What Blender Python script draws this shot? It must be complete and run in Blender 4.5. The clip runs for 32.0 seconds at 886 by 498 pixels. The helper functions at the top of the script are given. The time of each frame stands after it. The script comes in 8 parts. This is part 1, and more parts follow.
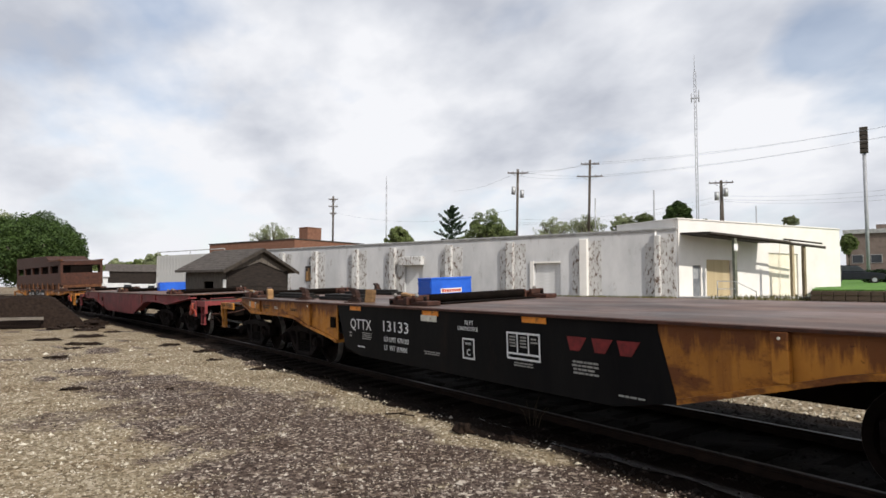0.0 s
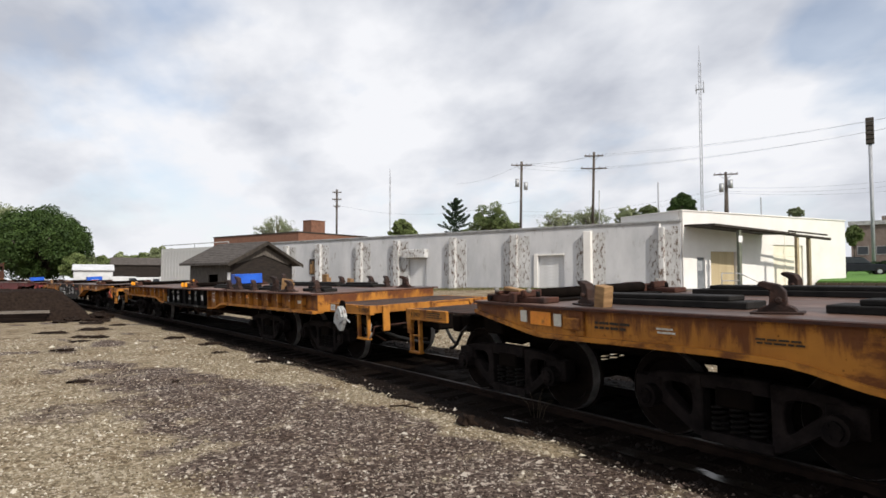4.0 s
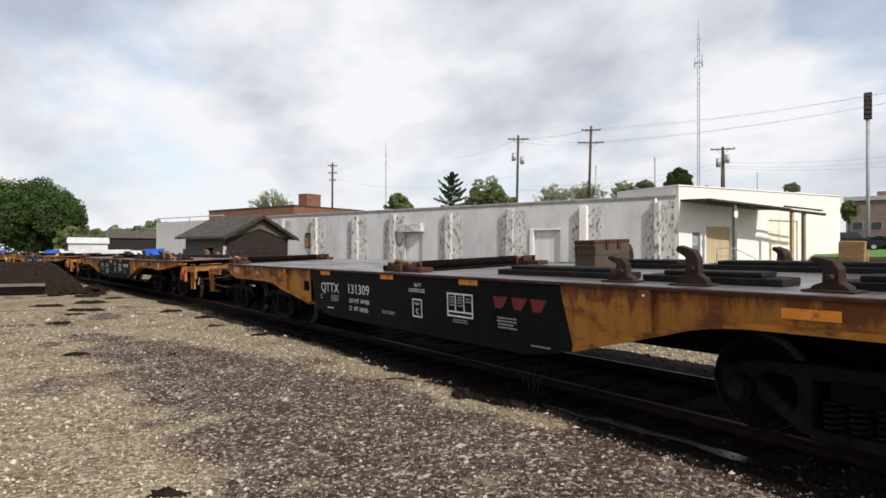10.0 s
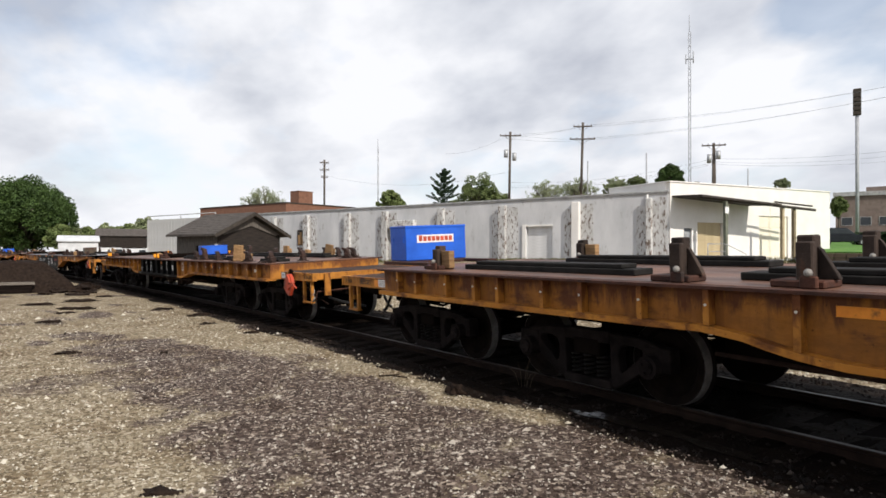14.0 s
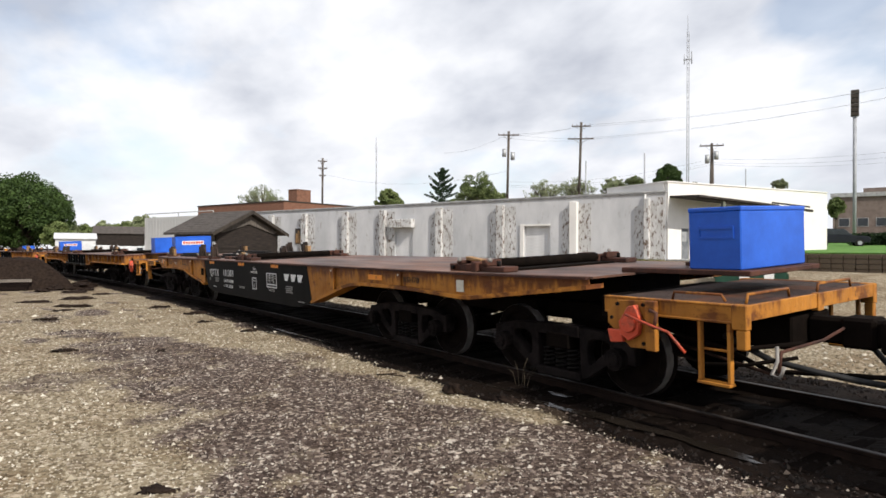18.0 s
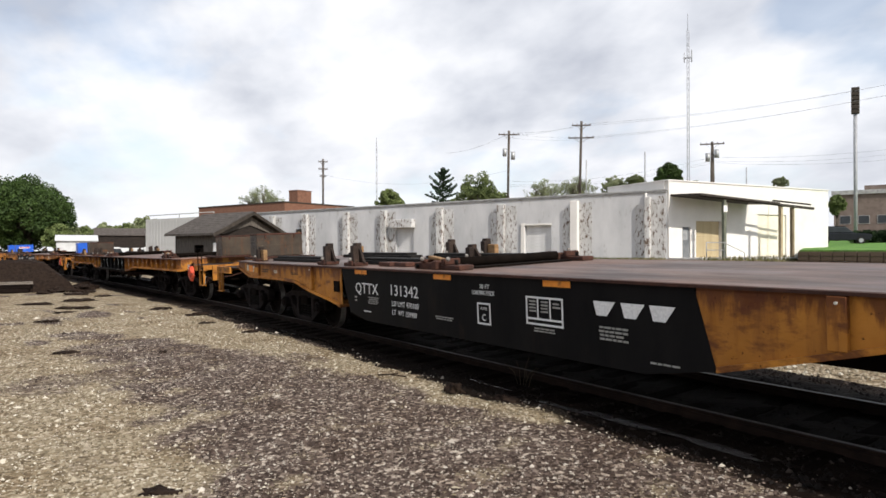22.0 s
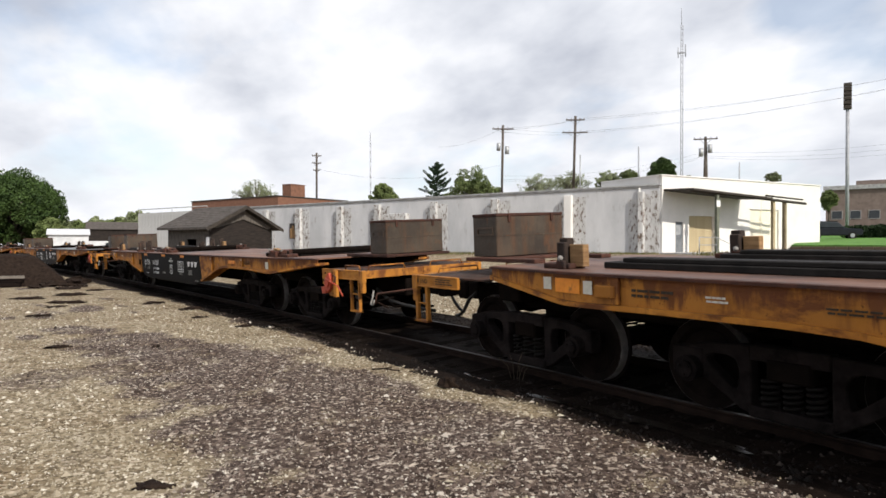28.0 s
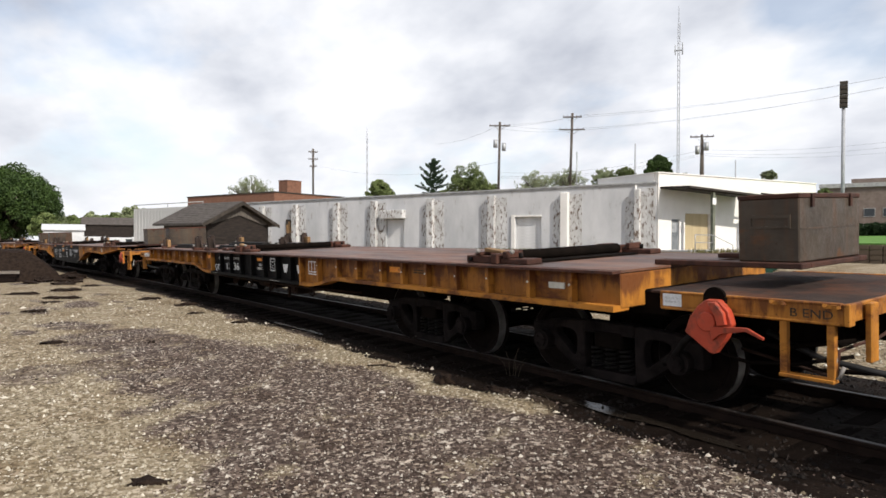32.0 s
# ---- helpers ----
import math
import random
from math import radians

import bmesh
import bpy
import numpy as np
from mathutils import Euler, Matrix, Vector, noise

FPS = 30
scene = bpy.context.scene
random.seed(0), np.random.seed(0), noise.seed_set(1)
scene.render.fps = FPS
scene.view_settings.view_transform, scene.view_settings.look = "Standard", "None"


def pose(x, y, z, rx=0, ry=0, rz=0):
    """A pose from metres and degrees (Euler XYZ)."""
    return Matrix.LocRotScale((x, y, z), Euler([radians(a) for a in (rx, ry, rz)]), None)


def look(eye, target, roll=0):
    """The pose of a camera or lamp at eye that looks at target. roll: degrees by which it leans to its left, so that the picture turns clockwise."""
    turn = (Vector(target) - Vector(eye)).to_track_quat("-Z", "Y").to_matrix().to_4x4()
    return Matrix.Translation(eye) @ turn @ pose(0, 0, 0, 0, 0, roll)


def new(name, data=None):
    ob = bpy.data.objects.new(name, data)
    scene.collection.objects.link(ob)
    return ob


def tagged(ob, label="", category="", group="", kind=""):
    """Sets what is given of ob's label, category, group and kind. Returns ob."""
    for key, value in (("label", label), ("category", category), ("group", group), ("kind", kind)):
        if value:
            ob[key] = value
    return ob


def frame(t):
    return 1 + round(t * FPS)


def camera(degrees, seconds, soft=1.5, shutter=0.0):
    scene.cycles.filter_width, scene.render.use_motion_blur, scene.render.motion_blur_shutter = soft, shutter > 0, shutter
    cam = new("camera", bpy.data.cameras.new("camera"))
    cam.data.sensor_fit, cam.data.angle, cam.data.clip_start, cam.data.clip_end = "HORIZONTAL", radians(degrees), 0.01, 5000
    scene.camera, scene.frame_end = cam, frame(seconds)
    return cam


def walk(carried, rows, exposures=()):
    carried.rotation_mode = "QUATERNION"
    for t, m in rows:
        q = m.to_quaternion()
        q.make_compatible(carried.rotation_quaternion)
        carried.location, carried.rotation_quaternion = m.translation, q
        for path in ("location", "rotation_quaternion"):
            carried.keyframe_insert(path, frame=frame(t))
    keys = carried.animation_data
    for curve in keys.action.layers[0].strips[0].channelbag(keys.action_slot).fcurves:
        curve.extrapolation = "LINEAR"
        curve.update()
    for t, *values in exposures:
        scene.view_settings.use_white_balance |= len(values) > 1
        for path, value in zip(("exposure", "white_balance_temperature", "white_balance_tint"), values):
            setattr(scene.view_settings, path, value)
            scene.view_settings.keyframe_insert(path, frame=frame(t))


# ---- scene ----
EYE = 1.82
cam = camera(69.5, 32.0, soft=1.6)


def view(yaw, pitch, roll):
    return pose(0, 0, EYE, 90 + pitch, 0, yaw) @ pose(0, 0, 0, 0, 0, roll)


# the hand-held camera only turns: seconds, yaw to the left of the track's normal, tilt, roll
TURNS = [
    (0, 56.98, 3.40, 0.16), (0.5, 57.01, 3.31, 0.15), (1, 56.97, 3.20, 0.13), (1.5, 57.00, 3.12, 0.10), (2, 57.07, 3.02, 0.07),
    (2.5, 57.10, 2.98, 0.05), (3, 57.18, 2.92, 0.01), (3.5, 57.24, 2.85, -0.00), (5.5, 57.50, 2.13, 0.10), (6, 57.45, 1.85, 0.05),
    (6.5, 57.36, 1.53, 0.00), (7, 57.28, 1.32, 0.04), (7.5, 57.28, 1.07, 0.14), (8, 57.26, 1.00, 0.19), (8.5, 57.09, 0.83, 0.14),
    (9, 57.01, 0.73, 0.12), (9.5, 56.99, 0.55, 0.19), (10, 56.95, 0.42, 0.20), (10.5, 56.79, 0.36, 0.11), (11, 56.68, 0.31, 0.06),
    (11.5, 56.62, 0.30, 0.10), (12, 56.57, 0.29, 0.14), (12.5, 56.50, 0.24, 0.13), (13, 56.42, 0.21, 0.05), (13.5, 56.32, 0.13, -0.06),
    (14, 56.28, 0.13, -0.02), (14.5, 56.33, 0.15, 0.10), (16.5, 56.15, 0.13, 0.22), (17, 56.14, 0.12, 0.23), (17.5, 56.11, 0.07, 0.22),
    (18, 56.09, 0.05, 0.23), (18.5, 56.09, 0.08, 0.21), (19, 56.10, 0.07, 0.16), (19.5, 56.14, 0.06, 0.10), (20, 56.14, 0.08, 0.04),
    (20.5, 56.21, 0.05, -0.03), (21, 56.23, -0.03, -0.11), (21.5, 56.22, 0.04, -0.15), (22, 56.17, 0.04, -0.10), (22.5, 56.13, -0.00, -0.03),
    (23, 56.06, -0.00, -0.01), (23.5, 55.98, -0.03, -0.05), (24, 55.93, -0.07, -0.06), (24.5, 55.84, -0.15, -0.07), (25, 55.74, -0.19, -0.12),
    (25.5, 55.72, -0.23, -0.15), (27.5, 55.64, -0.36, -0.11), (28, 55.62, -0.46, -0.03), (28.5, 55.60, -0.50, 0.06), (29, 55.52, -0.56, 0.04),
    (29.5, 55.48, -0.54, -0.01), (30, 55.46, -0.54, -0.04), (30.5, 55.46, -0.55, -0.02), (31, 55.43, -0.64, 0.06), (31.5, 55.40, -0.68, 0.15),
    (32, 55.30, -0.76, 0.17)]
walk(cam, [(t, view(a, b, c)) for t, a, b, c in TURNS], [(0, -0.12), (8, -0.12), (14, -0.04), (18, 0.05), (32, 0.04)])

# ---------------------------------------------------------------- world and sun
SUN_EL, SUN_AZ = radians(38), radians(0)  # azimuth from +X towards -Y
to_sun = Vector((math.cos(SUN_EL) * math.cos(SUN_AZ), -math.cos(SUN_EL) * math.sin(SUN_AZ), math.sin(SUN_EL)))


def build_world():
    w = bpy.data.worlds.new("sky")
    scene.world = w
    w.use_nodes = True
    nt = w.node_tree
    nt.nodes.clear()
    out = nt.nodes.new("ShaderNodeOutputWorld")
    bg = nt.nodes.new("ShaderNodeBackground")
    sky = nt.nodes.new("ShaderNodeTexSky")
    sky.sky_type = "NISHITA"
    sky.sun_disc = False
    sky.sun_elevation = SUN_EL
    sky.sun_rotation = math.atan2(to_sun.x, to_sun.y)
    skys = nt.nodes.new("ShaderNodeVectorMath")
    skys.operation = "SCALE"
    skys.inputs["Scale"].default_value = 0.15
    nt.links.new(sky.outputs[0], skys.inputs[0])
    tc = nt.nodes.new("ShaderNodeTexCoord")
    sep = nt.nodes.new("ShaderNodeSeparateXYZ")
    nt.links.new(tc.outputs["Generated"], sep.inputs[0])
    # flat cloud deck: divide by height so that clouds flatten towards the horizon
    up = nt.nodes.new("ShaderNodeMath")
    up.operation = "MAXIMUM"
    up.inputs[1].default_value = 0.0
    nt.links.new(sep.outputs["Z"], up.inputs[0])
    add = nt.nodes.new("ShaderNodeMath")
    add.operation = "ADD"
    add.inputs[1].default_value = 0.36
    nt.links.new(up.outputs[0], add.inputs[0])
    div = nt.nodes.new("ShaderNodeVectorMath")
    div.operation = "DIVIDE"
    nt.links.new(tc.outputs["Generated"], div.inputs[0])
    nt.links.new(add.outputs[0], div.inputs[1])
    mp = nt.nodes.new("ShaderNodeMapping")
    mp.inputs["Location"].default_value = (5.3, 0.6, 0.0)
    mp.inputs["Rotation"].default_value = (0, 0, radians(35))
    mp.inputs["Scale"].default_value = (1.15, 1.45, 1.2)
    nt.links.new(div.outputs[0], mp.inputs[0])

    def clouds(scale, rough, distort, place):
        shifted = nt.nodes.new("ShaderNodeMapping")
        shifted.inputs["Location"].default_value = place
        nt.links.new(mp.outputs[0], shifted.inputs[0])
        n = nt.nodes.new("ShaderNodeTexNoise")
        n.inputs["Scale"].default_value = scale
        n.inputs["Detail"].default_value = 5
        n.inputs["Roughness"].default_value = rough
        n.inputs["Distortion"].default_value = distort
        nt.links.new(shifted.outputs[0], n.inputs["Vector"])
        return n.outputs[0]

    def bulk(az, el, inner, outer, amount):
        """A broad mass of cloud, or a gap, about one part of the sky: amount there, 0 past the outer angle."""
        a, e = radians(az), radians(el)
        dot = nt.nodes.new("ShaderNodeVectorMath")
        dot.operation = "DOT_PRODUCT"
        dot.inputs[1].default_value = (math.sin(a) * math.cos(e), math.cos(a) * math.cos(e), math.sin(e))
        nt.links.new(tc.outputs["Generated"], dot.inputs[0])
        r = nt.nodes.new("ShaderNodeMapRange")
        r.interpolation_type = "SMOOTHSTEP"
        r.inputs["From Min"].default_value, r.inputs["From Max"].default_value = math.cos(radians(outer)), math.cos(radians(inner))
        r.inputs["To Min"].default_value, r.inputs["To Max"].default_value = 0.0, amount
        nt.links.new(dot.outputs["Value"], r.inputs["Value"])
        return r.outputs[0]

    def total(first, *rest):
        for other in rest:
            m_ = nt.nodes.new("ShaderNodeMath")
            m_.operation = "ADD"
            nt.links.new(first, m_.inputs[0])
            nt.links.new(other, m_.inputs[1])
            first = m_.outputs[0]
        return first

    # the cover thins to a veil in a few gaps and breaks up towards the sunny side
    thick = total(clouds(1.9, 0.50, 0.0, (0, 0, 0)), bulk(-84, 13.5, 2, 13, -0.16), bulk(-22, 17, 1, 10, -0.22), bulk(-50, 12, 2, 9, -0.07), bulk(95, 30, 10, 75, -0.26))
    cover = nt.nodes.new("ShaderNodeValToRGB")
    cover.color_ramp.elements[0].position = 0.24
    cover.color_ramp.elements[0].color = (0.45, 0.45, 0.45, 1)
    cover.color_ramp.elements[1].position = 0.42
    cover.color_ramp.elements[1].color = (1, 1, 1, 1)
    nt.links.new(thick, cover.inputs[0])
    # grey undersides and white crowns
    grey = total(clouds(2.3, 0.50, 0.0, (7.7, 2.2, 1.0)), bulk(-70, 21, 2, 17, -0.05), bulk(-58, 28, 3, 14, -0.03), bulk(-72, 9, 3, 15, 0.12), bulk(-33, 12, 2, 12, 0.07))
    tone = nt.nodes.new("ShaderNodeValToRGB")
    tone.color_ramp.elements[0].position = 0.30
    tone.color_ramp.elements[0].color = (0.57, 0.60, 0.68, 1)
    tone.color_ramp.elements[1].position = 0.62
    tone.color_ramp.elements[1].color = (1.0, 1.01, 1.05, 1)
    mid = tone.color_ramp.elements.new(0.46)
    mid.color = (0.78, 0.805, 0.87, 1)
    nt.links.new(grey, tone.inputs[0])
    mix = nt.nodes.new("ShaderNodeMixRGB")
    nt.links.new(cover.outputs[0], mix.inputs[0])
    nt.links.new(skys.outputs[0], mix.inputs[1])
    nt.links.new(tone.outputs[0], mix.inputs[2])
    # pale haze at the horizon
    hz = nt.nodes.new("ShaderNodeMapRange")
    hz.inputs["From Min"].default_value = 0.0
    hz.inputs["From Max"].default_value = 0.20
    hz.inputs["To Min"].default_value = 0.6
    hz.inputs["To Max"].default_value = 0.0
    nt.links.new(up.outputs[0], hz.inputs["Value"])
    mix2 = nt.nodes.new("ShaderNodeMixRGB")
    mix2.inputs[2].default_value = (0.93, 0.945, 0.99, 1)
    nt.links.new(hz.outputs[0], mix2.inputs[0])
    nt.links.new(mix.outputs[0], mix2.inputs[1])
    bg.inputs["Strength"].default_value = 1.0
    nt.links.new(mix2.outputs[0], bg.inputs["Color"])
    nt.links.new(bg.outputs[0], out.inputs[0])


build_world()
sun = new("sun", bpy.data.lights.new("sun", "SUN"))
sun.data.energy = 4.9
sun.data.angle = radians(1.2)
sun.data.color = (1.0, 0.93, 0.84)
sun.matrix_world = look(to_sun * 100, (0, 0, 0))


# ---------------------------------------------------------------- materials
def material(name, c1, c2, rough=0.8, metal=0.0, scale=3.0, detail=6, bump=0.1, bscale=40.0, stain=None, stain_at=(0.55, 0.7), sscale=1.0,
             stretch=(1, 1, 1), vary=0.0, spec=0.3):
    """A surface of two tones at a coarse and a fine scale, with stains and relief."""
    m = bpy.data.materials.new(name)
    m.use_nodes = True
    nt = m.node_tree
    b = nt.nodes["Principled BSDF"]
    b.inputs["Specular IOR Level"].default_value = spec
    tc = nt.nodes.new("ShaderNodeTexCoord")
    mp = nt.nodes.new("ShaderNodeMapping")
    mp.inputs["Scale"].default_value = stretch
    nt.links.new(tc.outputs["Object"], mp.inputs[0])
    if vary:
        info = nt.nodes.new("ShaderNodeObjectInfo")
        far = nt.nodes.new("ShaderNodeMath")
        far.operation = "MULTIPLY"
        far.inputs[1].default_value = 37.0
        nt.links.new(info.outputs["Random"], far.inputs[0])
        nt.links.new(far.outputs[0], mp.inputs["Location"])
    n1 = nt.nodes.new("ShaderNodeTexNoise")
    n1.inputs["Scale"].default_value = scale
    n1.inputs["Detail"].default_value = detail
    n1.inputs["Roughness"].default_value = 0.65
    nt.links.new(mp.outputs[0], n1.inputs["Vector"])
    ramp = nt.nodes.new("ShaderNodeValToRGB")
    ramp.color_ramp.elements[0].position, ramp.color_ramp.elements[0].color = 0.35, (*c1, 1)
    ramp.color_ramp.elements[1].position, ramp.color_ramp.elements[1].color = 0.65, (*c2, 1)
    nt.links.new(n1.outputs[0], ramp.inputs[0])
    col = ramp.outputs[0]
    n2 = nt.nodes.new("ShaderNodeTexNoise")
    n2.inputs["Scale"].default_value = bscale
    n2.inputs["Detail"].default_value = 4
    nt.links.new(tc.outputs["Object"], n2.inputs["Vector"])
    if stain:
        n3 = nt.nodes.new("ShaderNodeTexNoise")
        n3.inputs["Scale"].default_value = sscale
        n3.inputs["Detail"].default_value = 8
        n3.inputs["Roughness"].default_value = 0.7
        nt.links.new(mp.outputs[0], n3.inputs["Vector"])
        r3 = nt.nodes.new("ShaderNodeValToRGB")
        r3.color_ramp.elements[0].position, r3.color_ramp.elements[0].color = stain_at[0], (0, 0, 0, 1)
        r3.color_ramp.elements[1].position, r3.color_ramp.elements[1].color = stain_at[1], (1, 1, 1, 1)
        nt.links.new(n3.outputs[0], r3.inputs[0])
        mx = nt.nodes.new("ShaderNodeMixRGB")
        mx.inputs[2].default_value = (*stain, 1)
        nt.links.new(r3.outputs[0], mx.inputs[0])
        nt.links.new(col, mx.inputs[1])
        col = mx.outputs[0]
    if vary:
        oi = nt.nodes.new("ShaderNodeObjectInfo")
        mr = nt.nodes.new("ShaderNodeMapRange")
        mr.inputs["To Min"].default_value, mr.inputs["To Max"].default_value = 1 - vary, 1 + vary
        nt.links.new(oi.outputs["Random"], mr.inputs["Value"])
        vm = nt.nodes.new("ShaderNodeVectorMath")
        vm.operation = "SCALE"
        nt.links.new(col, vm.inputs[0])
        nt.links.new(mr.outputs[0], vm.inputs["Scale"])
        col = vm.outputs[0]
    nt.links.new(col, b.inputs["Base Color"])
    b.inputs["Roughness"].default_value = rough
    b.inputs["Metallic"].default_value = metal
    if bump:
        bp = nt.nodes.new("ShaderNodeBump")
        bp.inputs["Strength"].default_value = bump
        bp.inputs["Distance"].default_value = 0.02
        nt.links.new(n2.outputs[0], bp.inputs["Height"])
        nt.links.new(bp.outputs[0], b.inputs["Normal"])
    return m


def rusting(name, c1, c2, rust, much=0.5, runs=0.5, rough=0.6):
    """Old paint on steel: faded patches, rust blotches, rust runs that hang down and small chips."""
    m = bpy.data.materials.new(name)
    m.use_nodes = True
    nt = m.node_tree
    b = nt.nodes["Principled BSDF"]
    tc = nt.nodes.new("ShaderNodeTexCoord")
    info = nt.nodes.new("ShaderNodeObjectInfo")
    far = nt.nodes.new("ShaderNodeVectorMath")
    far.operation = "SCALE"
    far.inputs[0].default_value = (31.0, 17.0, 5.0)
    nt.links.new(info.outputs["Random"], far.inputs["Scale"])

    def field(stretch, scale, detail, lo, hi, amount=1.0):
        mp = nt.nodes.new("ShaderNodeMapping")
        mp.inputs["Scale"].default_value = stretch
        nt.links.new(tc.outputs["Object"], mp.inputs[0])
        nt.links.new(far.outputs[0], mp.inputs["Location"])
        n = nt.nodes.new("ShaderNodeTexNoise")
        n.inputs["Scale"].default_value, n.inputs["Detail"].default_value, n.inputs["Roughness"].default_value = scale, detail, 0.66
        nt.links.new(mp.outputs[0], n.inputs["Vector"])
        r = nt.nodes.new("ShaderNodeMapRange")
        r.inputs["From Min"].default_value, r.inputs["From Max"].default_value, r.inputs["To Max"].default_value = lo, hi, amount
        nt.links.new(n.outputs[0], r.inputs["Value"])
        return r.outputs[0]

    def blend(fac, a, c):
        mx = nt.nodes.new("ShaderNodeMixRGB")
        nt.links.new(fac, mx.inputs[0])
        if isinstance(a, tuple):
            mx.inputs[1].default_value = (*a, 1)
        else:
            nt.links.new(a, mx.inputs[1])
        mx.inputs[2].default_value = (*c, 1)
        return mx.outputs[0]
    dark = tuple(q * 0.35 for q in rust)
    col = blend(field((1, 1, 1), 0.9, 5, 0.35, 0.65), c1, c2)
    col = blend(field((1, 1, 0.12), 5.0, 4, 0.50, 0.72, 0.75 * runs), col, rust)
    col = blend(field((0.6, 1, 1.3), 2.6, 9, 0.66 - 0.2 * much, 0.76 - 0.2 * much, 0.85), col, rust)
    # rust that hangs from under the deck's edge
    sep = nt.nodes.new("ShaderNodeSeparateXYZ")
    nt.links.new(tc.outputs["Object"], sep.inputs[0])
    high = nt.nodes.new("ShaderNodeMapRange")
    high.inputs["From Min"].default_value, high.inputs["From Max"].default_value, high.inputs["To Max"].default_value = 1.02, 1.37, 0.42 + 0.2 * runs
    nt.links.new(sep.outputs["Z"], high.inputs["Value"])
    both = nt.nodes.new("ShaderNodeMath")
    both.operation = "ADD"
    nt.links.new(high.outputs[0], both.inputs[0])
    nt.links.new(field((1.6, 1, 0.3), 3.2, 8, 0.25, 0.75), both.inputs[1])
    edge = nt.nodes.new("ShaderNodeMapRange")
    edge.inputs["From Min"].default_value, edge.inputs["From Max"].default_value, edge.inputs["To Max"].default_value = 0.74, 0.98, 0.85
    nt.links.new(both.outputs[0], edge.inputs["Value"])
    col = blend(edge.outputs[0], col, rust)
    col = blend(field((1, 1, 1), 22.0, 5, 0.64, 0.69, 0.8), col, dark)
    col = blend(field((0.4, 1, 1), 1.6, 8, 0.60, 0.75, 0.55), col, dark)
    nt.links.new(col, b.inputs["Base Color"])
    nt.links.new(field((1, 1, 1), 6.0, 5, 0.3, 0.7, 1.0), b.inputs["Roughness"])
    b.inputs["Specular IOR Level"].default_value = 0.22
    rr = b.inputs["Roughness"].links[0].from_node
    rr.inputs["To Min"].default_value, rr.inputs["To Max"].default_value = rough - 0.12, rough + 0.2
    bp = nt.nodes.new("ShaderNodeBump")
    bp.inputs["Strength"].default_value, bp.inputs["Distance"].default_value = 0.25, 0.012
    nt.links.new(field((1, 1, 1), 14.0, 6, 0.3, 0.7), bp.inputs["Height"])
    nt.links.new(bp.outputs[0], b.inputs["Normal"])
    return m


def decking(name, tones, wet):
    """A steel deck: worn rust, dark oil and grey scale in broad patches, damp in places. wet: 0 dry to 1 wet all over."""
    m = bpy.data.materials.new(name)
    m.use_nodes = True
    nt = m.node_tree
    b = nt.nodes["Principled BSDF"]
    tc = nt.nodes.new("ShaderNodeTexCoord")
    info = nt.nodes.new("ShaderNodeObjectInfo")
    far = nt.nodes.new("ShaderNodeVectorMath")
    far.operation = "SCALE"
    far.inputs[0].default_value = (43.0, 19.0, 0.0)
    nt.links.new(info.outputs["Random"], far.inputs["Scale"])
    mp = nt.nodes.new("ShaderNodeMapping")
    mp.inputs["Scale"].default_value = (0.55, 1.5, 1)
    nt.links.new(tc.outputs["Object"], mp.inputs[0])
    nt.links.new(far.outputs[0], mp.inputs["Location"])

    def field(scale, detail, rough=0.66):
        n = nt.nodes.new("ShaderNodeTexNoise")
        n.inputs["Scale"].default_value, n.inputs["Detail"].default_value, n.inputs["Roughness"].default_value = scale, detail, rough
        nt.links.new(mp.outputs[0], n.inputs["Vector"])
        return n.outputs[0]
    r = nt.nodes.new("ShaderNodeValToRGB")
    at_ = (0.30, 0.44, 0.54, 0.66)
    r.color_ramp.elements[0].position, r.color_ramp.elements[1].position = at_[0], at_[3]
    r.color_ramp.elements[0].color, r.color_ramp.elements[1].color = (*tones[0], 1), (*tones[3], 1)
    for q in (1, 2):
        r.color_ramp.elements.new(at_[q]).color = (*tones[q], 1)
    nt.links.new(field(0.9, 9, 0.7), r.inputs[0])
    g = nt.nodes.new("ShaderNodeMapRange")
    g.inputs["From Min"].default_value, g.inputs["From Max"].default_value = 0.40, 0.62
    g.inputs["To Min"].default_value, g.inputs["To Max"].default_value = 0.62 - 0.34 * wet, 0.80 - 0.30 * wet
    nt.links.new(field(0.7, 5), g.inputs["Value"])
    nt.links.new(g.outputs[0], b.inputs["Roughness"])
    nt.links.new(r.outputs[0], b.inputs["Base Color"])
    b.inputs["Specular IOR Level"].default_value = 0.30 + 0.2 * wet
    bp = nt.nodes.new("ShaderNodeBump")
    bp.inputs["Strength"].default_value, bp.inputs["Distance"].default_value = 0.3 - 0.15 * wet, 0.02
    nt.links.new(field(9.0, 6), bp.inputs["Height"])
    nt.links.new(bp.outputs[0], b.inputs["Normal"])
    return m


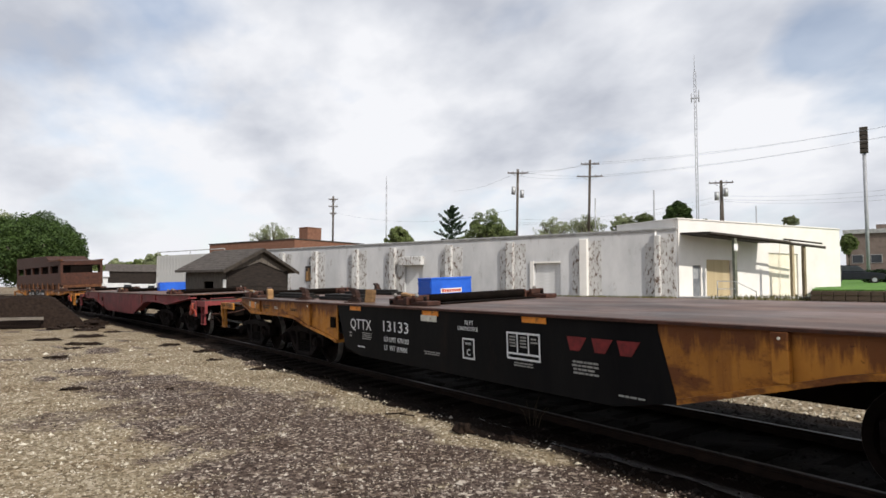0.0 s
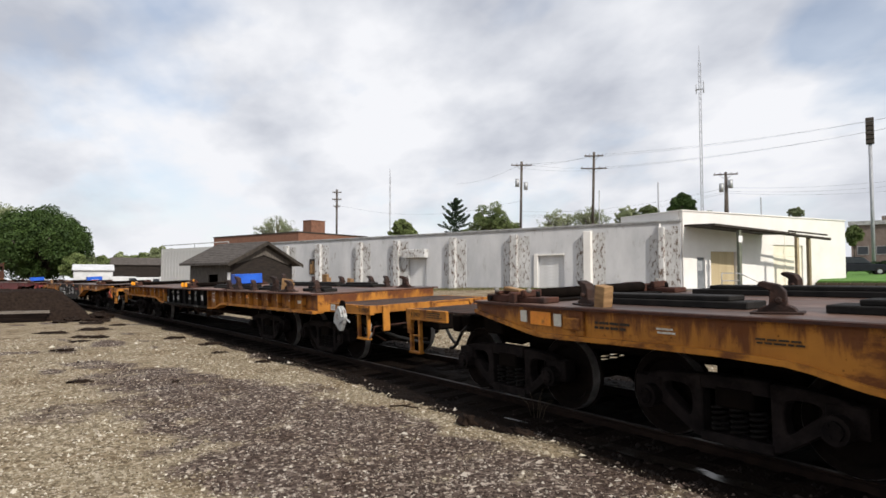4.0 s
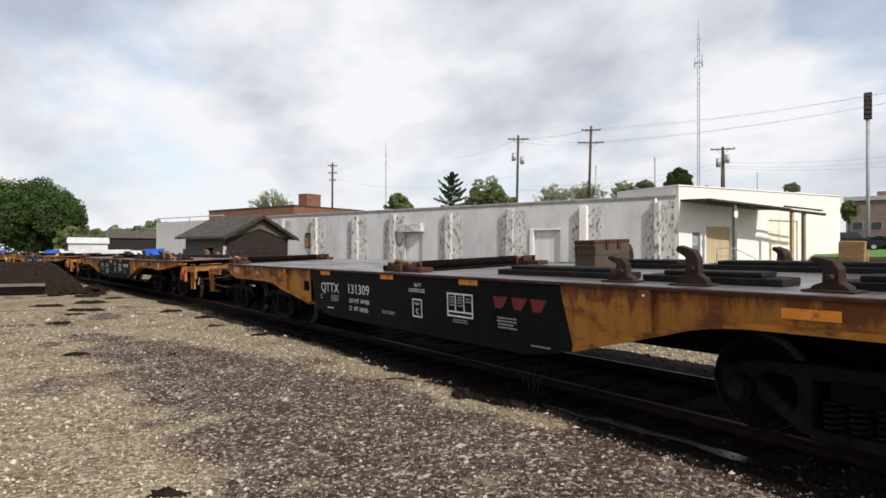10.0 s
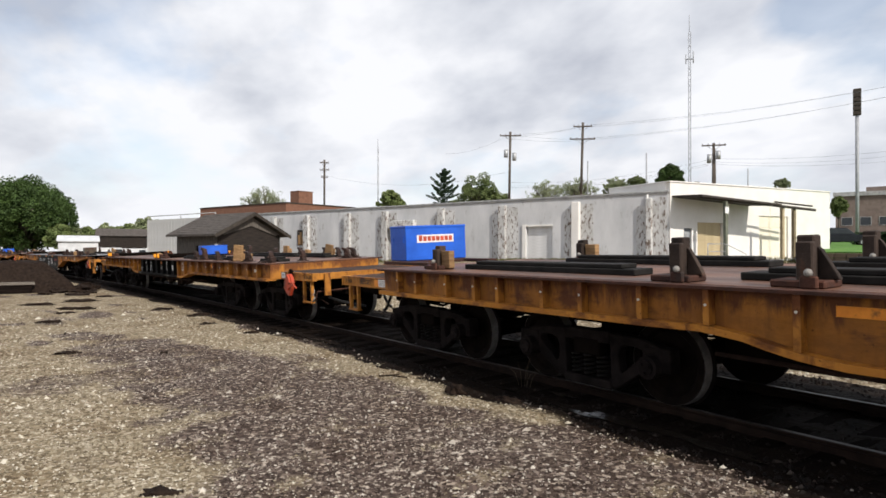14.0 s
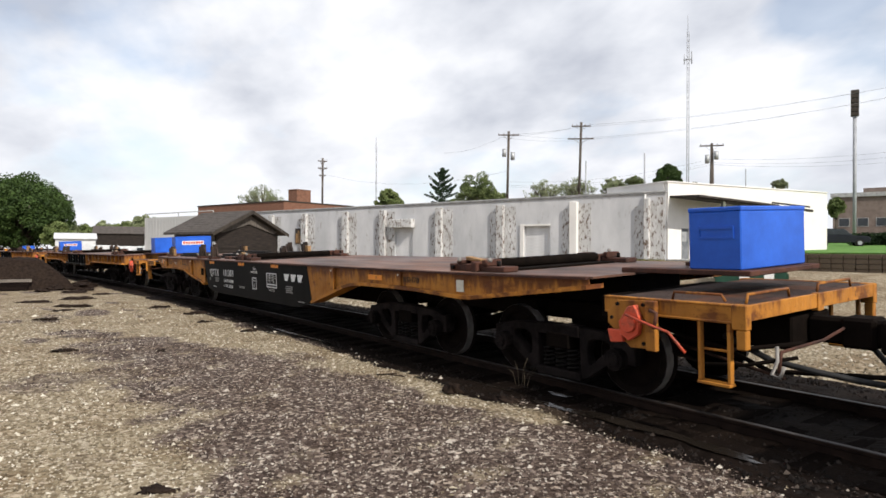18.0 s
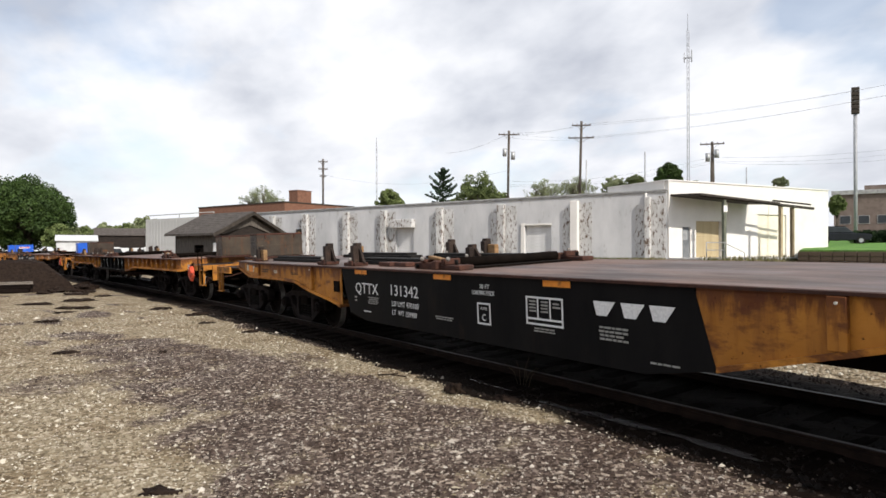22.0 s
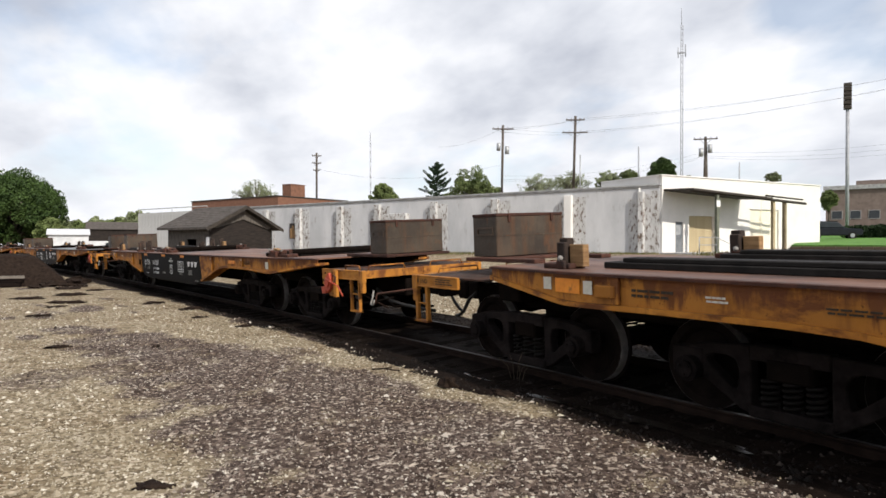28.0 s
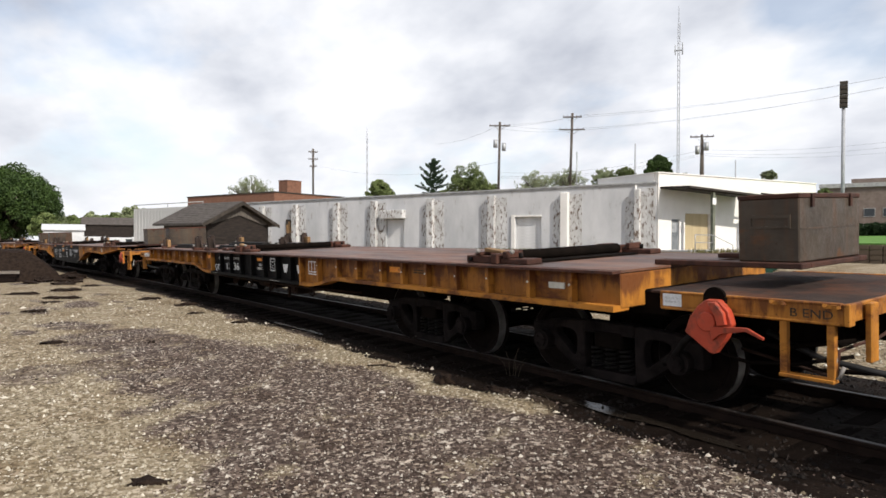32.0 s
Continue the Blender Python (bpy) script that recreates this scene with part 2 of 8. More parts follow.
M = {}
M["yellow"] = rusting("faded_yellow_paint", (0.29, 0.115, 0.018), (0.43, 0.178, 0.027), (0.095, 0.029, 0.011), 0.64, 0.75)
# the same yellow with the shade of the recessed webs mixed into it
M["yellow_web"] = rusting("shaded_yellow_web_paint", (0.20, 0.078, 0.014), (0.34, 0.135, 0.021), (0.075, 0.023, 0.010), 0.66, 0.8)
# a brighter copy for the light on the flange lip, with more rust
M["yellow_lip"] = rusting("lit_rusty_yellow_flange_paint", (0.34, 0.130, 0.018), (0.48, 0.20, 0.03), (0.085, 0.026, 0.010), 0.85, 0.4)
M["black"] = material("black_paint", (0.0045, 0.0045, 0.005), (0.009, 0.0085, 0.0085), 0.6, 0, 2.0, stain=(0.020, 0.013, 0.010), stain_at=(0.56, 0.8), sscale=2.5, stretch=(1, 1, 0.3), vary=0.15, spec=0.05)
M["deck"] = decking("rusty_steel_deck", ((0.030, 0.018, 0.014), (0.066, 0.039, 0.031), (0.125, 0.057, 0.033), (0.18, 0.092, 0.058)), 0.42)
M["deck_wet"] = decking("wet_grey_steel_deck", ((0.03, 0.025, 0.023), (0.060, 0.053, 0.050), (0.10, 0.092, 0.088), (0.14, 0.125, 0.12)), 1.0)
M["deck_oily"] = decking("oily_dark_steel_deck", ((0.02, 0.014, 0.011), (0.055, 0.032, 0.024), (0.10, 0.055, 0.038), (0.15, 0.085, 0.06)), 0.6)
# running gear: the deep shade under the cars is put into these near-black colours
M["under"] = material("shade_dark_running_gear", (0.0045, 0.0034, 0.0028), (0.009, 0.0065, 0.0052), 0.9, 0, 4.0, bump=0.2, spec=0.03)
M["truck"] = material("shade_dark_cast_steel", (0.0075, 0.0060, 0.0060), (0.0185, 0.0142, 0.0132), 0.85, 0, 4.0, bump=0.3, stain=(0.004, 0.003, 0.0027), stain_at=(0.5, 0.65), sscale=3.0, vary=0.25, spec=0.06)
M["wheel"] = material("shade_dark_wheel_steel", (0.0042, 0.0032, 0.0028), (0.011, 0.0075, 0.0062), 0.8, 0.0, 5.0, bump=0.1, spec=0.04)
M["tread"] = material("worn_wheel_tread", (0.12, 0.11, 0.105), (0.24, 0.225, 0.21), 0.5, 0.2, 5.0, bump=0.05)
M["white"] = material("white_stencil_paint", (0.55, 0.55, 0.55), (0.75, 0.75, 0.74), 0.7, 0, 30.0, bump=0)
M["rail"] = material("rusty_rail_steel", (0.008, 0.005, 0.004), (0.020, 0.012, 0.009), 0.7, 0.0, 6.0, spec=0.06)
M["roof"] = material("weathered_dark_shingles", (0.035, 0.032, 0.03), (0.07, 0.06, 0.055), 0.9, 0, 2.0)


# ---------------------------------------------------------------- building helpers
def box_into(bm, x0, x1, y0, y1, z0, z1, mat=0):
    v = [bm.verts.new(p) for p in ((x0, y0, z0), (x1, y0, z0), (x1, y1, z0), (x0, y1, z0), (x0, y0, z1), (x1, y0, z1), (x1, y1, z1), (x0, y1, z1))]
    for f in ((0, 3, 2, 1), (4, 5, 6, 7), (0, 1, 5, 4), (1, 2, 6, 5), (2, 3, 7, 6), (3, 0, 4, 7)):
        bm.faces.new([v[i] for i in f]).material_index = mat


def prism_into(bm, outline, y0, y1):
    """Extrude an outline of (x, z) from y0 to y1."""
    a = [bm.verts.new((x, y0, z)) for x, z in outline]
    b = [bm.verts.new((x, y1, z)) for x, z in outline]
    n = len(outline)
    bm.faces.new(a)
    bm.faces.new(b[::-1])
    for i in range(n):
        j = (i + 1) % n
        bm.faces.new((a[j], a[i], b[i], b[j]))
    bmesh.ops.recalc_face_normals(bm, faces=bm.faces[:])


def thicken(bm, x, y, z):
    """Give the one flat face in bm a depth along (x, y, z)."""
    f = bm.faces[:][0]
    a = f.verts[:]
    b = [bm.verts.new(v.co + Vector((x, y, z))) for v in a]
    n = len(a)
    bm.faces.new(b[::-1])
    for i in range(n):
        j = (i + 1) % n
        bm.faces.new((a[j], a[i], b[i], b[j]))
    bmesh.ops.recalc_face_normals(bm, faces=bm.faces[:])


def disc_into(bm, cx, cy, cz, r, y0, y1, n=24):
    prism_into(bm, [(cx + r * math.cos(2 * math.pi * i / n), cz + r * math.sin(2 * math.pi * i / n)) for i in range(n)], y0, y1)


MESHES = {}


def mesh_of(key, build, mat, bevel=0.0):
    if key in MESHES:
        return MESHES[key]
    bm = bmesh.new()
    build(bm)
    if bevel:
        bmesh.ops.bevel(bm, geom=bm.edges[:], offset=bevel, segments=1, affect="EDGES")
    me = bpy.data.meshes.new(key)
    bm.to_mesh(me)
    bm.free()
    me.materials.append(M[mat] if isinstance(mat, str) else mat)
    MESHES[key] = me
    return me


def part(name, me, parent, m=None, label=""):
    ob = new(name, me)
    ob.parent = parent
    if m is not None:
        ob.matrix_basis = m
    return tagged(ob, label)


def thing(name, label, category, m=None, group=""):
    ob = new(name)
    ob.empty_display_size = 0.2
    if m is not None:
        ob.matrix_basis = m
    return tagged(ob, label, category, group)


def bar_into(bm, p0, p1, r, n=6):
    """A round bar from p0 to p1."""
    p0, p1 = Vector(p0), Vector(p1)
    d = (p1 - p0).normalized()
    a = d.orthogonal().normalized()
    b = d.cross(a)
    lo = [bm.verts.new(p0 + r * (math.cos(2 * math.pi * i / n) * a + math.sin(2 * math.pi * i / n) * b)) for i in range(n)]
    hi = [bm.verts.new(p1 + r * (math.cos(2 * math.pi * i / n) * a + math.sin(2 * math.pi * i / n) * b)) for i in range(n)]
    for i in range(n):
        j = (i + 1) % n
        bm.faces.new((lo[i], lo[j], hi[j], hi[i])).smooth = True
    bm.faces.new(lo[::-1])
    bm.faces.new(hi)


def path_into(bm, pts, r, n=6):
    """A round bar bent through the points, as one tube."""
    pts = [Vector(p) for p in pts]
    prev, side = None, None
    for i, p in enumerate(pts):
        d = (pts[min(i + 1, len(pts) - 1)] - pts[max(i - 1, 0)]).normalized()
        a = d.orthogonal() if side is None else side - side.dot(d) * d
        a = a.normalized()
        side = a
        b = d.cross(a)
        ring = [bm.verts.new(p + r * (math.cos(2 * math.pi * k / n) * a + math.sin(2 * math.pi * k / n) * b)) for k in range(n)]
        if prev:
            for k in range(n):
                q = (k + 1) % n
                bm.faces.new((prev[k], prev[q], ring[q], ring[k])).smooth = True
        else:
            bm.faces.new(ring[::-1])
        prev = ring
    bm.faces.new(prev)


def ring_into(bm, outline, hole, y0, y1):
    """A plate in the x-z plane with one hole; both loops have the same number of points."""
    n = len(outline)
    rows = [[bm.verts.new((x, y, z)) for x, z in loop] for y in (y0, y1) for loop in (outline, hole)]
    o0, h0, o1, h1 = rows
    for i in range(n):
        j = (i + 1) % n
        bm.faces.new((o0[i], o0[j], h0[j], h0[i]))
        bm.faces.new((o1[j], o1[i], h1[i], h1[j]))
        bm.faces.new((o0[j], o0[i], o1[i], o1[j]))
        bm.faces.new((h0[i], h0[j], h1[j], h1[i]))
    bmesh.ops.recalc_face_normals(bm, faces=bm.faces[:])


def text_mesh(key, words, size, mat, width=0.0, depth=0.003):
    """Flat lettering in the x-z plane that faces -y, its lower left corner at the origin; width: stretched or squeezed to it."""
    if key in MESHES:
        return MESHES[key]
    cu = bpy.data.curves.new("lettering", "FONT")
    cu.body = words
    cu.size = size * 1.36
    cu.extrude = depth / 2
    cu.resolution_u = 2
    ob = new("lettering", cu)
    dg = bpy.context.evaluated_depsgraph_get()
    dg.update()
    me = bpy.data.meshes.new_from_object(ob.evaluated_get(dg))
    bpy.data.objects.remove(ob)
    xs = [v.co.x for v in me.vertices] or [0]
    s = width / (max(xs) - min(xs)) if width and max(xs) > min(xs) else 1
    for v in me.vertices:
        x, y, z = v.co
        v.co = ((x - min(xs)) * s, -z, y)
    me.materials.clear()
    me.materials.append(M[mat])
    MESHES[key] = me
    return me


def lines_mesh(key, w, h, rows, mat, seed=0):
    """Rows of plain bars, for small print."""
    def build(bm):
        rnd = random.Random(seed)
        dz = h / rows
        for i in range(rows):
            x = rnd.random() * 0.08 * w
            end = w * (0.75 + 0.25 * rnd.random())
            while x < end:
                wd = w * (0.1 + 0.16 * rnd.random())
                box_into(bm, x, min(x + wd, w), -0.002, 0.002, h - (i + 0.72) * dz, h - (i + 0.2) * dz)
                x += wd + 0.035 * w
    return mesh_of(key, build, mat)


def slab(key, w, h, mat, t=0.006):
    return mesh_of(key, lambda bm: box_into(bm, 0, w, -t, 0.002, 0, h), mat)


def frame_mesh(key, w, h, b, mat, cols=()):
    def build(bm):
        for x0, x1, z0, z1 in ((0, w, 0, b), (0, w, h - b, h), (0, b, b, h - b), (w - b, w, b, h - b)):
            box_into(bm, x0, x1, -0.003, 0.002, z0, z1)
        for c in cols:
            box_into(bm, c, c + b * 0.8, -0.003, 0.002, h * 0.25, h - b)
        if cols:
            box_into(bm, b, w - b, -0.003, 0.002, h * 0.25 - b, h * 0.25)
    return mesh_of(key, build, mat)


# ---------------------------------------------------------------- the curved track
RAIL_Y, RAIL_Z, CANT, BEND = 6.69, EYE - 1.633, radians(2.54), -0.00245


def track(s, dy=0.0, dz=0.0):
    """The pose at s metres along the curved and canted track: x along it, z off the rails."""
    a = BEND * s
    r = 1 / BEND
    centre = Vector((math.sin(a) * (r - RAIL_Y), r - math.cos(a) * (r - RAIL_Y), RAIL_Z))
    return Matrix.Translation(centre) @ Matrix.Rotation(a, 4, "Z") @ Matrix.Rotation(CANT, 4, "X") @ Matrix.Translation((0, dy, dz))


# more paints and surfaces
M["orange"] = material("orange_reflector", (0.62, 0.20, 0.02), (0.78, 0.28, 0.03), 0.5, 0, 8.0, bump=0, stain=(0.12, 0.05, 0.02), stain_at=(0.58, 0.75), sscale=6.0)
M["cream"] = material("pale_reflector", (0.45, 0.43, 0.36), (0.62, 0.60, 0.52), 0.6, 0, 8.0, bump=0, stain=(0.15, 0.08, 0.04), stain_at=(0.6, 0.75), sscale=6.0)
M["grey_ink"] = material("worn_grey_stencil", (0.20, 0.195, 0.18), (0.32, 0.31, 0.29), 0.7, 0, 30.0, bump=0)
M["dark_ink"] = material("black_stencil", (0.02, 0.015, 0.01), (0.05, 0.035, 0.02), 0.7, 0, 30.0, bump=0)
M["red_ink"] = material("faded_red_stencil", (0.10, 0.012, 0.012), (0.20, 0.02, 0.02), 0.7, 0, 12.0, bump=0)
M["tread_plate"] = material("dark_chequered_plate", (0.022, 0.015, 0.013), (0.050, 0.034, 0.028), 0.82, 0, 2.0, bump=0.35, bscale=60, stain=(0.085, 0.036, 0.02), stain_at=(0.50, 0.66), sscale=1.6, vary=0.3, spec=0.12)
M["clip_orange"] = material("orange_clip_paint", (0.75, 0.27, 0.01), (0.85, 0.36, 0.02), 0.5, 0, 8.0, bump=0)
M["rust"] = material("brown_rust", (0.030, 0.012, 0.008), (0.072, 0.027, 0.016), 0.8, 0.0, 6.0, bump=0.3, stain=(0.03, 0.02, 0.017), stain_at=(0.55, 0.7), sscale=4.0, vary=0.25)
M["rust_bright"] = material("orange_rust", (0.07, 0.026, 0.012), (0.17, 0.07, 0.028), 0.85, 0.0, 5.0, bump=0.3, stain=(0.03, 0.014, 0.009), stain_at=(0.5, 0.66), sscale=3.0, vary=0.25)
M["chock_rust"] = material("dark_greasy_rust", (0.012, 0.0065, 0.005), (0.034, 0.015, 0.010), 0.7, 0.0, 7.0, bump=0.4, stain=(0.085, 0.034, 0.018), stain_at=(0.58, 0.72), sscale=6.0, vary=0.3, spec=0.25)
M["stake_steel"] = material("weathered_stake_steel", (0.016, 0.011, 0.009), (0.040, 0.027, 0.021), 0.75, 0.0, 5.0, bump=0.3, stain=(0.07, 0.03, 0.016), stain_at=(0.6, 0.75), sscale=5.0, vary=0.3, spec=0.2)
M["wood"] = material("sawn_timber_block", (0.16, 0.088, 0.038), (0.29, 0.175, 0.082), 0.8, 0, 4.0, bump=0.1, stretch=(1, 1, 6), vary=0.3)
M["rubber"] = material("black_rubber_pad", (0.008, 0.0075, 0.007), (0.018, 0.016, 0.0145), 0.75, 0, 5.0, bump=0.2, spec=0.15)
M["brake_red"] = material("orange_red_brake_paint", (0.40, 0.05, 0.022), (0.52, 0.085, 0.04), 0.5, 0, 5.0, stain=(0.09, 0.03, 0.02), stain_at=(0.48, 0.66), sscale=5.0, vary=0.3)
M["brake_silver"] = material("dull_silver_brake_paint", (0.30, 0.31, 0.31), (0.46, 0.47, 0.47), 0.5, 0.2, 5.0, stain=(0.10, 0.06, 0.045), stain_at=(0.55, 0.68), sscale=5.0)
M["red_car"] = material("red_oxide_car_paint", (0.12, 0.018, 0.02), (0.20, 0.035, 0.035), 0.65, 0, 2.0, stain=(0.05, 0.025, 0.02), stain_at=(0.5, 0.7), sscale=1.5)
M["blue"] = material("blue_box_paint", (0.012, 0.075, 0.40), (0.02, 0.11, 0.55), 0.4, 0, 2.0, bump=0.03)
M["dark_box"] = rusting("rusting_bare_steel_box", (0.030, 0.023, 0.018), (0.072, 0.056, 0.041), (0.11, 0.044, 0.016), 0.36, 0.6, 0.40)
M["gear"] = material("dark_rusty_rigging", (0.012, 0.007, 0.0055), (0.032, 0.017, 0.012), 0.8, 0.0, 6.0, bump=0.3, spec=0.1)
M["pale_steel"] = material("worn_pale_steel", (0.13, 0.12, 0.11), (0.26, 0.245, 0.225), 0.6, 0.2, 6.0)
M["hose"] = material("black_air_hose", (0.01, 0.01, 0.01), (0.02, 0.02, 0.02), 0.6, 0, 8.0)
# coil springs painted near black too, with the shade under the car
M["spring"] = material("shade_dark_coil_spring", (0.006, 0.0052, 0.005), (0.014, 0.012, 0.011), 0.75, 0.0, 8.0, spec=0.08)


# ---------------------------------------------------------------- ground
def smooth(a, b, x):
    t = np.clip((x - a) / (b - a), 0, 1)
    return t * t * (3 - 2 * t)


def rise(x, y):
    """The yard climbs from the track to the warehouse."""
    return 1.2 * smooth(11, 31, y) * smooth(-78, -52, x) * (1 - smooth(80, 140, np.abs(x + 20))) * (1 - smooth(-22, -18.5, x) * smooth(26, 33, y))


def wobble(x, y, s, seed):
    """Smooth noise from a few sines, the same for arrays and numbers."""
    rnd = np.random.RandomState(seed)
    out = 0
    for _ in range(7):
        a, ph, f = rnd.rand() * 6.283, rnd.rand() * 6.283, s * (0.5 + 1.5 * rnd.rand())
        out = out + np.sin((x * np.cos(a) + y * np.sin(a)) * f + ph)
    return out / 3.2


def cinders(x, y):
    """Where dark cinders lie over the pale limestone: 0 to 1."""
    w = wobble(x, y, 1.6, 5) * 0.28 + wobble(x, y, 5.0, 6) * 0.16
    upper = np.interp(x, [-17, -13.8, -9.2, -6.6, -5.0, -4.2, 3], [0.95, 2.75, 4.1, 4.42, 4.75, 5.1, 5.2])
    lower = np.interp(x, [-17, -12, -9.1, -6.6, -4.8, -2.5, 3], [0.9, 0.95, 1.25, 1.25, 0.85, 0.2, -0.4])
    band = smooth(-0.35, 0.35, upper - y + w) * smooth(-0.55, 0.55, y - lower + 1.3 * w)
    left = 0.75 * smooth(0.35, 0.9, wobble(x, y, 1.1, 9) * 0.7 + wobble(x * 0.6, y * 1.7, 2.4, 12) * 0.6) * (0.35 + 0.65 * smooth(-4, -16, x))
    mud = 0.95 * smooth(4.82, 5.14, y + 0.00245 * x * x / 2 + 0.35 * w)
    return np.clip(np.maximum(np.maximum(band * (0.78 + 0.22 * wobble(x, y, 7, 3)), left), mud), 0, 1)


def ground_material():
    m = bpy.data.materials.new("limestone_and_cinders")
    m.use_nodes = True
    nt = m.node_tree
    b = nt.nodes["Principled BSDF"]
    tc = nt.nodes.new("ShaderNodeTexCoord")
    at = nt.nodes.new("ShaderNodeAttribute")
    at.attribute_name = "cinders"
    vor = nt.nodes.new("ShaderNodeTexVoronoi")
    vor.inputs["Scale"].default_value = 26
    nt.links.new(tc.outputs["Object"], vor.inputs["Vector"])
    fine = nt.nodes.new("ShaderNodeTexNoise")
    fine.inputs["Scale"].default_value = 3.0
    fine.inputs["Detail"].default_value = 9
    fine.inputs["Roughness"].default_value = 0.7
    nt.links.new(tc.outputs["Object"], fine.inputs["Vector"])

    def ramp(src, stops):
        r = nt.nodes.new("ShaderNodeValToRGB")
        r.color_ramp.elements[0].position, r.color_ramp.elements[0].color = stops[0][0], (*stops[0][1], 1)
        r.color_ramp.elements[1].position, r.color_ramp.elements[1].color = stops[-1][0], (*stops[-1][1], 1)
        for p, c in stops[1:-1]:
            e = r.color_ramp.elements.new(p)
            e.color = (*c, 1)
        nt.links.new(src, r.inputs[0])
        return r.outputs[0]
    sepc = nt.nodes.new("ShaderNodeSeparateColor")
    nt.links.new(vor.outputs["Color"], sepc.inputs[0])
    pale = ramp(sepc.outputs[0], [(0.0, (0.08, 0.062, 0.040)), (0.35, (0.17, 0.14, 0.094)), (0.8, (0.265, 0.228, 0.162)), (1.0, (0.42, 0.38, 0.31))])
    dark = ramp(sepc.outputs[1], [(0.0, (0.022, 0.015, 0.012)), (0.45, (0.060, 0.045, 0.038)), (0.8, (0.12, 0.096, 0.082)), (1.0, (0.40, 0.36, 0.31))])
    add = nt.nodes.new("ShaderNodeMath")
    add.operation = "ADD"
    nt.links.new(at.outputs["Fac"], add.inputs[0])
    nz = nt.nodes.new("ShaderNodeMath")
    nz.operation = "MULTIPLY_ADD"
    nz.inputs[1].default_value, nz.inputs[2].default_value = 0.9, -0.45
    nt.links.new(fine.outputs[0], nz.inputs[0])
    nt.links.new(nz.outputs[0], add.inputs[1])
    edge = nt.nodes.new("ShaderNodeMapRange")
    edge.inputs["From Min"].default_value, edge.inputs["From Max"].default_value = 0.25, 0.65
    nt.links.new(add.outputs[0], edge.inputs["Value"])
    mix = nt.nodes.new("ShaderNodeMixRGB")
    nt.links.new(edge.outputs[0], mix.inputs[0])
    nt.links.new(pale, mix.inputs[1])
    nt.links.new(dark, mix.inputs[2])
    # broad brown and ochre drifts of dirt
    drift = nt.nodes.new("ShaderNodeTexNoise")
    drift.inputs["Scale"].default_value = 0.9
    drift.inputs["Detail"].default_value = 6
    nt.links.new(tc.outputs["Object"], drift.inputs["Vector"])
    tint = ramp(drift.outputs[0], [(0.3, (0.66, 0.56, 0.47)), (0.5, (1.0, 0.95, 0.90)), (0.7, (1.12, 1.10, 1.08))])
    mul = nt.nodes.new("ShaderNodeMixRGB")
    mul.blend_type = "MULTIPLY"
    mul.inputs[0].default_value = 1.0
    nt.links.new(mix.outputs[0], mul.inputs[1])
    nt.links.new(tint, mul.inputs[2])
    # wet brown mud along the track
    mud = nt.nodes.new("ShaderNodeAttribute")
    mud.attribute_name = "mud"
    soak = nt.nodes.new("ShaderNodeMath")
    soak.operation = "ADD"
    nt.links.new(mud.outputs["Fac"], soak.inputs[0])
    nt.links.new(nz.outputs[0], soak.inputs[1])
    soaked = nt.nodes.new("ShaderNodeMapRange")
    soaked.inputs["From Min"].default_value, soaked.inputs["From Max"].default_value = 0.30, 0.75
    nt.links.new(soak.outputs[0], soaked.inputs["Value"])
    brown = ramp(drift.outputs[0], [(0.3, (0.012, 0.008, 0.006)), (0.5, (0.026, 0.018, 0.012)), (0.7, (0.048, 0.036, 0.022))])
    wetmix = nt.nodes.new("ShaderNodeMixRGB")
    nt.links.new(soaked.outputs[0], wetmix.inputs[0])
    nt.links.new(mul.outputs[0], wetmix.inputs[1])
    nt.links.new(brown, wetmix.inputs[2])
    nt.links.new(wetmix.outputs[0], b.inputs["Base Color"])
    gloss = nt.nodes.new("ShaderNodeMapRange")
    gloss.inputs["To Min"].default_value, gloss.inputs["To Max"].default_value = 0.9, 0.62
    nt.links.new(soaked.outputs[0], gloss.inputs["Value"])
    nt.links.new(gloss.outputs[0], b.inputs["Roughness"])
    b.inputs["Specular IOR Level"].default_value = 0.1
    bp = nt.nodes.new("ShaderNodeBump")
    bp.inputs["Strength"].default_value = 0.7
    bp.inputs["Distance"].default_value = 0.015
    nt.links.new(vor.outputs["Distance"], bp.inputs["Height"])
    nt.links.new(bp.outputs[0], b.inputs["Normal"])
    return m


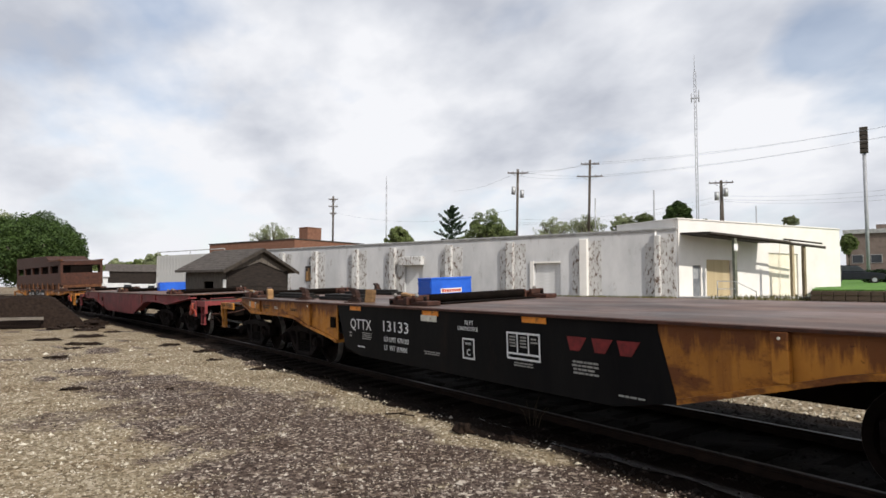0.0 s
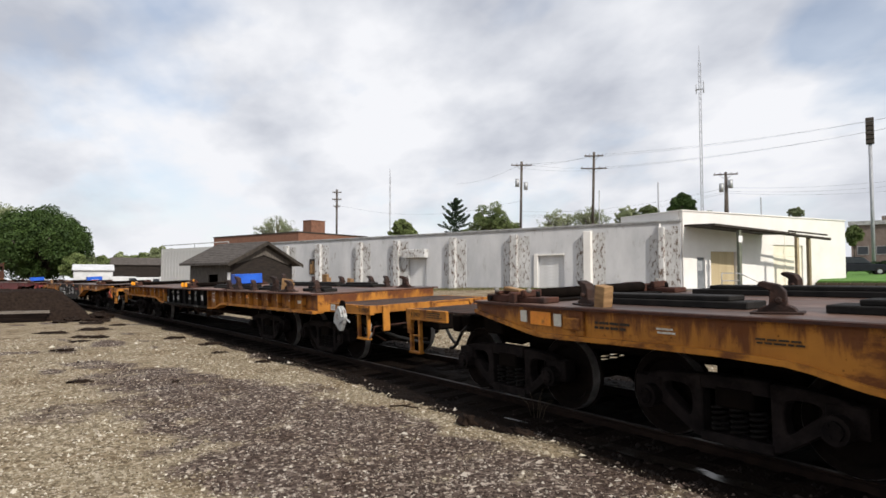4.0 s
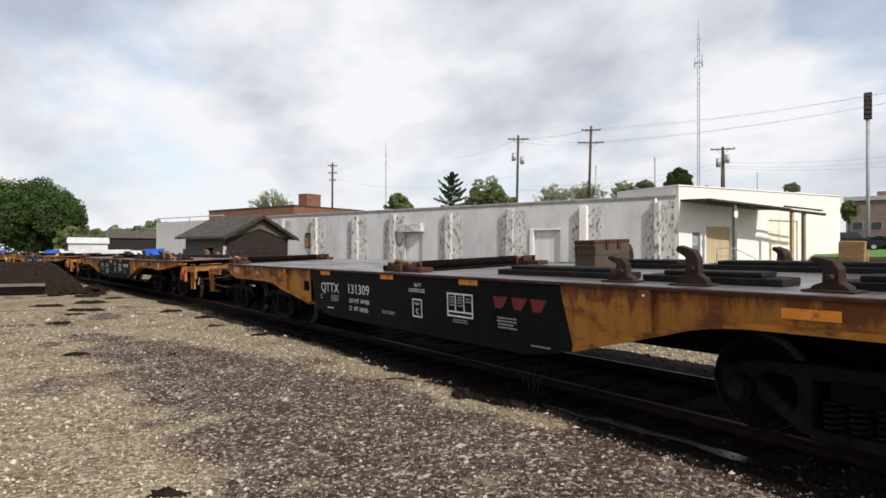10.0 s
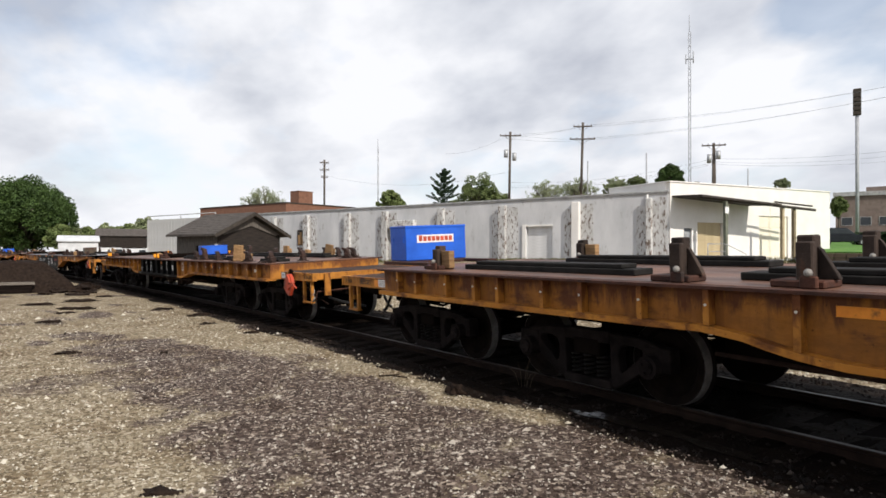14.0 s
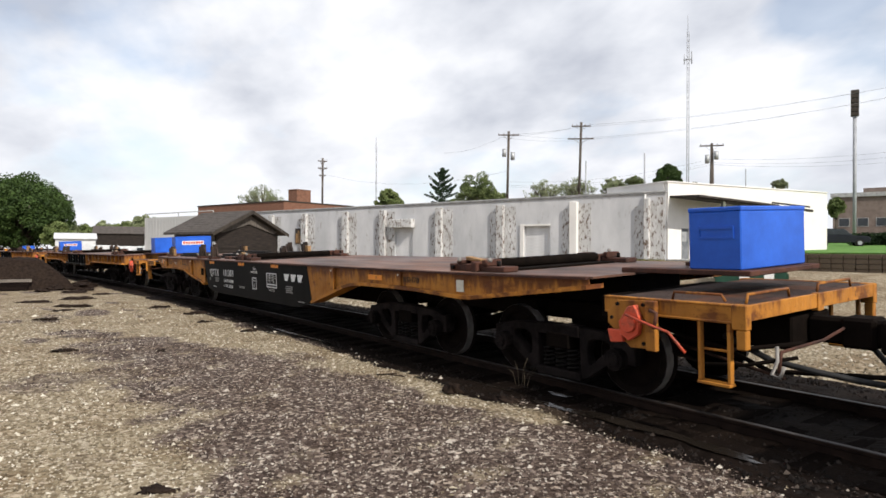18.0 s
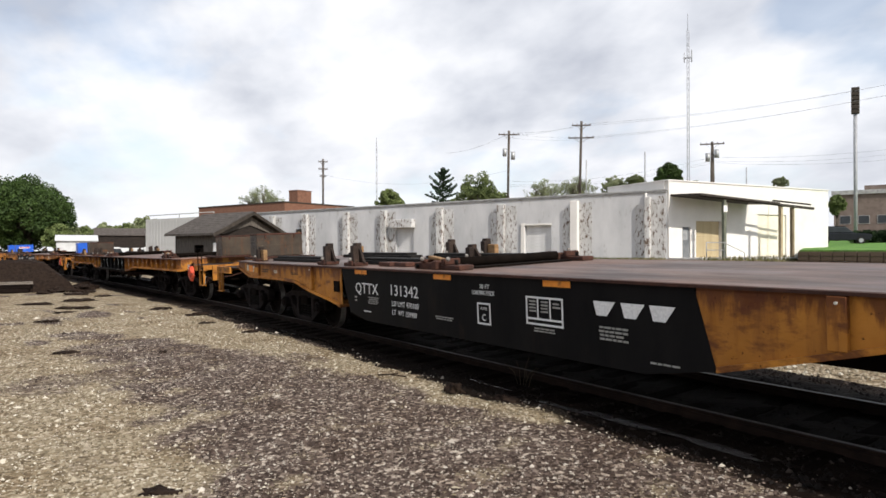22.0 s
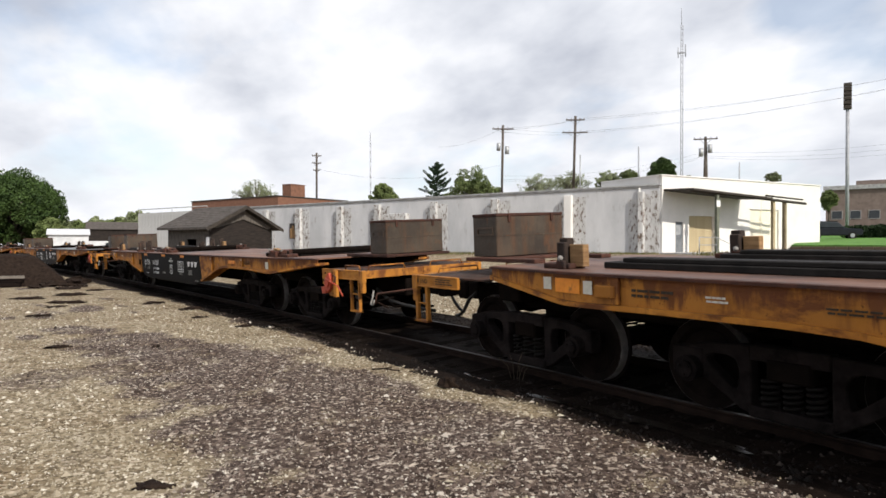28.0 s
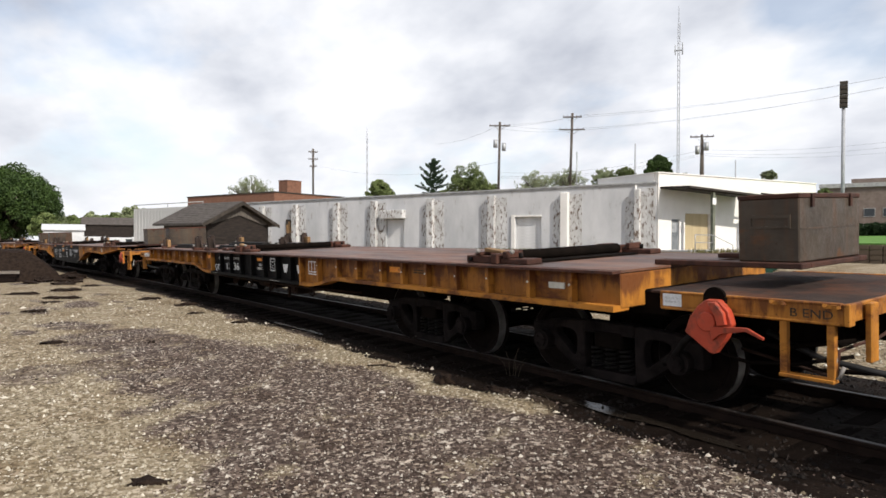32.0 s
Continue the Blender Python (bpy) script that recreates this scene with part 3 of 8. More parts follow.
def build_ground():
    xs = np.concatenate([[-1500, -900, -500, -300, -200, -140, -100], np.arange(-80, -40, 4.0), np.arange(-40, -18, 0.5), np.arange(-18, 2, 0.125), np.arange(2, 30, 4.0), [40, 60, 100, 160, 300, 700]])
    ys = np.concatenate([[-700, -300, -120, -60, -30, -15, -8, -4], np.arange(-2, 6, 0.125), np.arange(6, 14, 0.5), np.arange(14, 60, 2.5), [70, 90, 120, 180, 300, 600, 1500]])
    gx, gy = np.meshgrid(xs, ys)
    near = (gx > -30) & (gx < 3) & (gy > -3) & (gy < 5.2)
    gz = rise(gx, gy) + np.where(near, 0.018 * wobble(gx, gy, 2.0, 21) + 0.008 * wobble(gx, gy, 6, 22), 0) - 0.02
    verts = np.stack([gx, gy, gz], -1).reshape(-1, 3)
    nx, ny = len(xs), len(ys)
    i, j = np.meshgrid(np.arange(nx - 1), np.arange(ny - 1))
    a = (j * nx + i).reshape(-1)
    faces = np.stack([a, a + 1, a + nx + 1, a + nx], -1)
    me = bpy.data.meshes.new("ground")
    me.from_pydata(verts.tolist(), [], faces.tolist())
    mud = smooth(4.72, 5.12, verts[:, 1] + 0.00245 * verts[:, 0] ** 2 / 2 + 0.12 * wobble(verts[:, 0], verts[:, 1], 2.2, 14)) * (verts[:, 1] < 7) * (verts[:, 0] > -60)
    wet = me.attributes.new("mud", "FLOAT", "POINT")
    wet.data.foreach_set("value", mud.astype(np.float32))
    c = cinders(verts[:, 0], verts[:, 1]) * (verts[:, 1] < 6.0)
    c = np.where((verts[:, 0] < -45) | (verts[:, 0] > 6), 0.35, c)
    at = me.attributes.new("cinders", "FLOAT", "POINT")
    at.data.foreach_set("value", c.astype(np.float32))
    me.materials.append(ground_material())
    for p in me.polygons:
        p.use_smooth = True
    tagged(new("ground", me), "pale limestone gravel yard with patches of dark cinders", "ground", kind="structure")


build_ground()


def stone_material(name, dark):
    m = bpy.data.materials.new(name)
    m.use_nodes = True
    nt = m.node_tree
    b = nt.nodes["Principled BSDF"]
    g = nt.nodes.new("ShaderNodeNewGeometry")
    r = nt.nodes.new("ShaderNodeValToRGB")
    cols = [(0.0, (0.024, 0.016, 0.013)), (0.42, (0.078, 0.056, 0.046)), (0.70, (0.150, 0.115, 0.096)), (0.86, (0.25, 0.22, 0.185)), (1.0, (0.48, 0.44, 0.38))] if dark else [(0.0, (0.095, 0.073, 0.047)), (0.4, (0.22, 0.185, 0.128)), (0.8, (0.335, 0.295, 0.222)), (1.0, (0.56, 0.52, 0.44))]
    r.color_ramp.elements[0].position, r.color_ramp.elements[0].color = cols[0][0], (*cols[0][1], 1)
    r.color_ramp.elements[1].position, r.color_ramp.elements[1].color = cols[-1][0], (*cols[-1][1], 1)
    for p, c in cols[1:-1]:
        r.color_ramp.elements.new(p).color = (*c, 1)
    nt.links.new(g.outputs["Random Per Island"], r.inputs[0])
    nt.links.new(r.outputs[0], b.inputs["Base Color"])
    b.inputs["Roughness"].default_value = 0.8
    b.inputs["Specular IOR Level"].default_value = 0.2
    return m


def scatter_stones(name, pts, sizes, mat, label, rs):
    """Many small angular stones as one mesh."""
    base = np.array([[1, 0, 0], [-1, 0, 0], [0, 1, 0], [0, -1, 0], [0, 0, 0.75], [0, 0, -0.5]], float)
    tri = np.array([[0, 2, 4], [2, 1, 4], [1, 3, 4], [3, 0, 4], [2, 0, 5], [1, 2, 5], [3, 1, 5], [0, 3, 5]])
    n = len(pts)
    v = np.repeat(base[None], n, 0) * (0.65 + 0.7 * rs.rand(n, 6, 1)) * (0.6 + 0.8 * rs.rand(n, 1, 3))
    a = rs.rand(n) * 6.283
    c, s = np.cos(a)[:, None], np.sin(a)[:, None]
    x, y = v[..., 0] * c - v[..., 1] * s, v[..., 0] * s + v[..., 1] * c
    z = v[..., 2] + 0.25 * x * (rs.rand(n, 1) - 0.5)
    v = np.stack([x, y, z], -1) * sizes[:, None, None] + pts[:, None, :]
    f = (tri[None] + 6 * np.arange(n)[:, None, None]).reshape(-1, 3)
    me = bpy.data.meshes.new(name)
    me.from_pydata(v.reshape(-1, 3).tolist(), [], f.tolist())
    me.materials.append(mat)
    tagged(new(name, me), label, "gravel", kind="stuff")


def build_stones():
    rs = np.random.RandomState(4)
    n = 90000
    # denser towards the camera: distances from the eye spread evenly in bearing and in the logarithm of the distance
    r = 2.6 * np.exp(rs.rand(n) * np.log(24 / 2.6))
    az = np.radians(-95 + 77 * rs.rand(n))
    x, y = r * np.sin(az), r * np.cos(az)
    edge = 5.06 - 0.00245 * x * x / 2
    keep = (y < edge + 0.25 * rs.randn(n)) & (y > -2.5)
    x, y, r = x[keep], y[keep], r[keep]
    z = 0.018 * wobble(x, y, 2.0, 21) + 0.008 * wobble(x, y, 6, 22) - 0.016
    size = np.clip(0.0095 * np.exp(0.42 * rs.randn(len(x))), 0.005, 0.04) * (0.75 + 0.045 * r)
    p = np.stack([x, y, z], -1)
    dark = cinders(x, y) + 0.35 * (rs.rand(len(x)) - 0.5) > 0.5
    scatter_stones("limestone_chips", p[~dark], size[~dark], stone_material("limestone_chip", False), "loose pale limestone chips on the yard", rs)
    scatter_stones("cinder_chips", p[dark], size[dark], stone_material("cinder_chip", True), "loose dark cinders mixed with pale chips", rs)
    n = 9000
    x = -26 + 26 * rs.rand(n)
    y = 8.75 + 5 * rs.rand(n) ** 1.4 - 0.00245 * x * x / 2
    scatter_stones("limestone_chips", np.stack([x, y, rise(x, y) - 0.01], -1), 0.018 + 0.02 * rs.rand(n), bpy.data.materials["limestone_chip"], "loose pale limestone ballast beyond the track", rs)


build_stones()

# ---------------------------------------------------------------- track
# wet cinders and tarred ties, darkened further by the train's shadow in their colour
M["ballast"] = material("shaded_wet_black_ballast", (0.0045, 0.003, 0.0024), (0.0125, 0.0085, 0.0064), 0.75, 0, 2.5, bump=0.9, bscale=28, spec=0.04)
M["tie"] = material("shaded_tarry_tie", (0.004, 0.0029, 0.0024), (0.0085, 0.006, 0.0048), 0.9, 0, 5.0, bump=0.3, stretch=(4, 0.6, 4), spec=0.02)
M["water"] = material("muddy_puddle_water", (0.010, 0.008, 0.006), (0.018, 0.014, 0.011), 0.20, 0, 2.0, bump=0.18, bscale=9, spec=0.4)
M["shine"] = material("bright_rail_head", (0.018, 0.014, 0.012), (0.05, 0.042, 0.038), 0.45, 0.3, 3.0, bump=0.02)


def sweep(name, profile, s0, s1, step, mat, closed=True, rough=0.0, seed=1):
    bm = bmesh.new()
    rnd = random.Random(seed)
    prev = None
    s = s0
    while s <= s1 + 0.001:
        m = track(s)
        ring = [bm.verts.new(m @ Vector((0, a, b + rough * (rnd.random() - 0.5)))) for a, b in profile]
        if prev:
            n = len(profile)
            for i in range(n if closed else n - 1):
                j = (i + 1) % n
                bm.faces.new((prev[i], prev[j], ring[j], ring[i]))
        prev = ring
        s += step
    bmesh.ops.recalc_face_normals(bm, faces=bm.faces[:])
    me = bpy.data.meshes.new(name)
    bm.to_mesh(me)
    bm.free()
    me.materials.append(M[mat])
    return me


def build_track():
    prof = [(-2.05 + i * 0.24, 0) for i in range(19)]
    prof = [(a, -0.128 + 0.012 * (1 - min(1, abs(abs(a) - 0.2) / 1.7)) - (0.06 if abs(a) > 1.85 else 0)) for a, _ in prof]
    bed = tagged(new("track_bed", sweep("track_bed", prof, -110, 12, 0.4, "ballast", False, 0.03)), "wet black cinder ballast of the railway track, train shade in its colour", "track bed", kind="structure")
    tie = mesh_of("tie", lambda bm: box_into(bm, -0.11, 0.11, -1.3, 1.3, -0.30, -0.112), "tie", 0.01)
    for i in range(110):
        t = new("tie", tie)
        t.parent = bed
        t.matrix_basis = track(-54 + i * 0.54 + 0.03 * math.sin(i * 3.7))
    for y in (-0.752, 0.752):
        prof = [(-0.07, -0.16), (0.07, -0.16), (0.07, -0.145), (0.012, -0.13), (0.012, -0.045), (0.036, -0.03), (0.036, -0.006), (-0.036, -0.006), (-0.036, -0.03), (-0.012, -0.045), (-0.012, -0.13), (-0.07, -0.145)]
        rail = tagged(new("rail", sweep("rail", [(y + a, b) for a, b in prof], -230, 40, 2, "rail")), "rusty steel rail with a worn bright head", "rail", "rails of the track", "structure")
        head = new("rail_head", sweep("rail_head", [(y - 0.026, -0.0055), (y + 0.026, -0.0055), (y + 0.022, 0), (y - 0.022, 0)], -230, 40, 2, "shine"))
        head.parent = rail


build_track()


def bed_stones():
    """Loose black cinders on the track bed."""
    rs = np.random.RandomState(31)
    n = 16000
    s, yl = -22 + 25 * rs.rand(n) ** 0.8, rs.rand(n) * 4.3 - 2.15
    keep = (np.abs(np.abs(yl) - 0.752) > 0.09)
    s, yl = s[keep], yl[keep]
    pts = np.array([track(a) @ Vector((0, b, -0.128 - (0.03 if abs(b) > 1.8 else 0))) for a, b in zip(s, yl)])
    m = bpy.data.materials.new("black_bed_cinder")
    m.use_nodes = True
    nt = m.node_tree
    b = nt.nodes["Principled BSDF"]
    g = nt.nodes.new("ShaderNodeNewGeometry")
    r = nt.nodes.new("ShaderNodeValToRGB")
    # black cinders, toned down with the same painted train shadow as the bed
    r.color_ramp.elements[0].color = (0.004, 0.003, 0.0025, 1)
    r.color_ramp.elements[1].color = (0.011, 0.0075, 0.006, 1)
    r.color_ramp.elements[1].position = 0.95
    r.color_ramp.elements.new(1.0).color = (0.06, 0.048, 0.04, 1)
    nt.links.new(g.outputs["Random Per Island"], r.inputs[0])
    nt.links.new(r.outputs[0], b.inputs["Base Color"])
    b.inputs["Roughness"].default_value = 0.7
    b.inputs["Specular IOR Level"].default_value = 0.1
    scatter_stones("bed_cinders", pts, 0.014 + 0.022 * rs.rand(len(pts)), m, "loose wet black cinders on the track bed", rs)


bed_stones()


def puddle(points, z=0.0):
    bm = bmesh.new()
    vs = [bm.verts.new((x, y, z)) for x, y in points]
    f = bm.faces.new(vs)
    bmesh.ops.triangulate(bm, faces=[f])
    me = bpy.data.meshes.new("puddle")
    bm.to_mesh(me)
    me.materials.append(M["water"])
    tagged(new("puddle", me), "shallow muddy puddle beside the rail", "puddle", "puddles by the track", "structure")


def blob(cx, cy, rx, ry, turn, seed, n=22):
    rnd = random.Random(seed)
    ph = [rnd.random() * 6.28 for _ in range(3)]
    out = []
    for i in range(n):
        a = 2 * math.pi * i / n
        k = 1 + 0.22 * math.sin(2 * a + ph[0]) + 0.14 * math.sin(3 * a + ph[1]) + 0.08 * math.sin(5 * a + ph[2])
        x, y = rx * k * math.cos(a), ry * k * math.sin(a)
        out.append((cx + x * math.cos(turn) - y * math.sin(turn), cy + x * math.sin(turn) + y * math.cos(turn)))
    return out


for n_, (cx, cy, rx, ry, lift) in enumerate(((-5.25, 5.24, 0.42, 0.11, 0.012), (-4.40, 5.32, 0.55, 0.15, 0.019), (-3.45, 5.30, 0.48, 0.085, 0.019), (-5.70, 5.60, 0.26, 0.07, 0.045), (-6.75, 5.28, 0.40, 0.05, 0.012),
                                                 (-13.5, 4.95, 1.0, 0.06, 0.012), (-11.9, 5.05, 0.5, 0.05, 0.012))):
    puddle(blob(cx, cy, rx, ry, 0.03, n_ + 3), lift + 0.001 * (n_ % 3))

M["clod"] = material("dark_muddy_clod", (0.010, 0.007, 0.006), (0.028, 0.019, 0.014), 0.9, 0, 9.0, bump=0.7, bscale=60, spec=0.05)


def clod(x, y, w, d, h, turn, seed, name="mud_clod", label="dark clod of mud and dead leaves"):
    bm = bmesh.new()
    bmesh.ops.create_icosphere(bm, subdivisions=3, radius=1)
    noise_at = Vector((seed * 3.1, seed * 1.7, 0.3))
    for v in bm.verts:
        k = 1 + 0.6 * noise.noise(v.co * 1.6 + noise_at) + 0.4 * noise.noise(v.co * 4.5 + noise_at)
        v.co = Vector((v.co.x * w * k, v.co.y * d * k, max(-0.01, v.co.z * h * k)))
    me = bpy.data.meshes.new(name)
    bm.to_mesh(me)
    bm.free()
    me.materials.append(M["clod"])
    ob = tagged(new(name, me), label, "debris", "clods on the yard")
    ob.matrix_basis = pose(x, y, -0.012, 0, 0, turn)


for n_, (cx, cy, cw, cd, ch, ca) in enumerate(((-6.75, 4.70, 0.13, 0.09, 0.12, 20), (-6.0, 4.96, 0.22, 0.10, 0.05, 10), (-22.9, 1.55, 0.9, 0.25, 0.08, 80), (-21.6, 1.2, 0.5, 0.2, 0.05, 70), (-18.8, 4.3, 0.6, 0.14, 0.06, 100),
                                               (-21.3, 3.75, 0.6, 0.13, 0.06, 95), (-5.15, 0.92, 0.16, 0.08, 0.05, 40), (-26.5, 1.9, 1.0, 0.3, 0.08, 85), (-25.5, 0.6, 0.9, 0.25, 0.06, 80), (-16.4, 3.95, 0.35, 0.10, 0.05, 90),
                                               (-28.5, 2.9, 0.6, 0.2, 0.06, 90), (-19.2, 0.7, 0.5, 0.15, 0.05, 85), (-13.2, 0.75, 0.35, 0.12, 0.04, 85), (-30.2, 2.1, 0.8, 0.3, 0.08, 60), (-14.2, 4.35, 0.3, 0.08, 0.04, 75), (-31.5, 2.6, 0.5, 0.3, 0.10, 40), (-12.3, 2.2, 0.12, 0.06, 0.03, 30))):
    k_ = 1.0 if cx > -8 else 0.55
    clod(cx, cy, cw * k_, cd * 0.9, ch, ca, n_ + 1)


def twig():
    t = thing("fallen_twig", "short dark fallen twig on the gravel", "twig", pose(-7.9, 4.42, 0.03, 0, 0, 35))
    part("stem", mesh_of("twig", lambda bm: path_into(bm, [(-0.22, 0, 0), (-0.05, 0.02, 0.02), (0.22, 0, 0.01)], 0.012), "clod"), t)
    part("side_shoot", mesh_of("twig2", lambda bm: path_into(bm, [(-0.05, 0.02, 0.02), (0.06, 0.09, 0.03)], 0.008), "clod"), t)


twig()
M["straw"] = material("dry_weed_stalk", (0.05, 0.038, 0.024), (0.10, 0.078, 0.05), 0.8, 0, 10.0, bump=0)


def weed(x, y, h, n, seed):
    rnd = random.Random(seed)
    w = thing("dry_weed", "thin dry weed stalks beside the rail", "weed", pose(x, y, 0), "weeds by the track")
    for i in range(n):
        a, l = rnd.random() * 6.28, h * (0.6 + 0.4 * rnd.random())
        b = Vector((0.05 * math.cos(a), 0.05 * math.sin(a), 0))
        me = mesh_of("weed%d_%d" % (seed, i), lambda bm: path_into(bm, [b, b * 2 + Vector((0, 0, l * 0.6)), b * 4.5 + Vector((0, 0, l))], 0.0035, 4), "straw")
        part("stalk", me, w)


weed(-6.5, 5.62, 0.42, 4, 2)
weed(-6.35, 5.55, 0.3, 2, 3)


def cinder_pile():
    def build(bm):
        nx, ny = 34, 30
        grid_ = {}
        for i in range(nx):
            for j in range(ny):
                x, y = -4.2 + 8.4 * i / (nx - 1), -6.4 + 8.6 * j / (ny - 1)
                e = min(x + 4.2, 4.2 - x, y + 6.4, 2.2 - y)
                h = 1.36 * min(1, max(0, e / 1.35)) ** 0.8 + (0.10 * noise.noise(Vector((x, y, 0)) * 1.3) + 0.07 * noise.noise(Vector((x, y, 4)) * 4)) * min(1, e * 2)
                grid_[i, j] = bm.verts.new((x, y, h - 0.05))
        for i in range(nx - 1):
            for j in range(ny - 1):
                bm.faces.new((grid_[i, j], grid_[i + 1, j], grid_[i + 1, j + 1], grid_[i, j + 1]))
    me = mesh_of("pile", build, "clod")
    ob = tagged(new("cinder_mound", me), "long flat-topped heap of dark cinders and mud", "heap")
    ob.matrix_basis = pose(-37.0, 0.15, 0)
    pl = mesh_of("plank", lambda bm: box_into(bm, -0.1, 0.1, -1.4, 1.4, 0, 0.12), "wood_grey", 0.01)
    tagged(new("loose_plank", pl), "grey weathered plank lying on old ties at the heap", "plank").matrix_basis = pose(-32.72, -0.75, 0.352)


M["wood_grey"] = material("weathered_grey_wood", (0.10, 0.085, 0.07), (0.18, 0.16, 0.14), 0.85, 0, 3.0, stretch=(4, 0.6, 4))
cinder_pile()
for n_, (cx, cy, cw, cd, ch, ca) in enumerate(((-33.4, 2.55, 0.5, 0.35, 0.28, 20), (-34.6, 2.75, 0.6, 0.4, 0.3, 50), (-32.5, 1.5, 0.4, 0.3, 0.2, 0), (-35.8, 2.9, 0.5, 0.3, 0.2, 30), (-32.2, 2.2, 0.35, 0.2, 0.12, 70), (-31.6, 1.0, 0.4, 0.25, 0.1, 10))):
    clod(cx, cy, cw, cd, ch, ca, n_ + 41, "fallen_lump", "dark lump of cinders slid off the heap")
M["old_tie"] = material("dark_old_railway_tie", (0.006, 0.004, 0.0034), (0.018, 0.012, 0.0095), 0.9, 0, 2.0, bump=0.5, stretch=(4, 0.5, 4), vary=0.35, spec=0.08)


def tie_stack():
    rnd = random.Random(8)
    st = thing("tie_stack", "low ragged stack of dark old railway ties before the heap", "tie stack", pose(-32.7, 0, 0))
    me = mesh_of("old_tie", lambda bm: box_into(bm, -0.11, 0.11, -1.3, 1.3, 0, 0.17), "old_tie", 0.012)
    for row in range(2):
        for col in range(2):
            for i in range(2 - row):
                part("old_tie", me, st, pose(-0.24 * i - 0.05 * row, -0.85 - col * 2.64 + 0.2 * rnd.random() - 0.03 * row, row * 0.175, 0, 0, 3 * rnd.random() - 1.5))


tie_stack()

# ---------------------------------------------------------------- warehouse
WALL_A, WALL_D = Vector((-25.2, 33.6, 0)), Vector((-0.943, -0.333, 0)).normalized()
END_A, END_D = Vector((-25.1, 33.68, 0)), Vector((0.121, 0.993, 0)).normalized()


def along(start, way, az):
    """How far along a wall a bearing meets it, and the distance from the eye."""
    a = radians(az)
    c, s = math.cos(a), math.sin(a)
    # (start + k way) x (sin, cos) = 0
    k = -(start.x * c - start.y * s) / (way.x * c - way.y * s)
    p = start + k * way
    return k, math.hypot(p.x, p.y)


def height(r, el):
    return EYE + r * math.tan(radians(el))


M["peel"] = material("peeling_white_paint", (0.40, 0.395, 0.385), (0.56, 0.56, 0.555), 0.9, 0, 1.2, bump=0.6, bscale=14, stain=(0.12, 0.085, 0.064), stain_at=(0.52, 0.60), sscale=6.5, stretch=(1, 1, 0.45), vary=0.08, spec=0.1)
# the long wall is a greyer, cooler white than the end wall
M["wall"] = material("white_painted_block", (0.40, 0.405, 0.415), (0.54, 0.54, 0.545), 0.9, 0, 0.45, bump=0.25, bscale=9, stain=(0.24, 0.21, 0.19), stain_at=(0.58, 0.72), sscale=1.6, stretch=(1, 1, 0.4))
M["wall_end"] = material("lighter_white_paint", (0.62, 0.60, 0.57), (0.70, 0.68, 0.65), 0.85, 0, 0.6, bump=0.15, bscale=9)
M["coping"] = material("grey_metal_coping", (0.25, 0.25, 0.25), (0.42, 0.42, 0.41), 0.6, 0.3, 2.0)
M["shutter"] = material("pale_roller_shutter", (0.52, 0.52, 0.52), (0.64, 0.64, 0.64), 0.6, 0, 2.0)
M["beige"] = material("beige_roller_shutter", (0.36, 0.29, 0.17), (0.46, 0.38, 0.24), 0.7, 0, 2.0)
M["cream_door"] = material("cream_door_paint", (0.66, 0.62, 0.50), (0.74, 0.70, 0.58), 0.7, 0, 2.0)
M["dark_door"] = material("grey_door_paint", (0.10, 0.11, 0.12), (0.18, 0.19, 0.20), 0.6, 0, 3.0)
M["steel_dark"] = material("dark_canopy_steel", (0.022, 0.018, 0.015), (0.055, 0.045, 0.036), 0.75, 0.1, 4.0)
M["tan_steel"] = material("tan_post_paint", (0.30, 0.24, 0.15), (0.42, 0.35, 0.23), 0.7, 0, 3.0)
M["post_green"] = material("dull_green_post_paint", (0.09, 0.10, 0.075), (0.15, 0.16, 0.12), 0.7, 0, 3.0)
M["post_brown"] = material("dark_tan_post_paint", (0.13, 0.10, 0.06), (0.20, 0.16, 0.10), 0.7, 0, 3.0)
M["galv"] = material("galvanised_steel", (0.28, 0.29, 0.30), (0.42, 0.43, 0.44), 0.5, 0.5, 4.0)
M["annex"] = material("grey_corrugated_sheet", (0.40, 0.40, 0.39), (0.54, 0.54, 0.53), 0.7, 0.1, 1.0, stain=(0.16, 0.13, 0.10), stain_at=(0.58, 0.70), sscale=1.5, stretch=(1, 1, 0.3))


def wall_frame(start, way, out):
    """A frame with x along the wall, y out of it, z up."""
    up = Vector((0, 0, 1))
    return Matrix((( way.x, out.x, 0, start.x), (way.y, out.y, 0, start.y), (0, 0, 1, 0), (0, 0, 0, 1)))


def wall_pieces(house, m, length, z0, z1, holes, mat, t=0.3):
    """A wall with openings, as uprights, lintels and sills; holes: (k0, k1, zlow, zhigh)."""
    k = 0.0
    for k0, k1, lo, hi in sorted(holes) + [(length, length, 0, 0)]:
        if k0 > k:
            part("wall", mesh_of("wall%.2f%s" % (k, mat), lambda bm: box_into(bm, k, k0, -t, 0, z0, z1), mat), house, m)
        if k1 > k0:
            part("lintel", mesh_of("lintel%.2f%s" % (k0, mat), lambda bm: box_into(bm, k0, k1, -t, 0, hi, z1), mat), house, m)
            if lo > z0 + 0.01:
                part("sill_wall", mesh_of("sillw%.2f%s" % (k0, mat), lambda bm: box_into(bm, k0, k1, -t, 0, z0, lo), mat), house, m)
        k = k1


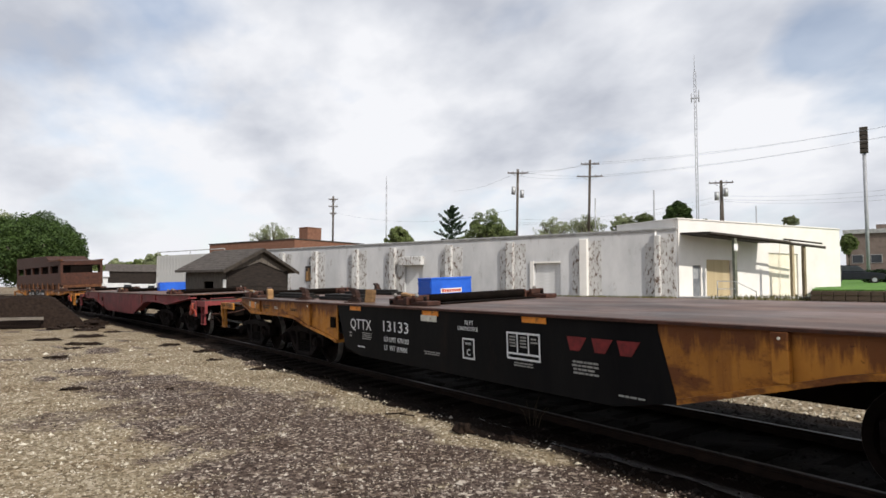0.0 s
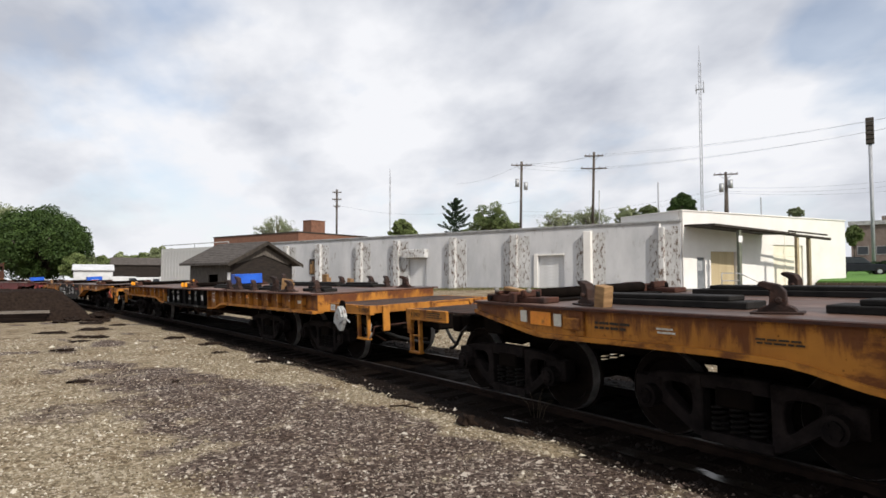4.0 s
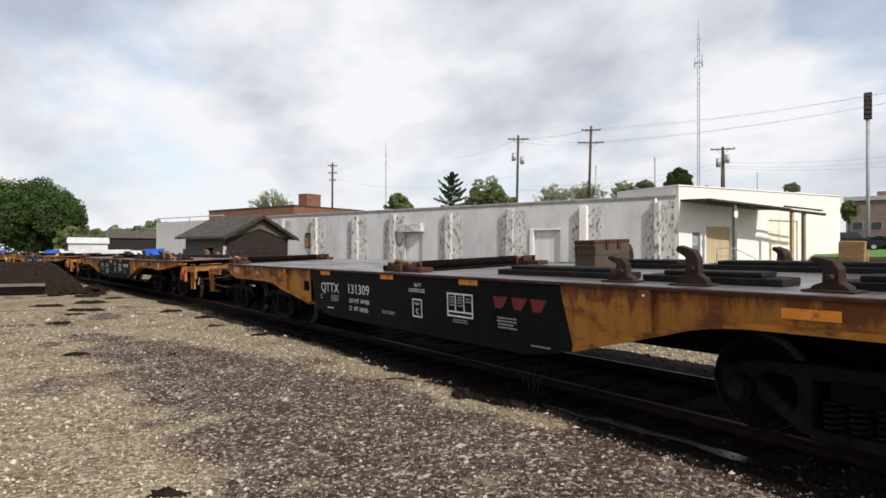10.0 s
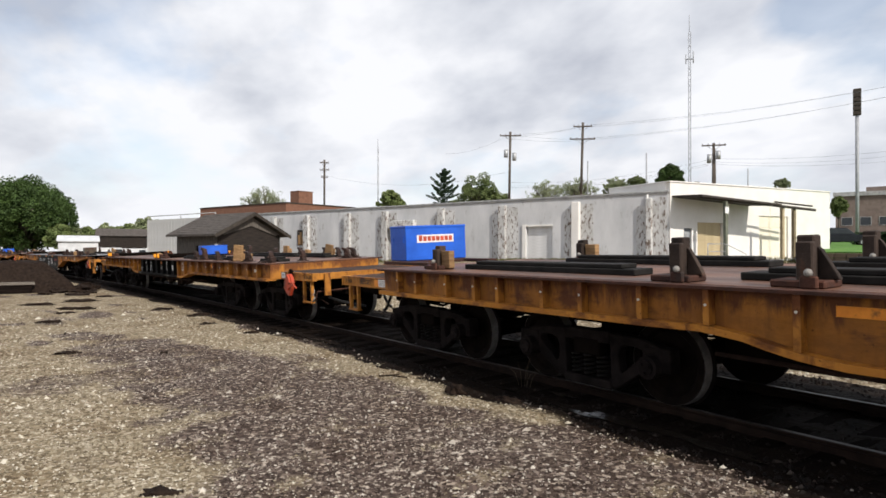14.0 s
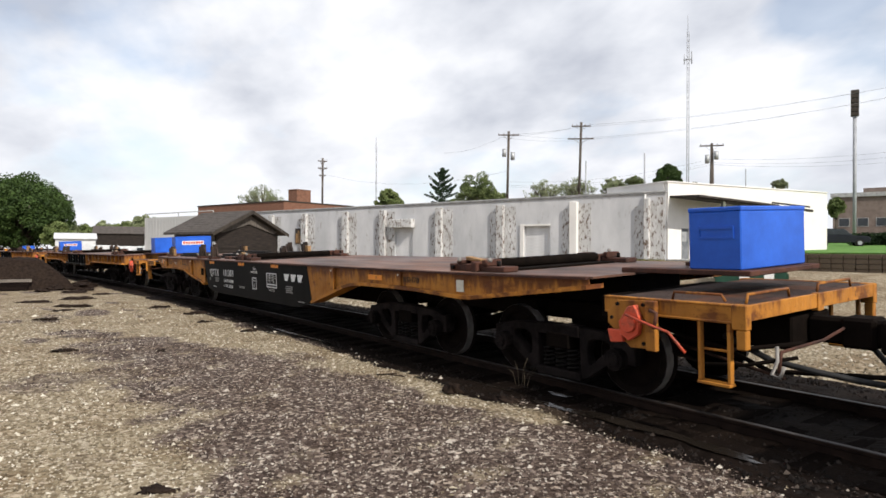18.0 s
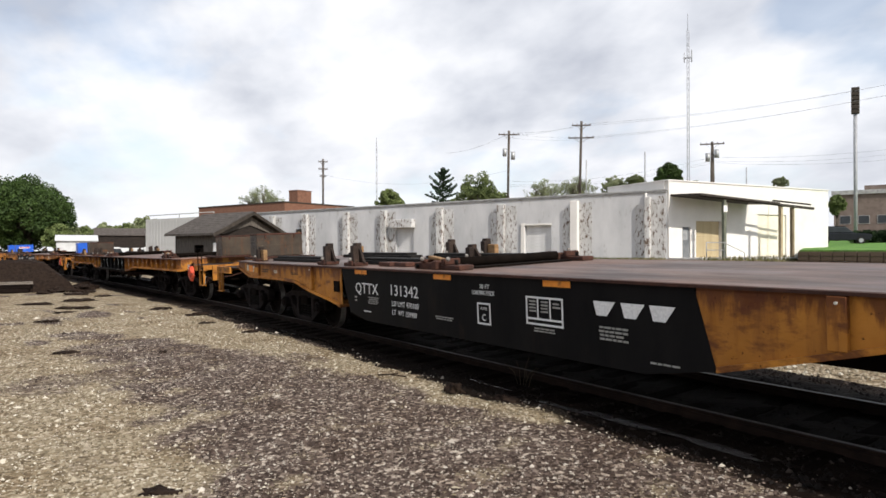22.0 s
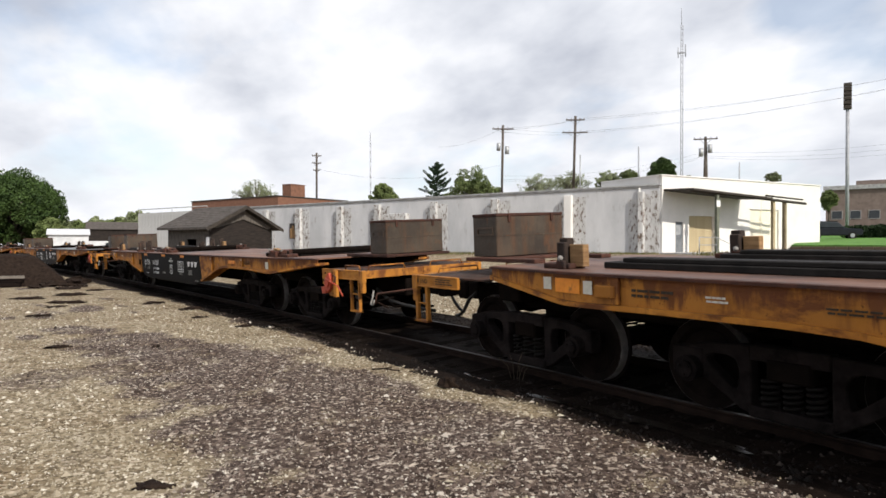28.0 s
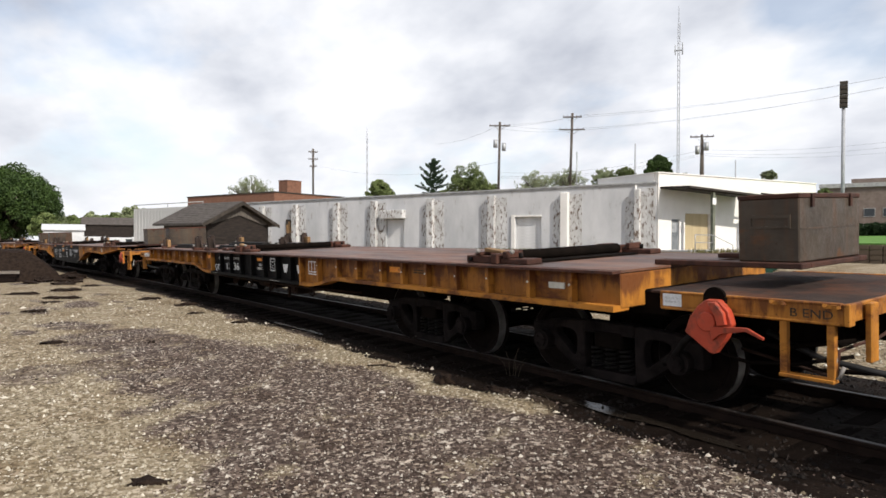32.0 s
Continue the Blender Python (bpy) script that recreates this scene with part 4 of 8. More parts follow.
def shutter(house, m, k0, k1, lo, hi, mat, slats=12, back=-0.22):
    d = part("roller_door", mesh_of("sh%.2f" % k0, lambda bm: box_into(bm, k0, k1, back - 0.05, back, lo, hi), mat), house, m)
    h = (hi - lo) / slats
    me = mesh_of("slat%.2f" % k0, lambda bm: box_into(bm, k0 + 0.02, k1 - 0.02, back, back + 0.02, 0.012, h - 0.012), mat)
    for i in range(slats):
        part("slat", me, d, pose(0, 0, lo + i * h))


def build_warehouse():
    house = thing("warehouse", "long low white block warehouse with peeling piers and loading doors", "warehouse")
    out = Vector((-WALL_D.y, WALL_D.x, 0))
    if out.y > 0:
        out = -out
    m = wall_frame(WALL_A, WALL_D, out)
    zt = EYE + 3.62
    d1a, r1 = along(WALL_A, WALL_D, -46.55)
    d1b, r1b = along(WALL_A, WALL_D, -48.85)
    d2a, r2 = along(WALL_A, WALL_D, -58.8)
    d2b, r2b = along(WALL_A, WALL_D, -60.42)
    hole1 = (d1a, d1b, 0.9, height((r1 + r1b) / 2, 2.13))
    hole2 = (d2a, d2b, 0.9, height((r2 + r2b) / 2, 1.87))
    length = 48.0
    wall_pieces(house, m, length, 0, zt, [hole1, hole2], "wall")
    shutter(house, m, *hole1, "shutter")
    shutter(house, m, *hole2, "shutter")
    for k0, k1, lo, hi in (hole1,):
        part("door_surround", mesh_of("surround", lambda bm: (box_into(bm, k1 + 0.0, k1 + 0.28, 0.002, 0.10, lo, hi + 0.15), box_into(bm, k0, k1, 0.002, 0.08, hi, hi + 0.12)), "wall_end"), house, m)
    part("vent_hood", mesh_of("hood", lambda bm: (box_into(bm, d2a - 0.2, d2b + 0.2, 0.002, 0.5, hole2[3] + 0.05, hole2[3] + 0.75), disc_into(bm, (d2a + d2b) / 2, 0, hole2[3] + 0.45, 0.15, 0.5, 0.53, 12)), "peel", 0.03), house, m, "peeling metal vent hood")
    part("coping", mesh_of("coping", lambda bm: (box_into(bm, -0.05, length, -0.35, 0.10, zt, zt + 0.10), box_into(bm, 0, length, -0.32, 0.06, zt - 0.10, zt - 0.003)), "coping", 0.01), house, m)
    for az, w in ((-38.31, 0.35), (-44.43, 0.55), (-50.86, 0.6), (-56.32, 0.6), (-60.95, 0.6), (-64.66, 0.65), (-68.22, 0.7), (-71.0, 0.6)):
        k, _ = along(WALL_A, WALL_D, az)
        if az == -60.95:
            k += 0.5
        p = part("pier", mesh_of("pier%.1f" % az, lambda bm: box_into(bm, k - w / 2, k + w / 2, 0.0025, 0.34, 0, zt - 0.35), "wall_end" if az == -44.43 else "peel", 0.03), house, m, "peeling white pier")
        part("flaked_band", mesh_of("band%.1f" % az, lambda bm: (box_into(bm, k - w / 2 - 0.9, k - w / 2 - 0.01, 0.002, 0.012, 0, zt - 0.5), box_into(bm, k + w / 2 + 0.01, k + w / 2 + 0.7, 0.002, 0.012, 0, zt - 0.8)), "peel"), p)
    k0, _ = along(WALL_A, WALL_D, -37.6)
    part("flaked_band", mesh_of("band_c", lambda bm: box_into(bm, 0.15, k0, 0.002, 0.015, 0, zt - 0.3), "peel"), house, m)
    part("downpipe", mesh_of("dpipe", lambda bm: bar_into(bm, (1.25, 0.1, 0.5), (1.25, 0.1, zt - 0.1), 0.06, 8), "wall_end"), house, m)
    kb, rb = along(WALL_A, WALL_D, -68.75)
    bw = part("boarded_window", mesh_of("bwin", lambda bm: box_into(bm, kb - 0.55, kb + 0.55, 0.013, 0.09, height(rb, 0.45), height(rb, 1.8)), "steel_dark", 0.02), house, m, "window boarded up with yellowed sheets")
    for i in range(3):
        part("board", mesh_of("bwin_b%d" % i, lambda bm: box_into(bm, kb - 0.42 + i * 0.30, kb - 0.16 + i * 0.30, 0.091, 0.12, height(rb, 0.5), height(rb, (1.15, 1.6, 1.35)[i])), "wood", 0.01), bw)
    # roof
    part("roof", mesh_of("wroof", lambda bm: (bm.faces.new([bm.verts.new(p) for p in ((-25.6, 34.2, zt - 0.15), (-70.2, 18.5, zt - 0.15), (-75.5, 33.5, zt - 0.15), (-23.9, 49.0, zt - 0.15))]),
                                              thicken(bm, 0, 0, -0.2)), "coping"), house)
    # annex of corrugated sheet beyond the depot
    la, lb = 48.0, 61.5
    za = height(83, 2.5)
    ax = part("annex_wall", mesh_of("annexw", lambda bm: box_into(bm, la, lb, -0.2, -0.01, 0, za), "annex"), house, m, "grey corrugated annex wall")
    for i in range(40):
        part("sheet", mesh_of("annexs%d" % (i % 2), lambda bm: box_into(bm, 0, 0.30, -0.008, 0.022 if i % 2 else 0.010, 0, za), "annex"), ax, pose(la + i * 0.338, 0, 0))
    part("annex_end", mesh_of("annexe", lambda bm: box_into(bm, lb, lb + 0.2, -12, 0.05, 0, za), "annex"), house, m)
    part("roof_rail", mesh_of("rrail", lambda bm: (bar_into(bm, (la, -0.1, za + 0.45), (lb + 0.2, -0.1, za + 0.45), 0.05, 6), *[bar_into(bm, (q, -0.1, za), (q, -0.1, za + 0.45), 0.04, 6) for q in (la, la + 6.7, lb + 0.15)]), "coping"), house, m)
    # end wall with the canopy
    oe = Vector((END_D.y, -END_D.x, 0))
    me_ = wall_frame(END_A, END_D, oe)
    ze = EYE + 4.24
    le = 15.95
    floor_z = 1.28
    holes, kinds = [], []
    for a0, a1, el, lo, mat in ((-35.62, -35.0, 1.85, floor_z, "dark_door"), (-34.55, -32.6, 2.3, floor_z, "beige"), (-29.94, -27.9, 2.72, floor_z - 0.2, "cream_door")):
        k0, r0 = along(END_A, END_D, a0)
        k1, r1 = along(END_A, END_D, a1)
        h = (k0, k1, lo, height((r0 + r1) / 2, el))
        holes.append(h)
        kinds.append(mat)
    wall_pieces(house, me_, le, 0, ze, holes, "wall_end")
    shutter(house, me_, *holes[1], "beige", 14)
    shutter(house, me_, *holes[2], "cream_door", 4, -0.12)
    k0, k1, lo, hi = holes[0]
    d = part("door", mesh_of("mandoor", lambda bm: box_into(bm, k0, k1, -0.16, -0.10, lo, hi), "dark_door"), house, me_)
    part("door_pane", mesh_of("mandoorp", lambda bm: box_into(bm, k0 + 0.15, k1 - 0.15, -0.10, -0.09, lo + 1.1, hi - 0.2), "galv"), d)
    part("parapet_cap", mesh_of("pcap", lambda bm: (box_into(bm, -0.1, le + 0.05, -0.36, 0.06, ze, ze + 0.08), box_into(bm, -0.1, 0.25, -5.5, -0.36, ze, ze + 0.08)), "wall_end", 0.01), house, me_)
    part("parapet_return", mesh_of("pret", lambda bm: (box_into(bm, -0.06, 0.24, -5.5, -0.302, zt + 0.12, ze),), "wall_end"), house, me_)
    for i in (4.9, 9.35, 12.1):
        part("wall_joint", mesh_of("joint%g" % i, lambda bm: box_into(bm, i, i + 0.05, 0.002, 0.02, 0.5, ze - 1.2), "cream_door"), house, me_)
    # loading platform and its steps
    part("loading_platform", mesh_of("dock", lambda bm: box_into(bm, -0.2, le, 0.004, 2.6, 0.2, floor_z - 0.006), "coping", 0.03), house, me_, "grey concrete loading platform")
    ca, cb, cs = 0.15, 10.7, 7.2
    z_at = lambda k: EYE + 3.30 - 0.049 * (k - ca)
    can = part("canopy", mesh_of("canopy", lambda bm: (bm.faces.new([bm.verts.new(p) for p in ((ca, 0.004, z_at(ca) + 0.1), (cs, 0.004, z_at(cs) + 0.14), (cs, 2.4, z_at(cs)), (ca, 2.3, z_at(ca)))]), thicken(bm, 0, 0, -0.12)), "steel_dark"), house, me_, "dark rusty steel canopy")
    part("canopy_beam", mesh_of("cbeam", lambda bm: (bar_into(bm, (ca, 2.1, z_at(ca) - 0.12), (cb, 2.3, z_at(cb) - 0.12), 0.11, 4), bar_into(bm, (7.2, 1.9, z_at(7.2) + 0.16), (cb, 2.1, z_at(cb) + 0.16), 0.07, 4)), "steel_dark"), can)
    for az in (-32.41, -28.3, -27.5):
        k, _ = along(END_A + oe * 2.1, END_D, az)
        part("canopy_post", mesh_of("cpost%.1f" % az, lambda bm: box_into(bm, k - 0.10, k + 0.10, 2.0, 2.2, 0.6, z_at(k) - 0.1), "post_green" if az == -32.41 else "tan_steel" if az == -28.3 else "post_brown", 0.01), can)
    k, _ = along(END_A + oe * 2.1, END_D, -32.41)
    part("notice_board", mesh_of("notice", lambda bm: box_into(bm, k - 0.16, k + 0.16, 2.19, 2.22, z_at(k) - 0.95, z_at(k) - 0.55), "white"), can)
    part("handrail", mesh_of("hrail", lambda bm: (path_into(bm, [(0.4, 2.5, 1.28), (0.4, 2.5, 2.2), (1.9, 2.5, 2.2), (1.9, 2.5, 1.28)], 0.03), bar_into(bm, (0.4, 2.5, 1.75), (1.9, 2.5, 1.75), 0.025), path_into(bm, [(1.9, 2.5, 2.2), (3.2, 2.9, 1.6), (3.2, 2.9, 0.8)], 0.03)), "galv"), house, me_)


build_warehouse()

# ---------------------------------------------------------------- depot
# boards coloured near black so that the gable looks deep in shade
M["depot_wall"] = material("shade_dark_boards", (0.010, 0.008, 0.007), (0.028, 0.021, 0.017), 0.9, 0, 2.0, stretch=(1, 1, 5))
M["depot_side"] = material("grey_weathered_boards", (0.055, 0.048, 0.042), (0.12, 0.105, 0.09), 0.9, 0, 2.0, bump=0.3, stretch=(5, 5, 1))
M["shingle"] = material("weathered_grey_shingles", (0.042, 0.036, 0.032), (0.095, 0.082, 0.073), 0.9, 0, 3.0, bump=0.5, bscale=18)


def build_depot():
    ew = Vector((-46.95, 17.2, 0))
    out = Vector((0.333, -0.943, 0))
    m = Matrix(((WALL_D.x, out.x, 0, ew.x), (WALL_D.y, out.y, 0, ew.y), (0, 0, 1, 0), (0, 0, 0, 1)))
    d = thing("freight_depot", "small dark wooden freight depot with a gabled shingle roof", "depot", m)
    L, Wd = 6.0, 6.3
    ez, rz = EYE + 1.05, EYE + 2.63
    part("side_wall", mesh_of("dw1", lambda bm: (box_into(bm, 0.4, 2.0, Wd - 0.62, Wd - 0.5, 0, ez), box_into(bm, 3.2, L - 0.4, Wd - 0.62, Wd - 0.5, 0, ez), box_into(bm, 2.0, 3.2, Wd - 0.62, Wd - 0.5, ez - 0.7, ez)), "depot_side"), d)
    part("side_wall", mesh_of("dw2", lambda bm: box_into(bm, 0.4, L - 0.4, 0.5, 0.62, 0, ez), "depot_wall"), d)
    # the shade of the gable's overhang is in the wall colour
    for x in (0.4, L - 0.52):
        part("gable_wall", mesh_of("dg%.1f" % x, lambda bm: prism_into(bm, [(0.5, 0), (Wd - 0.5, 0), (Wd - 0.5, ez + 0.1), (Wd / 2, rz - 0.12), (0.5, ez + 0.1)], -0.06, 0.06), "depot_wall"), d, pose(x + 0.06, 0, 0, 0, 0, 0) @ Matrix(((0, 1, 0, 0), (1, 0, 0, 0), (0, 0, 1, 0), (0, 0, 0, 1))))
    for q, lab in ((1, "n"), (-1, "f")):
        part("rake_trim", mesh_of("rake" + lab, lambda bm: prism_into(bm, [(Wd / 2, rz - 0.16), (Wd / 2 + q * 2.55, ez + 0.18), (Wd / 2 + q * 2.2, ez + 0.05), (Wd / 2, rz - 0.85)], -0.03, 0.03), "depot_side"), d, pose(0.33, 0, 0) @ Matrix(((0, 1, 0, 0), (1, 0, 0, 0), (0, 0, 1, 0), (0, 0, 0, 1))), "pale grey weathered gable boarding")
    for i in range(6):
        part("board", mesh_of("dboard", lambda bm: box_into(bm, 0.36, 0.395, 0.55, Wd - 0.55, 0.03, 0.27), "depot_wall"), d, pose(0, 0, 0.3 + i * 0.3))
    for nm, y0, z0, y1, z1 in (("n", Wd + 0.1, ez - 0.05, Wd / 2, rz), ("f", -0.1, ez - 0.05, Wd / 2, rz)):
        sl = part("roof_slope", mesh_of("droof" + nm, lambda bm: (bm.faces.new([bm.verts.new(p) for p in ((-0.1, y0, z0), (L + 0.1, y0, z0), (L + 0.1, y1, z1), (-0.1, y1, z1))]), thicken(bm, 0, 0, 0.12)), "shingle"), d)
        n = 11
        for i in range(n):
            f0, f1 = i / n, (i + 1) / n
            a = (y0 + (y1 - y0) * f0, z0 + (z1 - z0) * f0)
            b = (y0 + (y1 - y0) * f1, z0 + (z1 - z0) * f1)
            part("shingle_course", mesh_of("course%s%d" % (nm, i), lambda bm: (bm.faces.new([bm.verts.new(p) for p in ((-0.12, a[0], a[1] + 0.15), (L + 0.12, a[0], a[1] + 0.15), (L + 0.12, b[0], b[1] + 0.125), (-0.12, b[0], b[1] + 0.125))]), thicken(bm, 0, 0, 0.02)), "shingle"), sl)
        part("barge_board", mesh_of("barge" + nm, lambda bm: (bm.faces.new([bm.verts.new(p) for p in ((-0.16, y0, z0 - 0.12), (-0.16, y1, z1 - 0.12), (-0.16, y1, z1 + 0.12), (-0.16, y0, z0 + 0.12))]), thicken(bm, -0.05, 0, 0)), "steel_dark"), d)
    part("notice", mesh_of("dnotice", lambda bm: box_into(bm, 0.45, 0.8, Wd - 0.49, Wd - 0.47, 1.4, 2.3), "white"), d, None, "white notice on the depot wall")


build_depot()


# ---------------------------------------------------------------- far things, by bearing, distance and elevation
def at(az, r, z=0.0):
    return Vector((r * math.sin(radians(az)), r * math.cos(radians(az)), z))


def facing(az, r, z=0.0):
    """A frame at that place whose x runs to the right across the view and y away from the eye."""
    return Matrix.Translation(at(az, r, z)) @ Matrix.Rotation(-radians(az), 4, "Z")


M["brick2"] = material("orange_brown_brick", (0.13, 0.062, 0.040), (0.20, 0.10, 0.064), 0.9, 0, 3.0, bump=0.3)
M["far_brick"] = material("grey_brown_brick", (0.13, 0.10, 0.085), (0.19, 0.15, 0.13), 0.9, 0, 1.0)
M["glass"] = material("dark_window_glass", (0.02, 0.025, 0.03), (0.04, 0.045, 0.05), 0.1, 0, 1.0, bump=0)


def brick_works():
    c = at(-70.1, 88)
    back = Vector((-0.333, 0.943, 0))
    m = Matrix(((WALL_D.x, back.x, 0, c.x), (WALL_D.y, back.y, 0, c.y), (0, 0, 1, 0), (0, 0, 0, 1)))
    b = thing("brick_building", "low brown brick building with a square roof house", "building", m)
    zt = height(88, 4.12)
    part("wall", mesh_of("bw", lambda bm: box_into(bm, 0, 20, 0, 13, 0, zt), "brick2"), b)
    part("coping", mesh_of("bwc", lambda bm: box_into(bm, -0.08, 20.1, -0.08, 13.1, zt, zt + 0.16), "steel_dark"), b)
    part("roof_house", mesh_of("brh", lambda bm: box_into(bm, 0.9, 2.7, 3.0, 5.5, zt + 0.161, height(91.5, 5.12)), "brick2"), b, None, "orange brick roof house")
    part("roof_house_cap", mesh_of("brhc", lambda bm: box_into(bm, 0.84, 2.76, 2.94, 5.56, height(91.5, 5.12), height(91.5, 5.12) + 0.1), "brick2"), b)
    part("roof_vent", mesh_of("brv", lambda bm: bar_into(bm, (6, 4, zt + 0.16), (6, 4, zt + 0.9), 0.16, 8), "galv"), b)


brick_works()


def office():
    b = thing("office_building", "dark brick office building with a flat roof and windows", "building", facing(-20.5, 150))
    z0, zt = 0.6, height(150, 4.4)
    part("wall", mesh_of("ow", lambda bm: box_into(bm, -11, 20, 0, 20, z0, zt - 0.8), "far_brick"), b)
    part("roof_edge", mesh_of("or", lambda bm: box_into(bm, -11.4, 20.4, -0.4, 20.4, zt - 0.8, zt), "coping"), b)
    part("roof_house", mesh_of("oh", lambda bm: box_into(bm, -6, 1, 3, 12, zt, zt + 1.1), "far_brick"), b)
    for i in range(9):
        for j in range(2):
            w = part("window", mesh_of("owf", lambda bm: box_into(bm, 0, 1.9, -0.08, 0, 0, 1.7), "coping"), b, pose(-10 + i * 3.1, 0, 3.5 + j * 3.2))
            part("pane", mesh_of("owp", lambda bm: box_into(bm, 0.1, 1.8, -0.10, -0.081, 0.1, 1.6), "glass"), w)


office()


def bank():
    """Grass bank behind a low retaining wall, to the right of the warehouse."""
    a, b = at(-27.0, 45), at(-8, 40)
    g = lambda p, k: (p.x * k, p.y * k)
    me = mesh_of("bank", lambda bm: (bm.faces.new([bm.verts.new((*q, z)) for q, z in ((g(a, 1.0), EYE - 0.09), (g(b, 1.0), EYE - 0.09), (g(b, 3.2), EYE + 1.9), (g(at(-25.6, 45), 3.2), EYE + 1.9))]), thicken(bm, 0, 0, -0.4)), "grass")
    tagged(new("grass_bank", me), "bright green mown grass bank above the retaining wall", "lawn", kind="structure")
    w = (b - a)
    n = 22
    wall = thing("retaining_wall", "low brown timber retaining wall under the lawn", "retaining wall")
    for row in range(6):
        for i in range(n):
            p = a + w * (i / n)
            d = w.normalized()
            m = Matrix(((d.x, -d.y, 0, p.x), (d.y, d.x, 0, p.y), (0, 0, 1, -0.07 + row * 0.29), (0, 0, 0, 1)))
            part("timber", mesh_of("rtimber", lambda bm: box_into(bm, 0.02, w.length / n - 0.02, -0.22, 0.1, 0, 0.27), "tie_brown", 0.02), wall, m)


M["grass"] = material("mown_grass", (0.045, 0.12, 0.015), (0.10, 0.22, 0.03), 0.9, 0, 0.8, bump=0.6, bscale=20)
M["tie_brown"] = material("brown_landscape_timber", (0.07, 0.05, 0.035), (0.13, 0.10, 0.07), 0.9, 0, 2.0)
bank()

M["dumpster"] = material("dark_green_dumpster_paint", (0.008, 0.035, 0.022), (0.015, 0.055, 0.035), 0.5, 0, 3.0)


def dumpster():
    d = thing("dumpster", "dark green steel dumpster with white decals", "dumpster", facing(-30.4, 25.5, 0.50))
    part("body", mesh_of("dumpb", lambda bm: prism_into(bm, [(-1.15, 0.0), (1.0, 0.0), (1.2, 0.62), (-1.2, 0.62)], 0, 1.5), "dumpster", 0.02), d)
    part("rim", mesh_of("dumpr", lambda bm: box_into(bm, -1.26, 1.26, -0.06, 1.56, 0.62, 0.70), "dumpster", 0.015), d)
    part("lid", mesh_of("dumpl", lambda bm: prism_into(bm, [(-1.2, 0.705), (1.2, 0.705), (1.1, 0.80), (-1.1, 0.80)], 0, 1.5), "rubber", 0.015), d)
    for x in (-0.35, 0.45):
        part("decal", slab("dumpd", 0.32, 0.24, "white"), d, pose(x, -0.012, 0.30))
    for x in (-1.24, 1.12):
        part("lift_pocket", mesh_of("pocket_d%.1f" % x, lambda bm: box_into(bm, x, x + 0.12, 0.3, 1.2, 0.3, 0.5), "dumpster"), d)


dumpster()


def stacked_ties():
    for n, (az, r, k) in enumerate(((-33.2, 30, 5), (-31.9, 31, 4))):
        t = thing("timber_stack", "stack of old brown railway timbers", "timber stack", facing(az, r, 0.42), "timber stacks by the platform")
        for row in range(2):
            for i in range(k):
                part("timber", mesh_of("stimber", lambda bm: box_into(bm, -0.12, 0.12, 0, 2.4, 0, 0.2), "tie_brown", 0.015), t, pose(-0.6 + i * 0.27, 0, row * 0.205, 0, 0, (i * 7 + row * 3 + n) % 5 - 2))


stacked_ties()
M["car_paint"] = material("dark_car_paint", (0.008, 0.009, 0.012), (0.012, 0.013, 0.018), 0.25, 0.0, 2.0, bump=0)


def parked_car(az, r, z, turn, label):
    c = thing("parked_car", label, "car", facing(az, r, z) @ pose(0, 0, 0, 0, 0, turn), "")
    part("body", mesh_of("carbody", lambda bm: prism_into(bm, [(-2.3, 0.35), (2.25, 0.35), (2.35, 0.75), (2.2, 0.95), (1.0, 1.05), (-2.2, 1.1), (-2.35, 0.8)], -0.9, 0.9), "car_paint", 0.06), c)
    part("cabin", mesh_of("carcab", lambda bm: prism_into(bm, [(-2.1, 1.1), (0.9, 1.06), (0.3, 1.62), (-1.7, 1.68)], -0.8, 0.8), "glass", 0.06), c)
    part("roof", mesh_of("carroof", lambda bm: box_into(bm, -1.65, 0.3, -0.72, 0.72, 1.66, 1.72), "car_paint", 0.02), c)
    for x in (-1.45, 1.45):
        for y in (-0.82, 0.82):
            w = part("wheel", mesh_of("carw", lambda bm: disc_into(bm, 0, 0, 0, 0.35, -0.1, 0.1, 18), "rubber"), c, pose(x, y, 0.35))
            part("rim", mesh_of("carr", lambda bm: disc_into(bm, 0, 0, 0, 0.2, -0.11, 0.11, 12), "galv"), w)


parked_car(-24.2, 72, 2.25, 8, "dark parked car above the grass bank")
M["hedge"] = material("dark_hedge_leaf", (0.008, 0.018, 0.006), (0.02, 0.04, 0.012), 0.9, 0, 3.0)
M["leaf"] = material("spring_leaves", (0.07, 0.10, 0.028), (0.15, 0.185, 0.065), 0.7, 0, 0.5, bump=0, vary=0.15)
M["leaf_dark"] = material("dark_leaves", (0.016, 0.034, 0.006), (0.044, 0.078, 0.015), 0.7, 0, 0.5, bump=0, vary=0.15)
M["leaf_pale"] = material("young_grey_green_leaves", (0.15, 0.18, 0.085), (0.24, 0.27, 0.15), 0.7, 0, 0.5, bump=0, vary=0.1)
M["needle"] = material("spruce_needles", (0.012, 0.028, 0.012), (0.03, 0.055, 0.022), 0.8, 0, 0.8, bump=0)
M["bark"] = material("grey_brown_bark", (0.05, 0.04, 0.032), (0.10, 0.085, 0.07), 0.95, 0, 4.0, bump=0.5)


